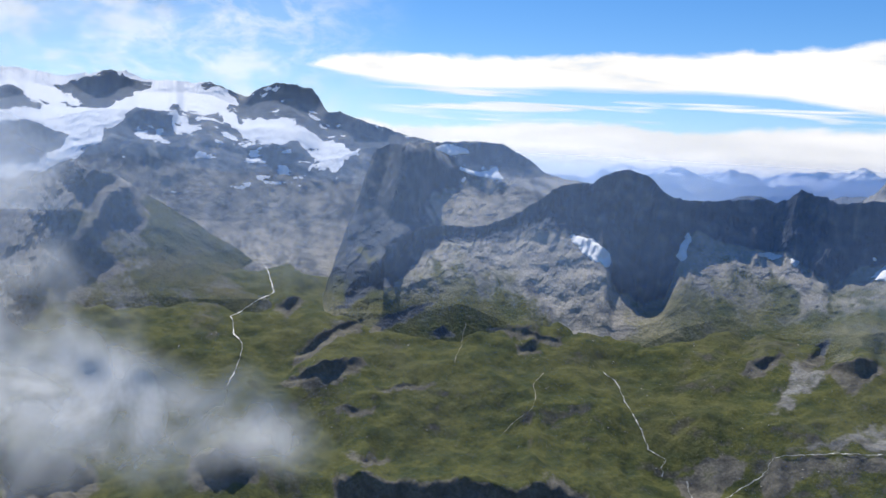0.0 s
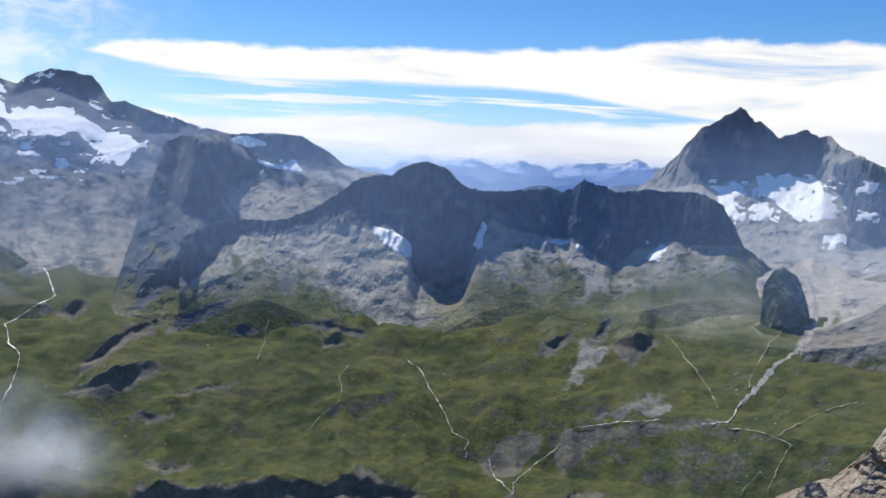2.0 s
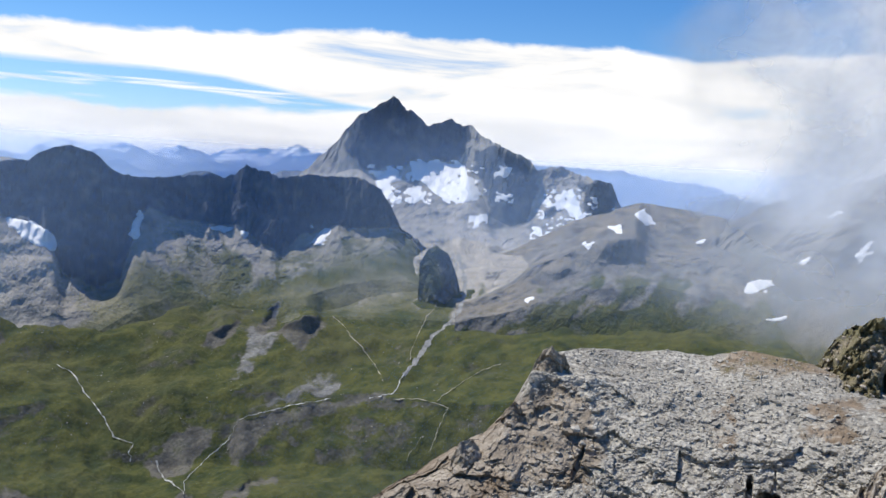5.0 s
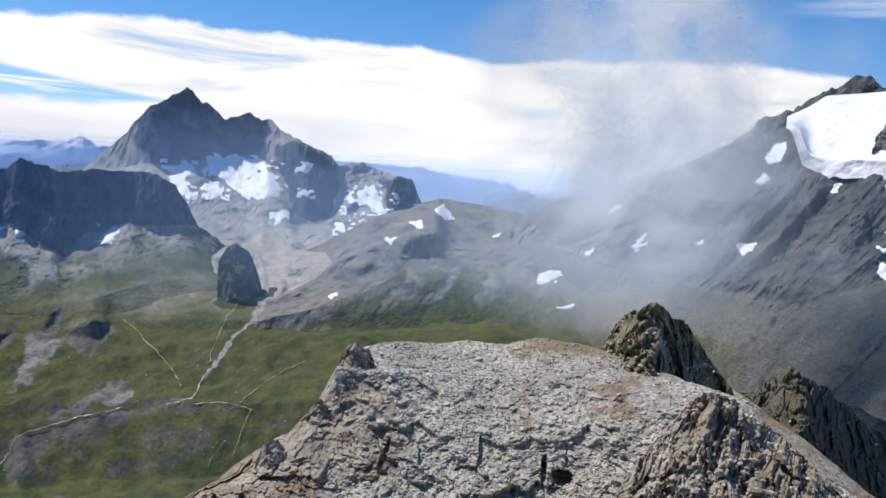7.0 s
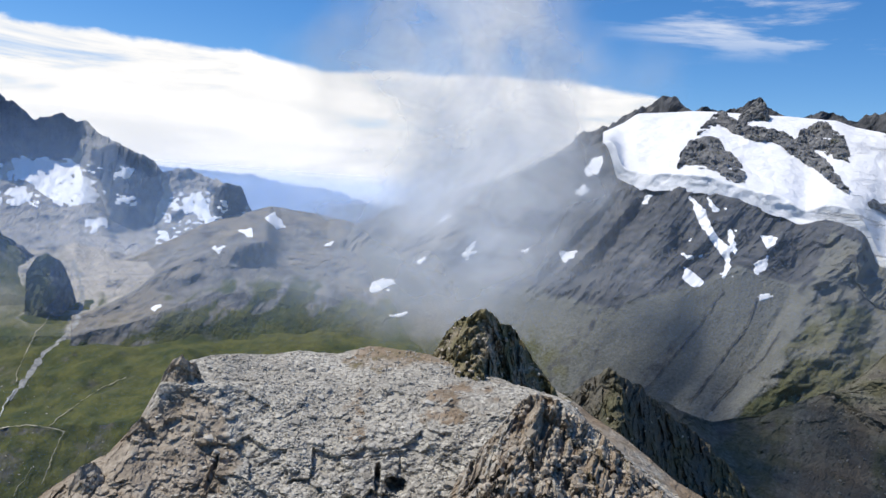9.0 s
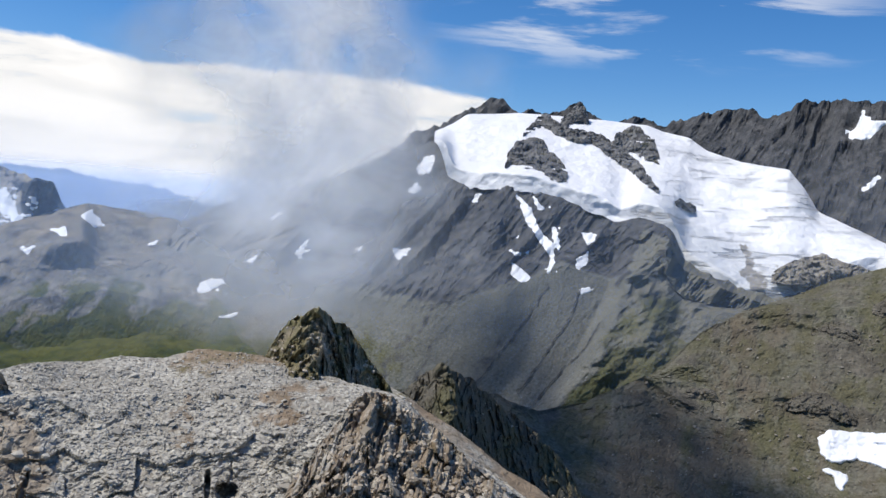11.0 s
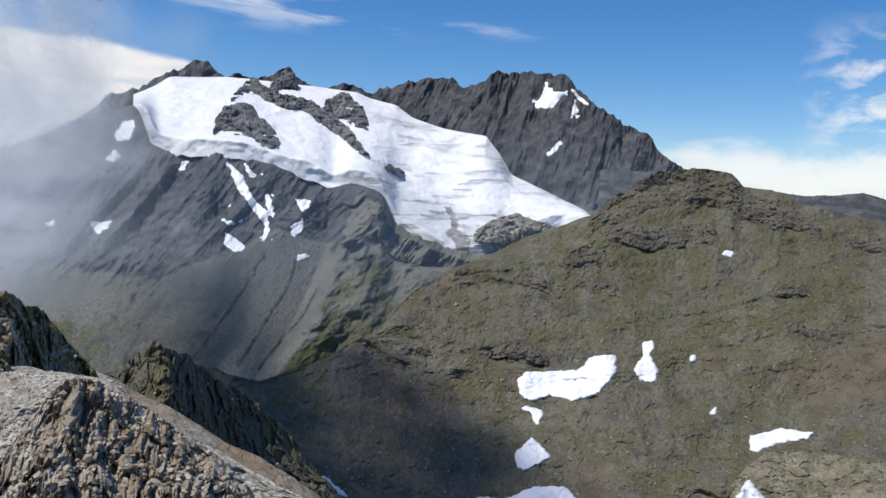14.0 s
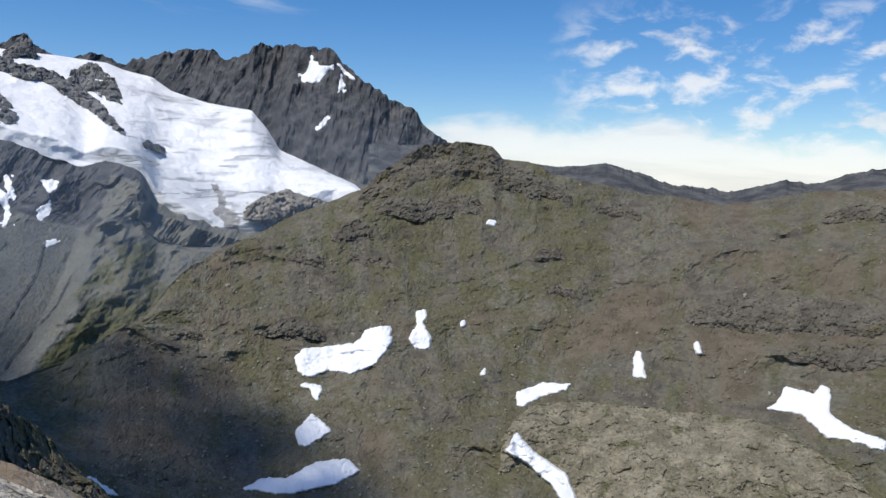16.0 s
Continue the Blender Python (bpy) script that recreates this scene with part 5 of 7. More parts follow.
def near_ridge():
    crest = along(66, -13, 74, -12.3, 78.2, -12.1, 81.1, -12.9, 84.2, -12.5, 86.9, -10.8, 89.5, -8.7, 91.7, -6.4, 93.9, -4.8, 96.5, -3.9, 99, -2.7, 101.1, -1.8, 103.7, -0.8, 105.5, 0.8,
                  107.4, 2.1, 110, 2.7, 112.5, 2.5, 113.3, 1.7, 115.1, 1.4, 117, 0.5, 119.2, -0.1, 121.4, -0.5, 125, -0.6, 128, -1, 131.1, -0.4, 133.7, 0.1, 137.4, 0.3, 150, 0.3)
    rows = [(level(-34), along(66, 150, 90, 190, 110, 200, 150, 190), 0.4), (level(-26), along(66, 190, 90, 240, 110, 260, 150, 240), 0.8), (level(-18), along(66, 250, 80, 280, 95, 330, 110, 335, 150, 310), 1.0),
            (level(-10), along(66, 300, 90, 400, 110, 425, 150, 400), 1.0), (level(-4), along(66, 340, 96, 480, 110, 495, 150, 480), 1.0), (crest, along(66, 320, 80, 350, 90, 430, 98, 520, 110, 560, 130, 560, 150, 560), 0.9)]

    def cover(p, az, el, flat):
        n = fbm(p / 40, 4, 111)
        n2 = fbm(p / 14, 3, 112)
        brown = 0.65 * step_up(az + 6 * n, 116, 128) * step_up(el + 3 * n2, -17, -9)
        run = streaks(az + 0.5 * n, el, 115, 1.3, 9.0)
        scree = 0.6 + 0.4 * n + 0.3 * n2
        grass = 0.46 + 0.25 * n2 + 0.3 * run
        return bands(np.clip(grass - 0.35 * brown, 0, 1), scree, 0, np.clip(0.22 + 0.4 * brown + 0.5 * n - 0.2 * run, 0, 1))(len(p))
    def shape(az, el, d):
        """Shallow runnels down the slope and one curved moraine edge."""
        fall = az + 0.15 * el
        q = np.stack([fall.ravel() / 4.2, el.ravel() / 14.0, 0 * az.ravel()], -1)
        runnel = ridged(q, 2, 117, 0.4).reshape(az.shape) * step_up(az, 100, 106)
        edge = np.interp(az, (109.0, 111.1, 112.7, 114.0, 115.5, 116.9, 119.1), (-15.7, -15.1, -13.6, -12.1, -10.6, -8.9, -7.7))
        off = el - edge
        bank = step_up(off, 2.6, 0.3) * step_up(off, -1.6, 0.2) * step_up(az, 108.5, 110.0) * step_up(az, 120.6, 118.1)
        return d - 2.4 * runnel - 3.0 * bank
    return tagged(slope_sheet("near_ridge", 66, 150, rows, RIDGE, [(85, 11), (30, 3.6), (10, 0.9), (3, 0.28)], cover, step=0.09, fine=0.095, back=(60, 40), seed=110, teeth=0.04, shape=shape, rise=0.3, tall=2.4, cells=[(5.0, 0.5), (1.8, 0.3)]),
                  "brown and olive stony mountainside with old snow patches", "mountain")


ridge = near_ridge()


def knoll_far():
    crest = along(69.5, -14.5, 70.8, -13.2, 72.1, -11.5, 74.1, -10.4, 75.4, -11.1, 77.2, -12.1, 79.7, -13.2, 82.7, -15.9, 86.7, -20.8, 89, -24)
    rows = [(level(-30), along(69.5, 84, 75.5, 72, 78, 86, 82, 100, 89, 112), 0.5), (level(-20), along(69.5, 114, 72, 105, 75.3, 91, 77, 101, 80, 121, 89, 140), 0.8), (crest, along(69.5, 122, 72, 116, 75, 106, 76.6, 116, 79, 133, 84, 152, 89, 158), 0.8)]

    def cover(p, az, el, flat):
        n = fbm(p / 9, 4, 121)
        return bands(0.45 + 0.4 * n, 0.3, 0, 0.5 + 0.3 * n)(len(p))
    return tagged(slope_sheet("dark_knoll", 69.5, 89, rows, RIDGE, [(14, 2.6), (5, 1.4), (1.6, 0.6)], cover, step=0.06, fine=0.07, back=(20, 30), seed=120, rise=0.45, cells=[(3, 1.3), (1.3, 0.7)], soften=0.4),
                  "dark mossy knoll on the crest, shaded on one side", "rock")


far_knoll = knoll_far()


def clefts(az, el, d):
    """Dark clefts low in the face of the outcrop."""
    hole = blob(az, el, 58.6, -19.1, 0.2, 1.0) + blob(az, el, 59.9, -19.4, 0.75, 0.45) + 0.5 * blob(az, el, 47.2, -18.6, 0.2, 1.4, -15)
    return d + 1.8 * np.clip(hole, 0, 1)


BROWN_CLIFF = (42.3, -15.2, 44.0, -13.8, 46.0, -13.3, 47.8, -14.7, 48.8, -16.9, 48.3, -20.5, 41.5, -20.2, 42.1, -17.0)
TAN_SADDLE = (55.4, -11.2, 57.7, -9.8, 61.1, -10.4, 63.5, -11.0, 61.0, -11.7, 57.0, -11.7)
BROWN_PATCH = (61.3, -12.8, 64.6, -12.1, 67.2, -12.8, 66.8, -14.5, 63.6, -15.0, 61.5, -14.8)
BROWN_STRIPE = (55.6, -13.7, 57.1, -13.0, 57.8, -15.6, 56.8, -17.2, 55.6, -15.9)
GREY_SLAB = (61.7, -15.6, 65.0, -15.2, 65.8, -17.0, 64.0, -19.8, 61.9, -19.5)


def summit_outcrop():
    crest = along(29, -24.5, 31, -23, 33.8, -21.2, 36.3, -19.9, 38.9, -17.9, 40.4, -17.4, 42.3, -15.5, 43.7, -12.6, 45.3, -11.6, 47.6, -10.8, 50, -10.9, 52.8, -10.6, 55.6, -10.6, 57.5, -10.1, 61.8, -10.3,
                  64.2, -11.1, 67.2, -11.8, 70.5, -12.4, 72.1, -13.2, 73.8, -14.7, 77.2, -16.7, 80.9, -18.7, 84.7, -20.7, 88, -23.5)
    rows = [(level(-32), level(33), 0.6), (level(-26), level(39.5), 0.8), (level(-21), along(29, 44, 50, 44.5, 88, 44), 1.0), (level(-16), along(29, 48, 50, 51, 65, 51, 88, 49), 0.8),
            (level(-13), along(29, 50, 43, 53, 55, 57, 70, 56, 88, 52), 0.6), (crest, along(29, 46, 36, 50, 43, 55, 50, 63, 58, 68, 65, 66, 72, 60, 80, 53, 88, 46), 0.5)]

    def cover(p, az, el, flat):
        n = fbm(p / 3.5, 4, 131)
        brown = region(az, el, BROWN_PATCH, soft=0.5, wob=0.5) * (0.9 + n) + region(az, el, BROWN_STRIPE, soft=0.4) * (0.7 + n) + 0.9 * region(az, el, TAN_SADDLE, soft=0.4) + step_up(crest(az) - el + 0.9 * n, 0.4, 0.1) * 0.5
        cliff = region(az, el, BROWN_CLIFF, soft=0.7, wob=0.6) + step_up(43.5 - az + 1.5 * n, 0.0, 1.5)
        slab = region(az, el, GREY_SLAB, soft=0.4)
        cliff = np.clip(cliff, 0, 1)
        return bands(0.35 * region(az, el, TAN_SADDLE, soft=0.4), np.clip(0.95 - 0.9 * cliff + 0.25 * n + 0.2 * slab, 0, 1), 0, np.clip(0.7 * brown + 0.5 * cliff * step_up(n, -0.5, 0.4) + 0.15 * n, 0, 1) * (1 - slab))(len(p))
    return tagged(slope_sheet("summit_outcrop", 29, 88, rows, SUMMIT, [(6, 0.9), (2.2, 0.5), (0.8, 0.22), (0.3, 0.08)], cover, step=0.06, fine=0.05, back=(6, 7), seed=130, rise=0.3, cells=[(2.6, 0.6), (0.85, 0.24), (0.3, 0.11)], soften=0.5, shape=clefts),
                  "pale grey shattered rock outcrop strewn with broken slabs", "rock")


outcrop = summit_outcrop()


def rubble_chute():
    crest = along(69.7, -12.9, 70.7, -12.1, 71.8, -12.6, 73.4, -13.6, 75.4, -14.6, 77.4, -15.8, 79.3, -17.0, 81.6, -18.0, 85.6, -20.4)
    rows = [(level(-32), level(46), 0.4), (lambda az: crest(az) - 4, along(70, 62, 84, 58), 0.7), (crest, along(70, 82, 76, 78, 84, 74), 0.6)]

    def cover(p, az, el, flat):
        n = fbm(p / 3.0, 4, 161)
        return bands(0.15 + 0.3 * n, 0.45 + 0.4 * n, 0, 0.55 - 0.3 * n)(len(p))
    return tagged(slope_sheet("rubble_chute", 69.7, 85.6, rows, SUMMIT, [(6, 0.7), (2, 0.3), (0.7, 0.12)], cover, step=0.06, fine=0.06, back=(6, 8), seed=160, rise=0.35, cells=[(0.8, 0.25)], soften=0.4),
                  "pinkish-brown rubble slope below the dark knoll", "rock")


rubble_chute()


def knoll_near():
    crest = along(59.8, -13, 61.1, -11.3, 61.8, -10.3, 62.5, -9.1, 63.5, -8.1, 65, -7.3, 66.5, -7.4, 67.7, -8.2, 68.9, -10.2, 70.5, -12.2, 71.6, -13.1, 73, -15)
    rows = [(level(-16), along(59.8, 63, 62, 60, 65.2, 57, 66.5, 61, 68, 66, 70, 73, 73, 80), 0.7), (level(-11.5), along(59.8, 69, 62, 66, 65.4, 62, 66.6, 66, 68, 71, 70, 77, 73, 84), 0.8), (crest, along(59.8, 72, 62, 70, 65.6, 68, 66.6, 71, 68, 75, 70, 81, 73, 88), 0.7)]

    def cover(p, az, el, flat):
        n = fbm(p / 3.0, 4, 141)
        return bands(np.clip(0.7 + 0.5 * n, 0, 1), 0.3 + 0.3 * n, 0, 0.35 + 0.3 * n)(len(p))
    return tagged(slope_sheet("rock_knoll", 59.8, 73, rows, SUMMIT, [(5, 1.8), (1.8, 0.9), (0.7, 0.3)], cover, step=0.05, fine=0.05, back=(8, 8), seed=140, rise=0.45, cells=[(1.6, 1.3), (0.6, 0.6), (0.28, 0.2)], soften=0.3),
                  "craggy olive-brown knoll standing on the rock outcrop", "rock")


knoll = knoll_near()


def front_rib():
    crest = along(62, -24, 63.3, -20.5, 64.3, -18.6, 65.7, -16.3, 67.5, -13.9, 69, -12.7, 70.8, -12.7, 71.8, -13.8, 73.8, -14.6, 75.5, -15.9, 77.8, -17.3, 79.4, -18.5, 81, -20.5, 83, -24)
    rows = [(level(-30), level(31), 1.0), (level(-20), along(62, 38, 68, 36, 74, 38, 83, 42), 1.2), (crest, along(62, 40, 66, 42, 70, 46, 76, 48, 83, 46), 0.9)]

    def cover(p, az, el, flat):
        n = fbm(p / 2.5, 4, 151)
        seam = streaks(az - 0.3 * el, el, 155, 0.5, 6.0)
        return bands(np.clip(0.1 + 0.3 * n, 0, 0.4), np.clip(0.35 + 0.5 * seam, 0, 1), 0, np.clip(0.3 + 0.35 * n - 0.4 * seam, 0, 1))(len(p))

    def shape(az, el, d):
        """Upright seams that lean with the rib."""
        lean = az - 0.3 * el + 0.5 * fbm(np.stack([az.ravel() / 2, el.ravel() / 2, 0 * az.ravel()], -1), 2, 154).reshape(az.shape)
        seam = ridged(np.stack([lean.ravel() / 1.1, el.ravel() / 5.0, 0 * az.ravel()], -1), 4, 153, 0.6).reshape(az.shape)
        return d - 0.9 * seam
    return tagged(slope_sheet("rock_rib", 62, 83, rows, SUMMIT, [(4, 0.9), (1.4, 0.4), (0.5, 0.2)], cover, shape=shape, step=0.05, fine=0.05, back=(5, 6), seed=150, rise=0.3, tall=3.0, cell_tall=2.4, cells=[(1.2, 0.4), (0.45, 0.18)], soften=0.3),
                  "jagged weathered brown rock rib beside the outcrop", "rock")


rib = front_rib()


# ---- crags, towers and islands of rock ----
def crag(name, label, crest, dist, depth, mat, relief, cells, cover, foot=3.0, seed=200, step=0.06, parent=None, lean=0.0, category="rock"):
    """A rock that stands out of the slope: crest line over the bearing, rounded away at its ends."""
    a0, a1 = crest[0], crest[-2]
    line = along(*crest)
    mid = 0.5 * (a0 + a1)

    def round_off(az):
        return 1 - np.abs((az - mid) / (a1 - mid)) ** 2.2
    rows = [(lambda az: line(az) - foot, lambda az: dist - depth * 0.9 * round_off(az) + lean * (az - mid), 0.8),
            (lambda az: line(az) - foot * 0.4, lambda az: dist - depth * 0.55 * round_off(az) + lean * (az - mid), 1.0),
            (line, lambda az: dist + 0 * az + lean * (az - mid), 0.7)]
    ob = slope_sheet(name, a0, a1, rows, mat, relief, cover, step=step, fine=step, back=(depth, depth * 1.5), seed=seed, rise=0.3, cells=cells, soften=0.3, parent=parent)
    return tagged(ob, label, category) if not parent else tagged(ob, label)


def stony(grass=0.1, scree=0.3, soil=0.2, lam=30.0):
    def cover(p, az, el, flat):
        n = fbm(p / lam, 4, 7)
        return bands(np.clip(grass + 0.35 * n, 0, 1), scree, 0, np.clip(soil + 0.2 * n, 0, 1))(len(p))
    return cover


def half_green(p, az, el, flat):
    n = fbm(p / 40, 3, 9)
    return bands(step_up(36.9 - az + 0.5 * n, -0.3, 0.5) * 0.75, 0.1, 0, 0.1)(len(p))


crag("rock_pillar", "pale leaning rock pillar at the edge of the outcrop", (37.9, -21.5, 38.3, -19.0, 38.9, -17.9, 39.7, -17.7, 40.3, -18.4, 40.8, -20.8), 47.5, 2.2, SUMMIT,
     [(3, 0.4), (1.2, 0.2)], [(1.2, 0.4), (0.4, 0.15)], stony(0, 0.5, 0.25, 3), foot=5.0, seed=211, step=0.05)
crag("rock_block", "tan jagged rock block on the outcrop's edge", (43.3, -13.6, 43.8, -12.2, 44.3, -11.3, 44.9, -11.0, 45.4, -11.5, 45.8, -11.5, 46.2, -12.3), 54.5, 1.3, SUMMIT,
     [(2.4, 0.4), (1.0, 0.22)], [(1.0, 0.4), (0.35, 0.14)], stony(0.05, 0.3, 0.4, 2.5), foot=2.2, seed=213, step=0.05)
crag("rock_block", "tan jagged rock block on the outcrop's edge", (40.9, -18.6, 41.3, -16.9, 41.9, -15.6, 42.5, -15.0, 43.0, -15.3, 43.5, -16.6), 50.5, 1.4, SUMMIT,
     [(2.4, 0.4), (1.0, 0.22)], [(1.0, 0.4), (0.35, 0.14)], stony(0.0, 0.3, 0.5, 2.5), foot=4.0, seed=214, step=0.05)
crag("rock_tower", "squat dark rock tower with grass on one side", (35.3, -7.3, 35.3, -5.9, 35.8, -5.0, 36.4, -4.6, 37.2, -5.0, 37.8, -6.2, 38.2, -7.5), 2390, 80, SHADE_BLUE_ROCK,
     [(60, 14), (25, 7)], [(30, 10)], half_green, foot=3.6, seed=201, lean=16)


def bedded_rock(name, label, crest, foot, on, out, mat, relief, cells, cover, seed, category="rock", parent=None, step=0.06, flatten=1.0, beds=0.7):
    """Rock or hump that swells out of the ground it stands in and leans back with it. out: metres by which it stands proud."""
    a = np.arange(crest[0], crest[-2] + 0.01, 0.15)
    line = along(*crest)
    mid, half = 0.5 * (a[0] + a[-1]), 0.5 * (a[-1] - a[0])
    swell = 1 - np.abs((a - mid) / half) ** 2.5
    rows = []
    for part_of, proud in ((1.0, -0.12), (0.75, 0.8 * flatten), (0.35, 1.0), (0.0, 0.55)):
        el = line(a) - foot * part_of * (0.35 + 0.65 * swell)
        ds = [reach(x, y, *on) for x, y in zip(a, el)]
        got = [k for k, v in enumerate(ds) if v is not None]
        dist = np.interp(a, a[got], [ds[k] for k in got]) - out * proud * (0.3 + 0.7 * swell)
        rows.append(((lambda e: lambda az: np.interp(az, a, e))(el), (lambda d: lambda az: np.interp(az, a, d))(dist), 0.9))
    ob = slope_sheet(name, a[0], a[-1], rows, mat, relief, cover, step=step, fine=step, back=(out * 0.45, out * 0.9), seed=seed, rise=0.3, cells=cells, cell_tall=beds, soften=0.2, parent=parent)
    return tagged(ob, label) if parent else tagged(ob, label, category)


LEDGE = land("ledge_rock", 0.6, rock=(0.17, 0.153, 0.105), rock2=(0.36, 0.325, 0.235), grass=(0.075, 0.08, 0.038), grass2=(0.12, 0.12, 0.06))
bedded_rock("ledge_outcrop", "tan layered rock outcrop in the stony slope", (113.8, -17.6, 114.8, -16.2, 115.8, -15.3, 118.2, -14.8, 121.3, -14.9, 125.8, -14.9, 130.5, -14.9, 133, -15.7, 136.4, -17.2, 139, -19.5), 7.5,
            ("near_ridge",), 9, LEDGE, [(16, 2.2), (6, 1.0)], [(7, 1.0), (2.4, 0.5), (1.0, 0.25)], stony(0.22, 0.1, 0.15, 8), 205, parent=ridge, beds=0.3)
bedded_rock("crest_crag", "brown crag on the skyline", (103.2, -1.6, 104.5, 0.2, 105.5, 0.9, 106.8, 1.8, 107.6, 2.3, 109.5, 2.7, 111.2, 2.65, 112.6, 2.4, 113.4, 1.4, 114.6, 0.8, 116, -0.4), 2.6,
            ("near_ridge",), 7, RIDGE, [(14, 2.2), (6, 1.2)], [(5, 1.3), (1.8, 0.6)], stony(0.2, 0.3, 0.35, 8), 206, parent=ridge)
for k, (crest, foot, out) in enumerate([((113.5, 0.4, 114.5, 0.9, 116.2, 0.4, 117.4, -0.4, 118.2, -1.0), 1.3, 5),
        ((126.0, -8.4, 128, -7.4, 130.5, -7.2, 133, -6.9, 136, -7.1, 139, -7.6), 2.4, 6),
        ((97.0, -10.4, 98.2, -9.6, 99.4, -9.5, 100.6, -10.2, 101.3, -10.8), 1.3, 5),
        ((115.2, -5.1, 116, -4.6, 117.3, -4.5, 118, -5.2), 0.8, 3),
        ((104.5, -1.8, 105.8, -1.0, 107.4, -1.3, 108.8, -1.2, 110.0, -2.0), 1.6, 5),
        ((109.0, -1.6, 110.2, -0.9, 111.6, -1.1, 112.2, -1.9), 1.5, 4),
        ((101.5, -3.8, 102.6, -3.0, 103.8, -2.9, 104.6, -3.8), 1.3, 4)] + \
        [((103.0, -5.4, 104.2, -4.8, 105.4, -5.2, 106.0, -6.0), 1.2, 3),
        ((98.2, -5.6, 99.4, -5.0, 100.6, -5.2, 101.2, -6.0), 1.0, 3),
        ((132.5, -10.2, 134, -9.4, 136, -9.6, 138, -9.2, 139.5, -10), 1.8, 5),
        ((119.5, -1.6, 120.6, -1.1, 122.0, -1.5, 122.8, -2.0), 0.9, 3),
        ((134.0, -1.6, 135.4, -0.9, 137.2, -0.8, 138.6, -1.6), 1.1, 4),
        ((116.5, -7.4, 117.4, -6.9, 118.4, -7.2, 119, -7.8), 0.7, 2.5),
        ((90.5, -10.8, 91.4, -10.2, 92.6, -10.3, 93.2, -11.0), 0.8, 3)]):
    bedded_rock("slope_crag", "small dark crag", crest, foot, ("near_ridge",), out, RIDGE, [(8, 1.4), (3, 0.6)], [(3.0, 1.0), (1.2, 0.45)], stony(0.15, 0.2, 0.25, 8), 240 + k, parent=ridge)


def rock_island(crest, foot, label, seed, mat):
    """Rock that stands out of the glacier and leans back with it."""
    a = np.arange(crest[0], crest[-2] + 0.01, 0.15)
    line = along(*crest)
    mid, half = 0.5 * (a[0] + a[-1]), 0.5 * (a[-1] - a[0])
    swell = 1 - np.abs((a - mid) / half) ** 2.5
    rows = []
    for part_of, out in ((1.0, -4.0), (0.75, 38.0), (0.35, 46.0), (0.0, 26.0)):
        el = line(a) - foot * part_of * (0.35 + 0.65 * swell)
        ds = [reach(x, y, "glacier") for x, y in zip(a, el)]
        got = [k for k, v in enumerate(ds) if v is not None]
        if not got:
            ds, got = [2900.0] * len(a), list(range(len(a)))
        dist = np.interp(a, a[got], [ds[k] for k in got]) - out * (0.3 + 0.7 * swell)
        rows.append(((lambda e: lambda az: np.interp(az, a, e))(el), (lambda d: lambda az: np.interp(az, a, d))(dist), 0.9))
    ob = slope_sheet("rock_island", a[0], a[-1], rows, mat, [(60, 12), (22, 9)], stony(0, 0.1, 0, 60), step=0.05, fine=0.05, back=(20, 40), seed=seed, rise=0.45,
                     cells=[(30, 11), (13, 5)], soften=0.2, parent=ice_mountain)
    return tagged(ob, label)


for k, (crest, foot) in enumerate([
        ((77.6, 3.9, 77.9, 4.9, 78.3, 5.4, 79.2, 5.7, 79.9, 5.65, 80.7, 4.95, 81.4, 4.2, 82.0, 3.5), 2.2),
        ((78.7, 6.0, 79.5, 7.0, 80.2, 7.35, 81.3, 6.75, 82.5, 6.4, 84.0, 6.2, 84.9, 5.5), 1.0),
        ((83.0, 6.1, 84.0, 6.1, 85.1, 5.6, 86.1, 4.9, 86.9, 4.1, 88.2, 2.6), 1.15),
        ((84.7, 5.5, 85.1, 6.4, 86.2, 7.0, 87.0, 6.3, 87.6, 5.9, 88.0, 4.7), 1.9),
        ((89.1, 1.8, 89.5, 2.25, 90.1, 1.9, 90.6, 1.5), 0.6),
        ((81.2, 7.0, 82.0, 7.85, 82.5, 8.3, 82.9, 7.7, 83.2, 6.9), 1.2),
        ((95.6, -2.2, 96.8, -1.4, 98.1, -0.9, 99.2, -1.1, 100.3, -1.4, 101.6, -2.0), 2.0)]):
    rock_island(crest, foot, "dark rock standing out of the ice" if k < 6 else "tan ice-worn rock beside the ice", 220 + k, GREY_ROCK if k < 6 else TAN_ROCK)


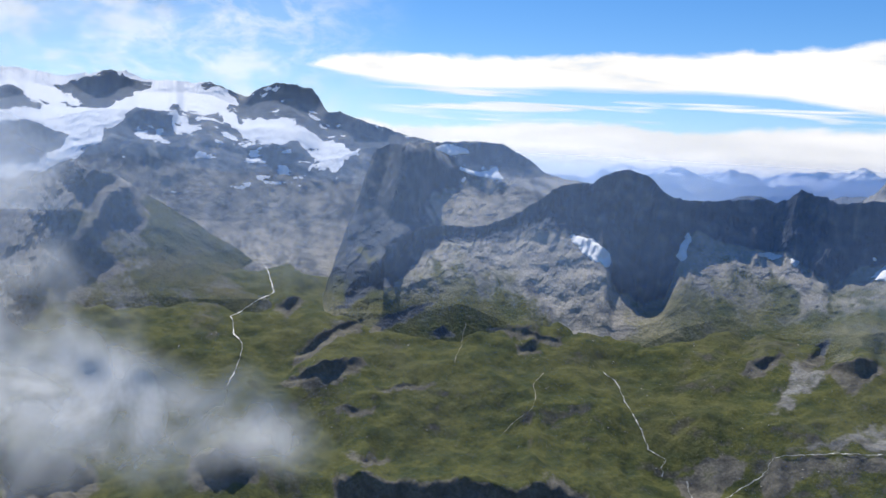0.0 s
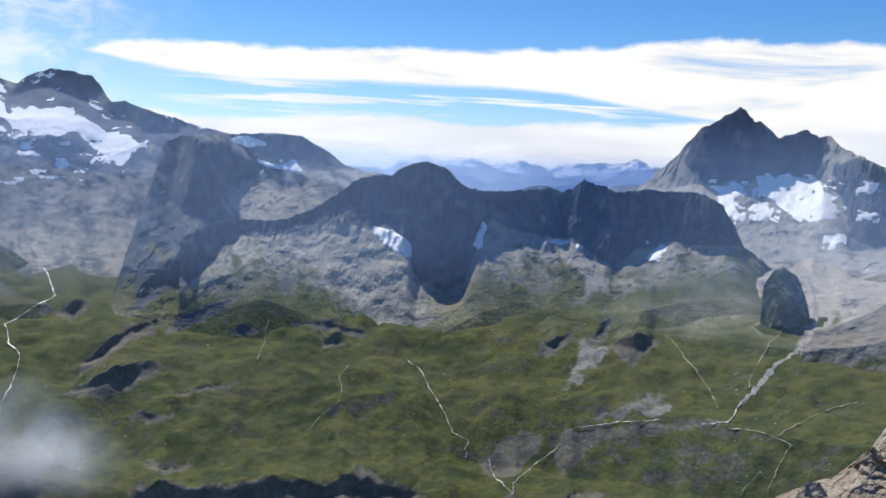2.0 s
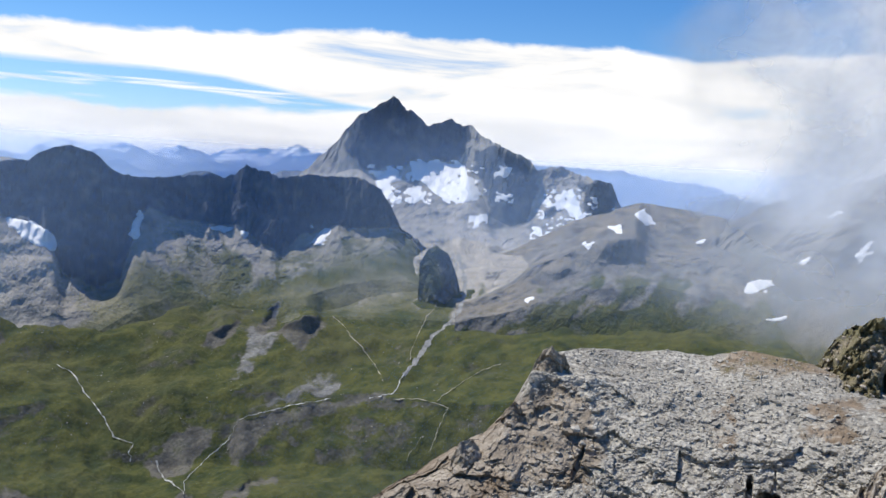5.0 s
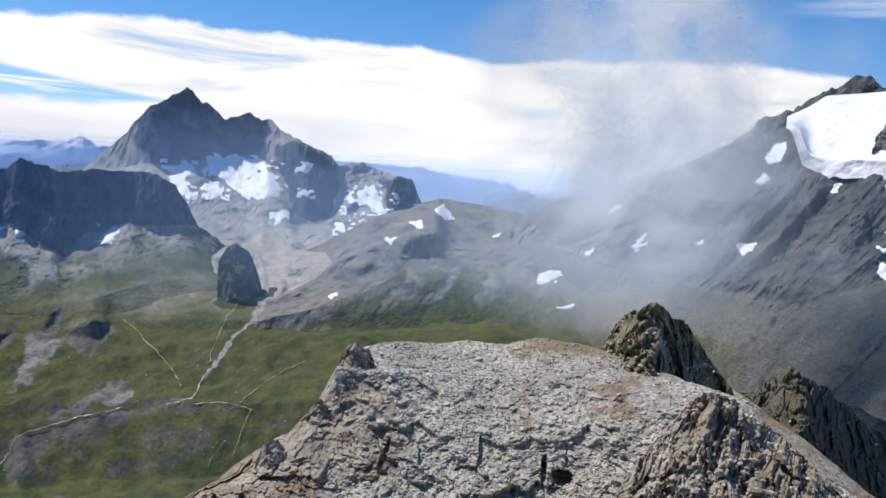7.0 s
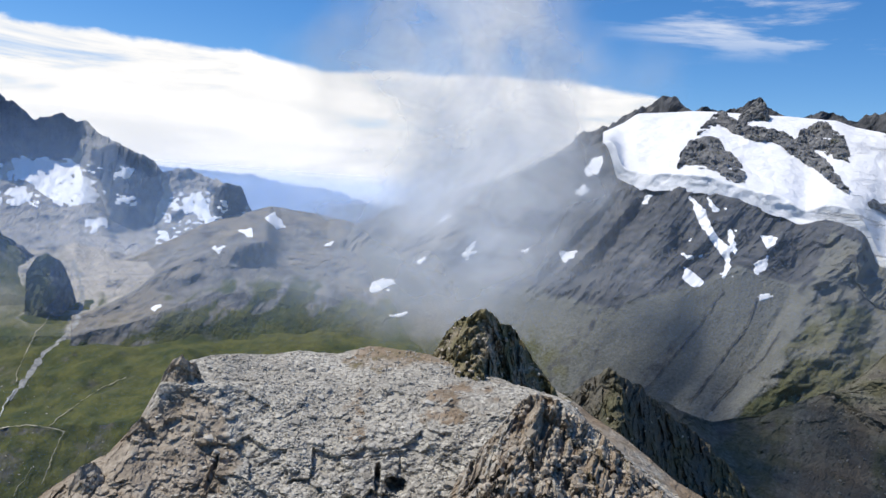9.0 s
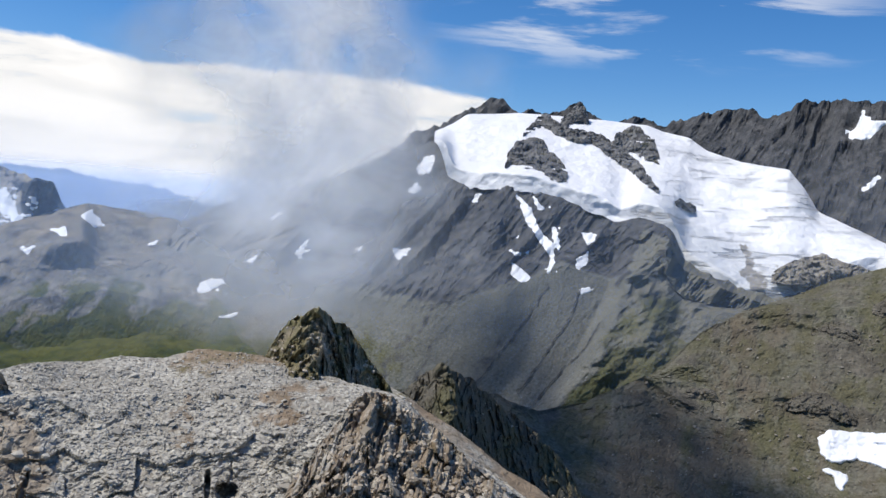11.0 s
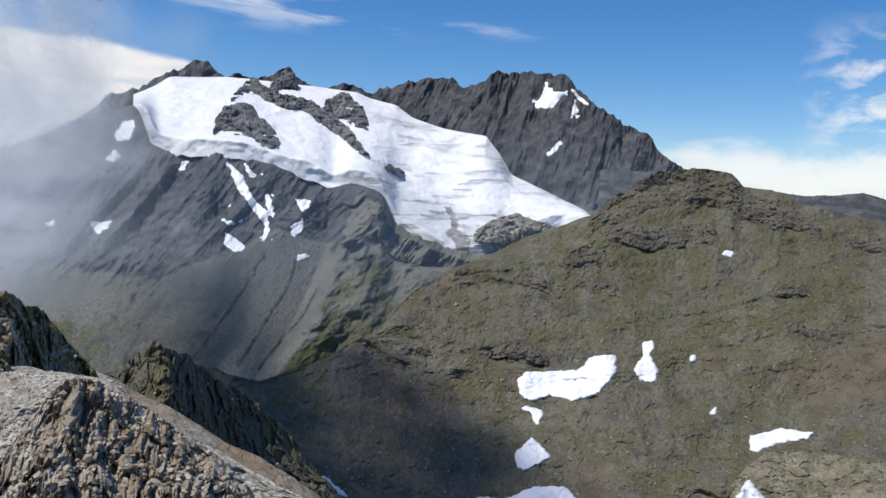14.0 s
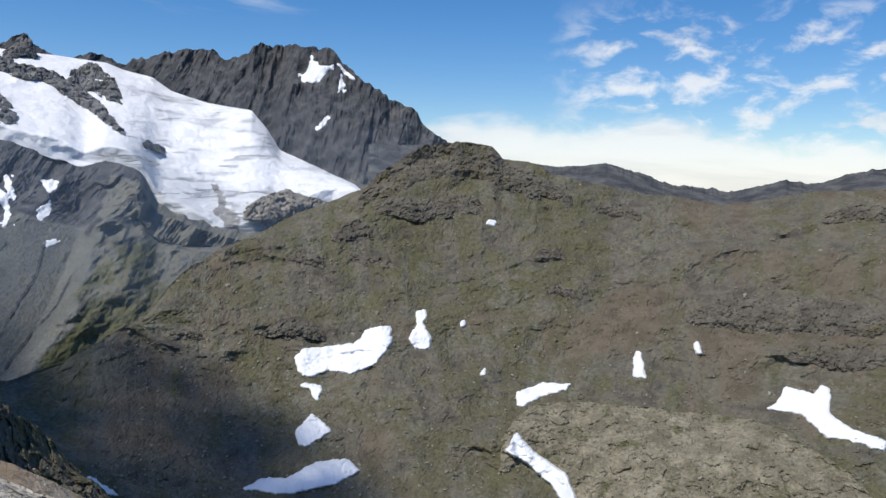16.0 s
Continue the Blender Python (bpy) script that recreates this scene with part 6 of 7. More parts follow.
# ---- snow patches, streams and paths laid on the ground ----
def patch(name, label, outline, on, mat, lift, step=0.06, wob=0.08, category="snow", group="", parent=None, seed=0, ragged=0.45):
    """A patch laid over the ground along the camera's lines of sight, inside an outline of bearing, elevation pairs; it
    thins out to its rim.
    """
    o = np.array(outline, float).reshape(-1, 2)
    lo, hi = o.min(0) - 3 * step, o.max(0) + 3 * step
    ga, ge = np.arange(lo[0], hi[0], step), np.arange(lo[1], hi[1], step)
    A, Eg = np.meshgrid(ga, ge)
    pts = np.stack([A.ravel(), Eg.ravel(), np.full(A.size, seed * 3.1)], -1)
    wa = A + wob * fbm(pts / 0.35, 4, seed, 0.65).reshape(A.shape) * 1.2
    we = Eg + wob * fbm(pts / 0.35 + 40, 4, seed, 0.65).reshape(A.shape)
    inside = np.zeros(A.shape, bool)
    for (x0, y0), (x1, y1) in zip(o, np.roll(o, -1, 0)):
        cross = (y0 > we) != (y1 > we)
        with np.errstate(divide="ignore", invalid="ignore"):
            inside ^= cross & (wa < (x1 - x0) * (we - y0) / (y1 - y0) + x0)
    def blur(v, times):
        for r in range(times):
            pad = np.pad(v, 1)
            v = (pad[:-2, 1:-1] + pad[2:, 1:-1] + pad[1:-1, :-2] + pad[1:-1, 2:] + pad[1:-1, 1:-1]) / 5
        return v
    worn = blur(inside.astype(float), 2) + ragged * fbm(pts / np.array([0.4, 0.22, 1.0]) + 7, 4, seed + 3, 0.7).reshape(A.shape)
    depth = blur((worn > 0.42).astype(float), 2)
    use = depth > 0.12
    ids, verts = -np.ones(A.shape, int), []
    for r, c in zip(*np.nonzero(use)):
        d = reach(A[r, c], Eg[r, c], *on)
        if d is None:
            continue
        ids[r, c] = len(verts)
        verts.append(place(A[r, c], Eg[r, c], d - lift * (2.4 * depth[r, c] - 0.75)))
    f = np.stack([ids[:-1, :-1], ids[:-1, 1:], ids[1:, 1:], ids[1:, :-1]], -1).reshape(-1, 4)
    f = f[(f >= 0).all(1)]
    if len(f) < 2:
        return None
    verts, mark = np.array(verts), np.arange(len(verts))
    while True:
        low = mark.copy()
        np.minimum.at(low, f.ravel(), np.repeat(mark[f].min(1), 4))
        if (low == mark).all():
            break
        mark = low
    owner = mark[f[:, 0]]
    for piece in np.unique(owner):
        sel = f[owner == piece]
        if len(sel) < 14:
            continue
        used, back_to = np.unique(sel, return_inverse=True)
        ob = link_mesh(name, verts[used], back_to.reshape(-1, 4), mat, parent, True)
        tagged(ob, label, "" if parent else category, group)


def ribbon(name, label, pts, width, on, mat, lift, category, seed=0):
    """A stream or path that follows the ground along bearing, elevation pairs; width in degrees, uneven."""
    o = np.array(pts, float).reshape(-1, 2)
    seg = np.append(0, np.cumsum(np.hypot(*np.diff(o, axis=0).T)))
    t = np.arange(0, seg[-1], 0.05)
    c = np.stack([np.interp(t, seg, o[:, 0]), np.interp(t, seg, o[:, 1])], -1)
    w = np.stack([t / 0.35, t * 0 + seed * 1.7, t * 0], -1)
    c[:, 0] += 0.1 * fbm(w, 3, seed)
    c[:, 1] += 0.05 * fbm(w + 30, 3, seed)
    tan = np.gradient(c, axis=0)
    tan /= np.linalg.norm(tan, axis=1)[:, None] + 1e-9
    wid = 0.4 * width * np.clip(0.75 + 0.75 * fbm(w * 1.6 + 60, 2, seed), 0.25, 1.8) * 0.5
    left, right = c + np.stack([-tan[:, 1], tan[:, 0]], -1) * wid[:, None], c - np.stack([-tan[:, 1], tan[:, 0]], -1) * wid[:, None]
    verts, ok = [], []
    for l, m, r in zip(left, c, right):
        ds = [reach(*q, *on) for q in (l, m, r)]
        ok.append(all(x is not None for x in ds) )
        ds = [x if x is not None else 1000 for x in ds]
        verts += [place(*l, ds[0] - lift), place(*m, ds[1] - lift * 1.15), place(*r, ds[2] - lift)]
    f = []
    for i in range(len(c) - 1):
        if ok[i] and ok[i + 1]:
            f += [(3 * i, 3 * i + 1, 3 * i + 4, 3 * i + 3), (3 * i + 1, 3 * i + 2, 3 * i + 5, 3 * i + 4)]
    if f:
        return tagged(link_mesh(name, np.array(verts), f, mat, None, True), label, category)


VALLEY = ("ground", "rock_buttress", "pyramid_peak", "pass_hill", "rocky_spur", "flat_topped_mountain", "snowy_mountain")
STREAM = "white mountain stream running down over stones"
ribbon("stream", STREAM, (-12.2, -7.2, -11.5, -8.9, -13.2, -9.9, -14.3, -10.7, -14.2, -11.8, -13.5, -12.5, -13.8, -14.0, -14.5, -15.3), 0.16, VALLEY, WATER, 4, "stream", 1)
ribbon("stream", STREAM, (11.7, -12.9, 12.6, -13.4, 13.4, -14.7, 14.7, -16.5, 15.2, -17.6, 16.4, -18.1, 16.2, -18.6, 16.3, -19.2), 0.15, VALLEY, WATER, 4, "stream", 2)
ribbon("waterfall", "white forked waterfall in a dark gorge", (17.9, -19.2, 18.1, -19.9, 18.8, -20.6, 19.7, -21.2), 0.22, VALLEY, WATER, 4, "waterfall", 3)
ribbon("stream", STREAM, (19.7, -21.4, 19.8, -20.6, 20.6, -19.8, 21.5, -19.0, 22.6, -18.1, 23.2, -16.8, 24.2, -16.5, 26.5, -15.9, 29.6, -15.4), 0.14, VALLEY, WATER, 4, "stream", 4)
ribbon("stream", STREAM, (32.2, -15.3, 33.9, -14.9, 34.4, -13.9, 35.0, -13.0), 0.2, VALLEY, WATER, 4, "stream", 5)
ribbon("stream_bed", "broad pale stony stream bed", (34.6, -13.6, 35.5, -12.5, 36.5, -10.9, 37.5, -10.0, 38.2, -9.0, 38.6, -7.8, 38.4, -6.2, 37.9, -5.0), 0.8, VALLEY, GRAVEL, 1.5, "gravel", 6)
FOOTPATH = "thin trodden footpath across the meadow"
ribbon("footpath", FOOTPATH, (37.9, -15.7, 37.4, -16.8, 37.0, -17.8, 36.7, -18.8), 0.15, VALLEY, TRACK, 4, "path", 7)
ribbon("footpath", FOOTPATH, (33.9, -15.3, 35.7, -15.2, 36.9, -15.4, 37.9, -15.7), 0.12, VALLEY, TRACK, 4, "path", 8)
ribbon("footpath", FOOTPATH, (37.0, -15.3, 38.3, -14.2, 40.1, -13.0, 41.5, -12.4), 0.1, VALLEY, TRACK, 4, "path", 9)
ribbon("footpath", FOOTPATH, (35.0, -19.4, 36.1, -17.7), 0.1, VALLEY, TRACK, 4, "path", 10)
ribbon("footpath", FOOTPATH, (5.1, -17.6, 6.0, -16.7, 7.0, -15.8, 7.3, -15.1, 6.9, -14.2, 7.6, -13.4), 0.1, VALLEY, TRACK, 4, "path", 11)
ribbon("rill", "thin stony rill in the grass", (1.3, -13.2, 1.8, -11.6, 1.9, -10.4), 0.12, VALLEY, TRACK, 4, "stream", 12)
ribbon("rill", "thin stony rill in the grass", (29.5, -9.8, 31.0, -11.3, 32.6, -13.0, 33.2, -14.2), 0.14, VALLEY, TRACK, 4, "stream", 13)
ribbon("rill", "thin stony rill in the grass", (37.2, -7.9, 36.2, -9.3, 35.3, -11.0, 34.9, -12.6), 0.12, VALLEY, TRACK, 4, "stream", 14)
OLD_SNOW = "bright white old snow"
ON_RIDGE = ("near_ridge", "ledge_outcrop")
for k, o in enumerate([(99.2, -12.3, 99.8, -11.7, 101.8, -11.6, 103.4, -11.3, 104.3, -10.3, 105.7, -10.2, 105.9, -11.2, 104.8, -12.8, 103.1, -13.5, 101.5, -13.2, 100.1, -13.7, 99.4, -13.3),
        (107.5, -9.1, 108.2, -9.0, 108.3, -9.5, 108, -9.9, 108.7, -11, 108.5, -11.7, 107.5, -11.7, 107.1, -11, 107.6, -10.1),
        (99.5, -14.2, 99.9, -14, 101, -14.3, 100.8, -15.2, 100.4, -15.1, 100.2, -14.5),
        (99.2, -17.2, 100.4, -16.1, 101.8, -17.3, 100.1, -18.2, 99.5, -18.2),
        (95.6, -20.8, 97, -20.2, 98.6, -20.3, 100.6, -19.3, 102.8, -19.1, 103.8, -19.9, 101.8, -20.8, 98.6, -21.3)] + \
        [(85.3, -19.4, 85.8, -19.2, 87.6, -20.5, 86.7, -20.4, 85.3, -19.9),
        (112.3, -2.9, 112.5, -2.6, 113, -2.7, 112.9, -3.1),
        (122.7, -12.9, 122.8, -11.2, 123.2, -11.2, 123.6, -12.9),
        (114.8, -15.3, 114.8, -14.4, 116.6, -13.7, 118.5, -13.7, 118.2, -14.1, 116.5, -14.6, 115.2, -15.4),
        (114.1, -18.4, 114.9, -17.1, 116.1, -18.3, 118.4, -19.6, 119.3, -21.1, 118.5, -21.6, 117.4, -20.4, 115.6, -19.1),
        (131.3, -14.1, 132, -13.7, 132.5, -12.6, 134.2, -12.8, 134.6, -12.3, 135.1, -12.4, 135.2, -14, 136.2, -14.6, 138.4, -15.1, 138.4, -15.7, 136.3, -15.3, 135, -15.4, 133.6, -14.2)] + \
        [(126.6, -10.4, 126.9, -10.2, 127.2, -11, 126.8, -11.1),
        (110.7, -9.8, 111, -9.6, 111, -10.1, 110.7, -10.1),
        (112.1, -13.4, 112.5, -12.8, 112.5, -13.4)]):
    patch("snow_patch", OLD_SNOW + " on the stony slope", o, ON_RIDGE, SNOW, 1.8 if k == 9 else 0.9, 0.05, 0.05, group="snow patches", seed=k, ragged=0.25)
for k, o in enumerate([(70.2, -2.6, 70.8, -2.7, 71.4, -2.5, 71.2, -3, 70.7, -3.3, 70.3, -3),
        (57.1, -6.2, 57.5, -5.6, 58.8, -5.3, 59.1, -5.6, 58.2, -6, 57.5, -6.4),
        (58.8, -7.9, 59.6, -7.6, 60.3, -7.6, 59.2, -7.95),
        (78.6, 1.8, 79.4, 1.1, 79.9, 0.2, 80.6, -0.9, 81.3, -1.4, 81.6, -2.8, 81.1, -3.7, 81.2, -2.4, 80.5, -1.6, 80.0, -0.9, 79.4, -0.2, 79.0, 0.8),
        (81.2, -0.2, 81.6, -0.8, 81.8, -1.9, 81.4, -1.7),
        (83.1, -0.5, 84.2, -0.7, 84.0, -1.1, 83.7, -1.4),
        (82.9, -2.5, 83.7, -1.9, 83.8, -2.7, 83.2, -3.2)] + \
        [(78.4, -2.2, 79.2, -2.4, 80.0, -1.8, 79.5, -2.3, 78.8, -2.6),
        (78.6, -2.9, 79.2, -3.4, 79.9, -4.0, 79.4, -4.3, 78.5, -3.8),
        (83.3, -4.6, 84.0, -4.2, 84.2, -4.4, 83.6, -4.8),
        (75.4, 1.1, 75.7, 1.6, 76.2, 1.7, 75.8, 1.1),
        (79.7, 1.7, 80.5, 0.9, 80.2, 0.8),
        (63.5, -3.3, 64.2, -2.4, 64.5, -2.3, 64.0, -3.1, 64.8, -2.9, 63.8, -3.6),
        (67.6, -2.8, 68.2, -2.5, 68.0, -2.9),
        (60.4, -4.0, 61.0, -3.6, 61.1, -3.7, 60.6, -4.2),
        (61.8, -1.0, 62.3, -0.6, 62.6, -0.6, 62.1, -1.1)] + \
        [(71.6, 3.2, 72.1, 4.0, 72.7, 4.1, 72.6, 2.9, 71.8, 2.7),
        (71.1, 1.4, 71.4, 2.2, 72.0, 1.8, 71.7, 1.3)]):
    patch("snow_patch", OLD_SNOW + " in a gully of the dark slope", o, ("glacier_mountain", "pass_hill", "ground"), SNOW, 1.6, 0.04, 0.09, group="snow patches", seed=20 + k, ragged=0.36)
for k, o in enumerate([(99.3, 6.4, 99.9, 7.6, 100, 8.2, 100.3, 7.6, 101.4, 7.5, 100.5, 6.4), (101.8, 5.7, 102.1, 7.1, 102.3, 6.2), (100.3, 3.2, 101.2, 4.3, 101, 3.6), (101.4, 8.0, 102.4, 7.3, 103.6, 6.3, 102.4, 7.0)]):
    patch("snow_streak", "snow streak below the summit", o, ("glacier_mountain",), SNOW, 3, 0.05, 0.06, parent=ice_mountain, seed=40 + k)
for k, o in enumerate([(34.2, 1.0, 36.3, 1.3, 38.0, 1.1, 38.9, -0.3, 39.6, -0.9, 38.1, -1.6, 36.4, -1.1, 35.3, -0.3, 34.5, 0.2),
        (31.5, 0.3, 33.3, 0.7, 33.7, -0.2, 32.3, -0.6),
        (31.9, -0.3, 33.1, -0.7, 33.7, -1.8, 33.2, -2.0, 32.3, -1.2),
        (33.9, -0.7, 35.1, -0.7, 35.8, -1.6, 34.5, -1.6),
        (43.3, -0.9, 44.2, -1.3, 44.9, -0.2, 45.6, -0.3, 46.3, -1.6, 47.5, -3.2, 46.8, -3.0, 45.9, -2.1, 45.2, -1.3, 43.9, -1.7),
        (40.1, 0.9, 41.3, 1.1, 41.2, 0.6, 40.6, 0.4),
        (40.4, -1.0, 41.5, -0.6, 41.4, -0.9, 40.8, -1.2)] + \
        [(43.0, -3.1, 43.5, -2.9, 43.6, -3.3, 43.1, -3.6),
        (44.4, -4.0, 45.5, -3.9, 45.3, -4.2, 44.5, -4.3),
        (31.8, -2.4, 32.3, -2.2, 32.5, -2.9, 32.0, -2.8),
        (44.9, -3.5, 45.7, -3.2, 45.7, -3.5, 45.1, -3.7),
        (43.2, -3.6, 44.2, -3.3, 43.9, -3.6),
        (48.1, -1.3, 48.7, -1.5, 49.4, -2.4, 49.7, -2.9, 49.2, -2.6, 48.6, -1.8),
        (38.7, -2.3, 39.8, -2.3, 39.5, -2.9, 39.1, -3.1)]):
    patch("snowfield", "snowfield lying in the rock basin", o, ("pyramid_peak",), SNOW, 1.6, 0.05, 0.2, parent=peak, seed=50 + k, ragged=0.75)
for k, o in enumerate([(0.7, 0.4, 2.2, 0.1, 3.4, 0.4, 3.8, -0.3, 2.7, -0.2, 1.1, 0.1), (-1, 1.6, -0.2, 1.9, 1.6, 1.5, 0.2, 1.2), (0.8, -0.5, 1.3, -0.3, 1.2, -0.7)]):
    patch("snowfield", "thin snow streak on the shaded summit", o, ("flat_topped_mountain",), SNOW, 3, 0.06, 0.08, parent=flat_mountain, seed=70 + k)
for k, o in enumerate([(8.7, -3.7, 10.3, -4.0, 11.5, -4.8, 11.7, -5.8, 10.4, -5.4, 9.4, -4.7), (15.9, -4.6, 16.5, -3.0, 16.7, -3.3, 16.4, -4.9), (21.0, -4.0, 22.6, -3.9, 21.9, -4.4), (27.8, -4.6, 28.9, -3.6, 29.0, -4.1, 28.3, -4.8),
                       (23.0, -4.2, 23.6, -4.2, 23.3, -4.7)]):
    patch("snow_patch", OLD_SNOW + " at the foot of the cliffs", o, ("rock_buttress",), SNOW, 3, 0.05, 0.08, group="snow patches", seed=80 + k)
for k, o in enumerate([(49.8, -1.6, 50.4, -1.2, 51.2, -2.2, 50.6, -2.3), (48.2, -2.6, 48.9, -2.4, 49.0, -2.9), (53.6, -3.2, 54.6, -2.9, 54.4, -3.3), (46.5, -3.9, 47.4, -3.7, 47.0, -4.2), (42.8, -8.0, 43.4, -7.7, 43.1, -8.2)]):
    patch("snow_patch", OLD_SNOW + " among the bare hills", o, ("pass_hill", "pyramid_peak"), SNOW, 3, 0.05, 0.1, group="snow patches", seed=90 + k)
DARK_STRIP = simple("wet_gully_stone", (0.045, 0.045, 0.045), (0.09, 0.09, 0.09), 0.1, 0.9)
# Gullies are dark strips laid on top of the scree.
for k, o in enumerate([(81.2, -4.2, 80.0, -6.6, 78.4, -8.9, 76.6, -11.6), (83.4, -4.4, 82.8, -6.5, 81.4, -9.0, 79.6, -12.0), (84.9, -6.6, 84.2, -8.2, 82.6, -10.0, 81.0, -12.2)]):
    ribbon("gully", "dark gully strip laid on the grey scree", o, 0.26, ("glacier_mountain",), DARK_STRIP, 4, "gully", 30 + k)


# ---- loose stones ----
def stone_meshes(n, mat, seed, flat=0.55):
    r = random.Random(seed)
    out = []
    for k in range(n):
        bm = bmesh.new()
        for i in range(14):
            v = Vector((r.gauss(0, 1), r.gauss(0, 1), r.gauss(0, 1))).normalized()
            bm.verts.new((v.x * r.uniform(0.7, 1.0), v.y * r.uniform(0.5, 0.8), v.z * flat * r.uniform(0.7, 1.0)))
        bmesh.ops.convex_hull(bm, input=bm.verts)
        for v in [v for v in bm.verts if not v.link_faces]:
            bm.verts.remove(v)
        me = bpy.data.meshes.new("stone")
        bm.to_mesh(me)
        bm.free()
        me.materials.append(mat)
        out.append(me)
    return out


def scatter_spots(count, az, el, on, sizes, seed, keep=None):
    r = np.random.RandomState(seed)
    out = []
    for i in range(count):
        a, e = r.uniform(*az), r.uniform(*el)
        d = reach(a, e, *on)
        if d is None or (keep and not keep(a, e, r)):
            continue
        s = sizes[0] * (sizes[1] / sizes[0]) ** (r.rand() ** 2.2)
        out.append((place(a, e, d), s, r.uniform(0, 6.28), r.uniform(-0.5, 0.5), r.uniform(-0.5, 0.5)))
    return out


def joined_stones(name, label, spots, meshes, mat, category="stones"):
    vs, fs, base = [], [], 0
    shapes = []
    for me in meshes:
        co = np.array([v.co for v in me.vertices])
        tri = [[p.vertices[0], p.vertices[i], p.vertices[i + 1]] for p in me.polygons for i in range(1, len(p.vertices) - 1)]
        shapes.append((co, np.array(tri)))
    for i, (p, s, rz, rx, ry) in enumerate(spots):
        co, tri = shapes[i % len(shapes)]
        rot = np.array(Euler((rx, ry, rz)).to_matrix())
        vs.append(co @ rot.T * s * 0.5 + p + np.array([0, 0, 0.12 * s]))
        fs.append(tri + base)
        base += len(co)
    return tagged(link_mesh(name, np.concatenate(vs), np.concatenate(fs), mat, None, False), label, category, kind="stuff")


def stone_material(name, c1, c2, c3, scale):
    m = simple(name, c1, c2, scale, 0.9, 0.5, 0.03)
    nt = m.node_tree
    bsdf = nt.nodes["Principled BSDF"]
    old = bsdf.inputs["Base Color"].links[0].from_socket
    info, geo = node(nt, "ShaderNodeObjectInfo"), node(nt, "ShaderNodeNewGeometry")
    either = math_node(nt, "FRACT", math_node(nt, "ADD", info.outputs["Random"], geo.outputs["Random Per Island"]))
    nt.links.new(mix_colour(nt, math_node(nt, "MULTIPLY", either, 0.75), old, c3), bsdf.inputs["Base Color"])
    return m


PALE_STONE = stone_material("pale_stone", (0.56, 0.53, 0.465), (0.41, 0.382, 0.325), (0.22, 0.195, 0.155), 6.0)
BROWN_STONE = stone_material("brown_stone", (0.34, 0.31, 0.25), (0.22, 0.195, 0.15), (0.13, 0.11, 0.08), 2.0)
pale_shapes = stone_meshes(10, PALE_STONE, 3, 0.34)
TAN_STONE = stone_material("tan_stone", (0.55, 0.48, 0.39), (0.4, 0.34, 0.26), (0.26, 0.21, 0.15), 5.0)
tan_shapes = stone_meshes(6, TAN_STONE, 5, 0.7)
brown_shapes = stone_meshes(6, BROWN_STONE, 4, 0.7)
for i, (p, s, rz, rx, ry) in enumerate(scatter_spots(330, (45, 72), (-20.5, -10.8), ("summit_outcrop",), (0.45, 1.1), 11)[:290]):
    ob = new("stone", pale_shapes[i % len(pale_shapes)])
    ob.parent = outcrop
    ob.matrix_basis = Matrix.LocRotScale(Vector(p) + Vector((0, 0, 0.05 * s)), Euler((rx, ry, rz)), (s * 0.5,) * 3)
for owner, zone in ((rib, (63, 80)), (knoll, (60.5, 71)), (far_knoll, (71, 84))):
    for i, (p, s, rz, rx, ry) in enumerate(scatter_spots(70, zone, (-20, -8), (owner.name,), (0.35, 0.9), 17)):
        ob = new("stone", tan_shapes[i % len(tan_shapes)])
        ob.parent = owner
        ob.matrix_basis = Matrix.LocRotScale(Vector(p) + Vector((0, 0, 0.05 * s)), Euler((rx, ry, rz)), (s * 0.5,) * 3)
for i, (p, s, rz, rx, ry) in enumerate(scatter_spots(260, (88, 138), (-20.5, 1.5), ("near_ridge", "ledge_outcrop"), (1.4, 4.2), 16)):
    ob = new("boulder", brown_shapes[i % len(brown_shapes)])
    ob.parent = ridge
    ob.matrix_basis = Matrix.LocRotScale(Vector(p) + Vector((0, 0, 0.05 * s)), Euler((rx, ry, rz)), (s * 0.5,) * 3)
joined_stones("loose_slabs", "pale grey broken slabs strewn over the outcrop", scatter_spots(15000, (43.5, 80), (-21, -10.2), ("summit_outcrop",), (0.1, 0.4), 12,
              lambda a, e, r: r.rand() > 0.85 * float(region(np.array([a]), np.array([e]), BROWN_PATCH, soft=0.5)[0]) + 0.8 * float(region(np.array([a]), np.array([e]), BROWN_CLIFF, soft=0.7)[0])), pale_shapes, PALE_STONE)
joined_stones("rubble", "brown rubble on the jagged rib and knoll", scatter_spots(2500, (60, 82), (-21, -7.5), ("rock_rib", "rock_knoll"), (0.15, 0.6), 13), tan_shapes, TAN_STONE)
joined_stones("slope_stones", "loose grey-brown stones on the near slope", scatter_spots(9000, (86, 140), (-21.5, 2.5), ("near_ridge", "ledge_outcrop", "crest_crag"), (0.4, 2.0), 14), brown_shapes, BROWN_STONE)
joined_stones("meadow_boulders", "pale boulders scattered over the meadow", scatter_spots(2500, (-26, 42), (-19, -9), ("ground", "rock_buttress"), (1.5, 7), 15,
              lambda a, e, r: r.rand() < 0.35 + 0.6 * math.sin(a * 0.9) * math.cos(e * 1.3)), pale_shapes, PALE_STONE)


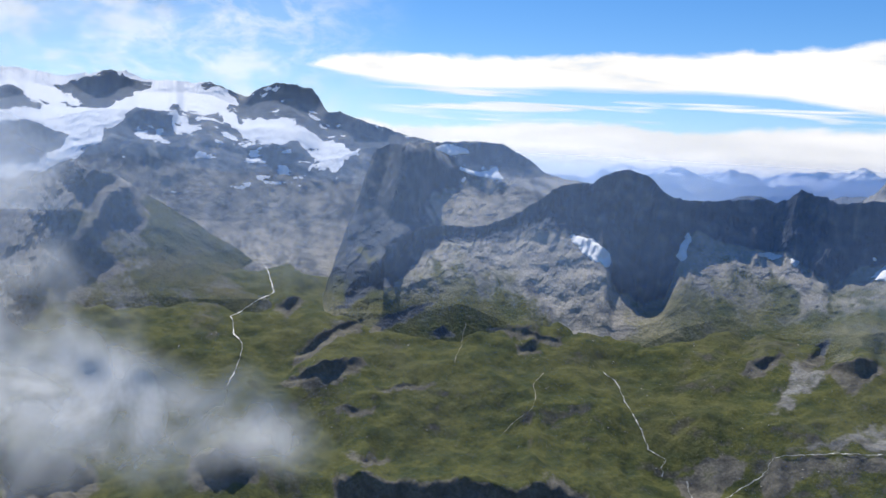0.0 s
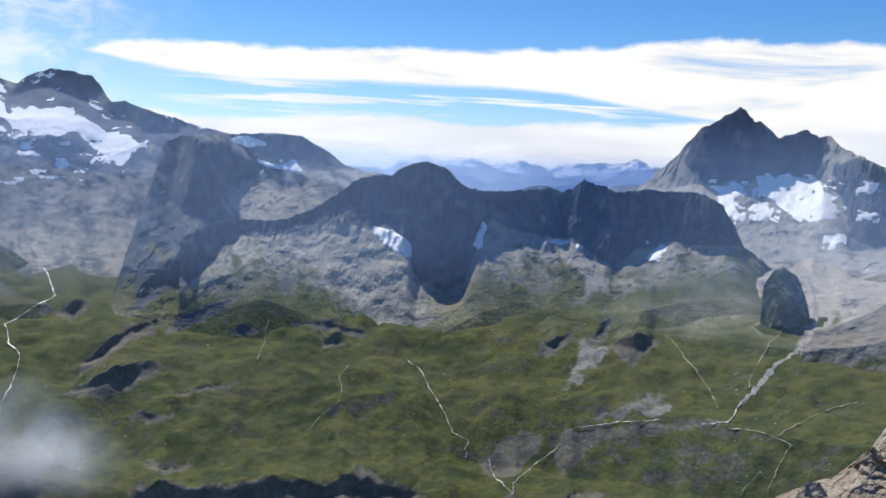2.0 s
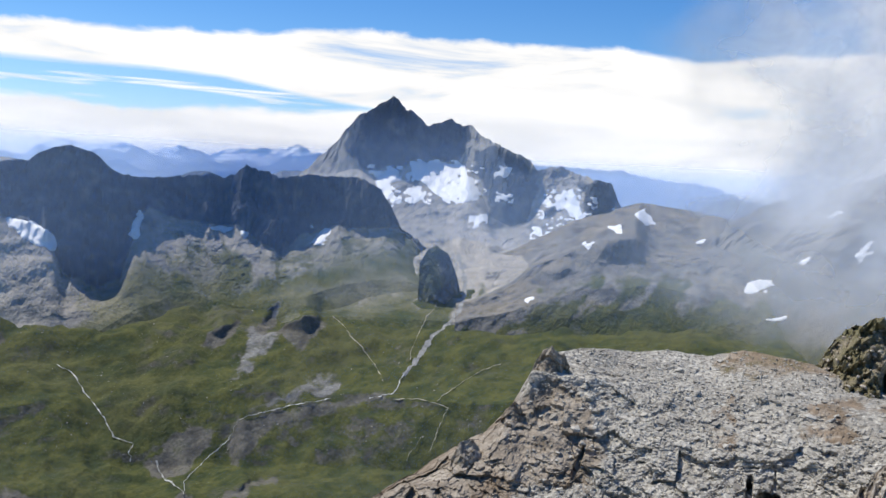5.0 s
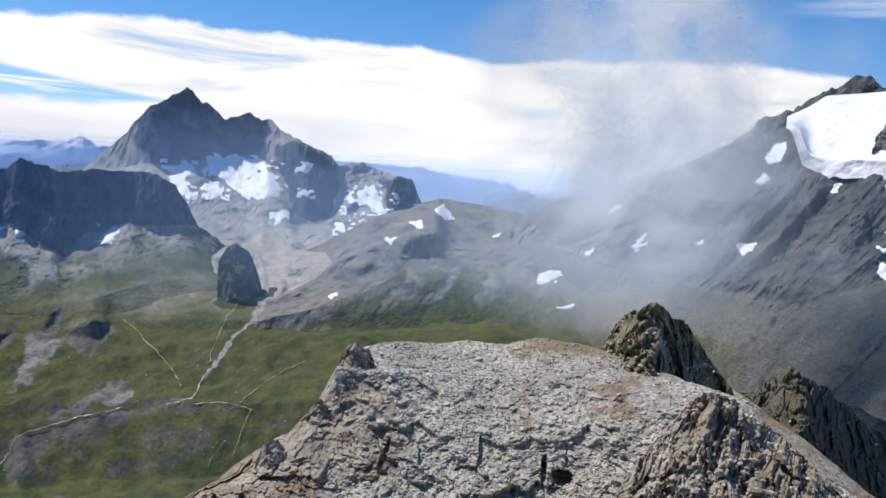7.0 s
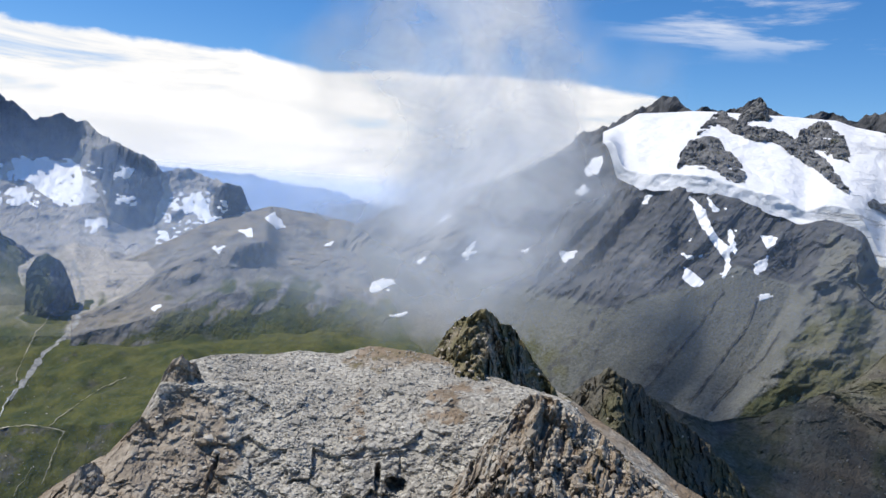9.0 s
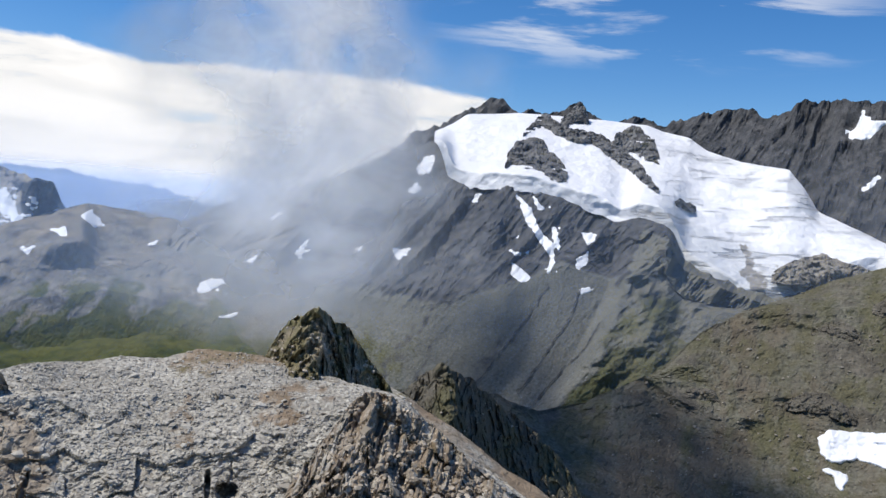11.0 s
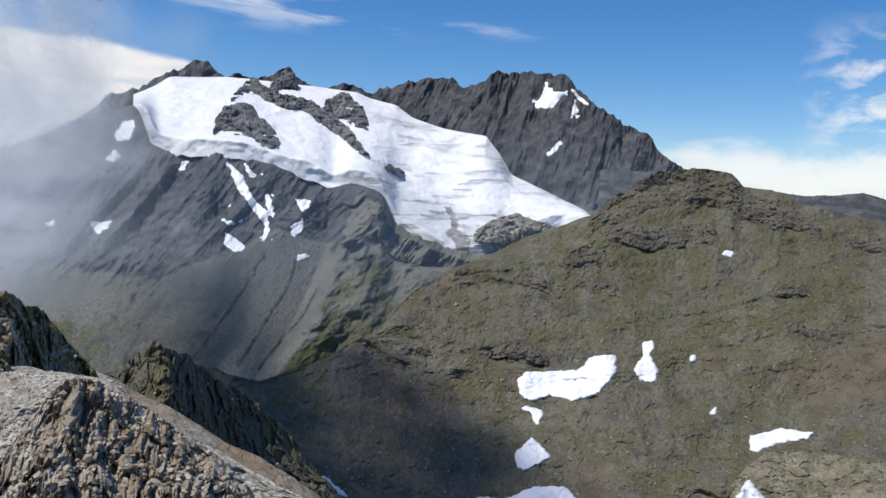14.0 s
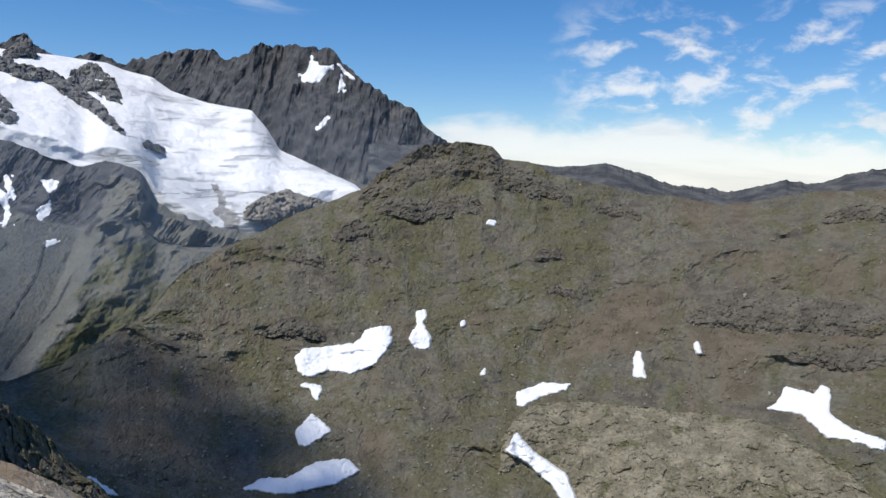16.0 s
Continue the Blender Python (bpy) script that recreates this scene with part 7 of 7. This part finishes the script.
# ---- haze and drifting cloud ----
def vapour(name, colour, thick, scale, speck):
    """Thin lit vapour: the thickness attribute, broken up by wisps, sets how much it veils."""
    m = bpy.data.materials.new(name)
    m.use_nodes = True
    nt = m.node_tree
    nt.nodes.clear()
    pos = node(nt, "ShaderNodeTexCoord").outputs["Object"]
    at = node(nt, "ShaderNodeAttribute", attribute_name="thickness")
    w = math_node(nt, "MULTIPLY", at.outputs["Fac"], thick)
    if speck:
        wisp = fractal(nt, pos, scale, 4.5, 0.5, warp=0.5)
        w = math_node(nt, "MULTIPLY", w, remap(nt, wisp, 0.5 - speck, 0.5 + speck, 0.0, 1.25), clamp=True)
    dif = node(nt, "ShaderNodeAddShader")
    for k, kind in enumerate(("ShaderNodeBsdfDiffuse", "ShaderNodeBsdfTranslucent")):
        nt.links.new(node(nt, kind, inp={"Color": (*colour, 1)}).outputs[0], dif.inputs[k])
    mix = node(nt, "ShaderNodeMixShader")
    nt.links.new(w, mix.inputs[0])
    nt.links.new(node(nt, "ShaderNodeBsdfTransparent").outputs[0], mix.inputs[1])
    nt.links.new(dif.outputs[0], mix.inputs[2])
    nt.links.new(mix.outputs[0], node(nt, "ShaderNodeOutputMaterial").inputs[0])
    return m


def vapour_sheet(name, label, az, el, dist, mat, density, bend=0.0, seed=0, category="mist", n=(120, 60), lean=0.0):
    a, e = np.meshgrid(np.linspace(*az, n[0]), np.linspace(*el, n[1]))
    flatp = np.stack([a.ravel() / 6, e.ravel() / 6, np.full(a.size, seed * 2.3)], -1)
    d = dist * (1 + bend * fbm(flatp, 3, seed)) * (1 + lean * step_up(a.ravel(), 5, 45) * np.tan(np.radians(e.ravel())))
    p = place(a.ravel(), e.ravel(), d)
    ob = link_mesh(name, p, grid_faces(*a.shape), mat, None, True)
    at = ob.data.attributes.new("thickness", "FLOAT", "POINT")
    at.data.foreach_set("value", np.clip(density(a.ravel(), e.ravel()), 0, 1).astype(np.float32))
    return tagged(ob, label, category, kind="stuff")


# Haze is added as translucent blue sheets curved round the camera's eye.
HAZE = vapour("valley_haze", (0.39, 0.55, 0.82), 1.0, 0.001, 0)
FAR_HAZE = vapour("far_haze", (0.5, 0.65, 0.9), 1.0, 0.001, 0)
vapour_sheet("haze", "added thin blue haze sheet over the valley", (-60, 175), (-40, 16), 1180, HAZE,
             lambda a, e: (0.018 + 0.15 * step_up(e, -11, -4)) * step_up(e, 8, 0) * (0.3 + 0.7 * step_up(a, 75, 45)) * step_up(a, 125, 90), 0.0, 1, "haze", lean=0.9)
vapour_sheet("haze", "added thin blue haze sheet before the far peaks", (-60, 150), (-12, 12), 3060, HAZE, lambda a, e: 0.1 * step_up(e, 7, 1) * step_up(a, 60, 48), 0.0, 2, "haze", lean=0.9)
vapour_sheet("haze", "added pale blue haze sheet before the farthest range", (0, 75), (-5, 5), 4400, FAR_HAZE, lambda a, e: 0.6 * step_up(e, 2.3, 0.7), 0.0, 3, "haze", lean=0.9)
MIST = vapour("drifting_mist", (0.41, 0.42, 0.43), 1.0, 0.009, 0.15)
MIST_FAR = vapour("drifting_cloud", (0.47, 0.475, 0.485), 1.0, 0.0045, 0.24)
SHADE_CLOUD = vapour("grey_cloud", (0.5, 0.5, 0.5), 1.0, 0.02, 0.45)


def oval(a, e, a0, e0, ra, re, tilt=0.0):
    c, s = math.cos(radians(tilt)), math.sin(radians(tilt))
    q = np.stack([a / 5, e / 4, 0 * a + a0], -1)
    x, y = a - a0 + 0.22 * ra * fbm(q, 3, 7), e - e0 + 0.22 * re * fbm(q + 20, 3, 8)
    return step_up(np.clip(1 - np.hypot((x * c + y * s) / ra, (y * c - x * s) / re), 0, 1), 0.0, 1.0)


for k in range(3):
    vapour_sheet("mist", "torn white cloud drifting up from the valley", (-46, -4), (-26, 2), 760 + 140 * k, MIST,
                 lambda a, e: 1.05 * oval(a, e, -31, -13, 15, 9.5, -30) + 0.65 * oval(a, e, -20, -16.5, 12, 5, -12) + 0.4 * oval(a, e, -11.5, -18.5, 6, 3.0, -30), 0.02, 10 + k)
for k in range(2):
    vapour_sheet("mist", "thin veil of cloud over the summit snow", (-46, -8), (-4, 16), 1400 + 150 * k, MIST_FAR,
                 lambda a, e: 0.45 * oval(a, e, -27, 10.5, 14, 4.5, 10) + 1.0 * oval(a, e, -30.5, -1.5, 8, 8, 0), 0.02, 15 + k)
for k in range(3):
    vapour_sheet("mist", "pale cloud rising over the shoulder of the mountain", (42, 96), (-14, 24), 1230 + 110 * k, MIST_FAR,
                 lambda a, e: 0.68 * oval(a, e, 63.5, 10, 13, 17, 6) + 0.5 * oval(a, e, 63, 2.0, 13, 7, 0) + 0.27 * oval(a, e, 62, -3.5, 16, 8, 0), 0.02, 20 + k, lean=1.0)
vapour_sheet("mist", "low white cloud lying before the far range", (6, 30), (-2.5, 2), 4560, MIST_FAR,
             lambda a, e: 2.2 * oval(a, e, 17.6, 0.1, 4.6, 1.0, 4) + 2.0 * oval(a, e, 10.3, 0.2, 1.4, 0.9, 0) + 1.6 * oval(a, e, 24.3, 0.5, 2.4, 0.55, 10), 0.0, 27)
vapour_sheet("mist", "small white cloud lying beyond the pass", (50, 63), (-3.5, 2), 2950, MIST_FAR, lambda a, e: 1.2 * oval(a, e, 56.5, -0.9, 4.5, 1.3, 0) ** 0.7, 0.0, 28)


def unseen_shade_cloud():
    """A cloud added overhead, out of view, to cast shade on the hollow beside the ridge."""
    x, y = np.meshgrid(np.linspace(-1, 1, 40), np.linspace(-1, 1, 40))
    r = np.hypot(x, y).ravel()
    for k, (cx, cy, rx, ry, full) in enumerate(((211, 206, 128, 96, 3.2), (211, 206, 128, 96, 3.2))):
        p = np.stack([cx + rx * x.ravel(), cy + ry * y.ravel(), 246 + 12 * k + 9 * fbm(np.stack([x.ravel() * 2, y.ravel() * 2, 0 * r + k], -1), 3, 5)], -1)
        ob = link_mesh("mist", p, grid_faces(40, 40), SHADE_CLOUD, None, True)
        at = ob.data.attributes.new("thickness", "FLOAT", "POINT")
        at.data.foreach_set("value", np.clip(full * (1 - r), 0, 0.93).astype(np.float32))
        tagged(ob, "unseen cloud added overhead to shade the hollow", "mist", kind="stuff")


unseen_shade_cloud()
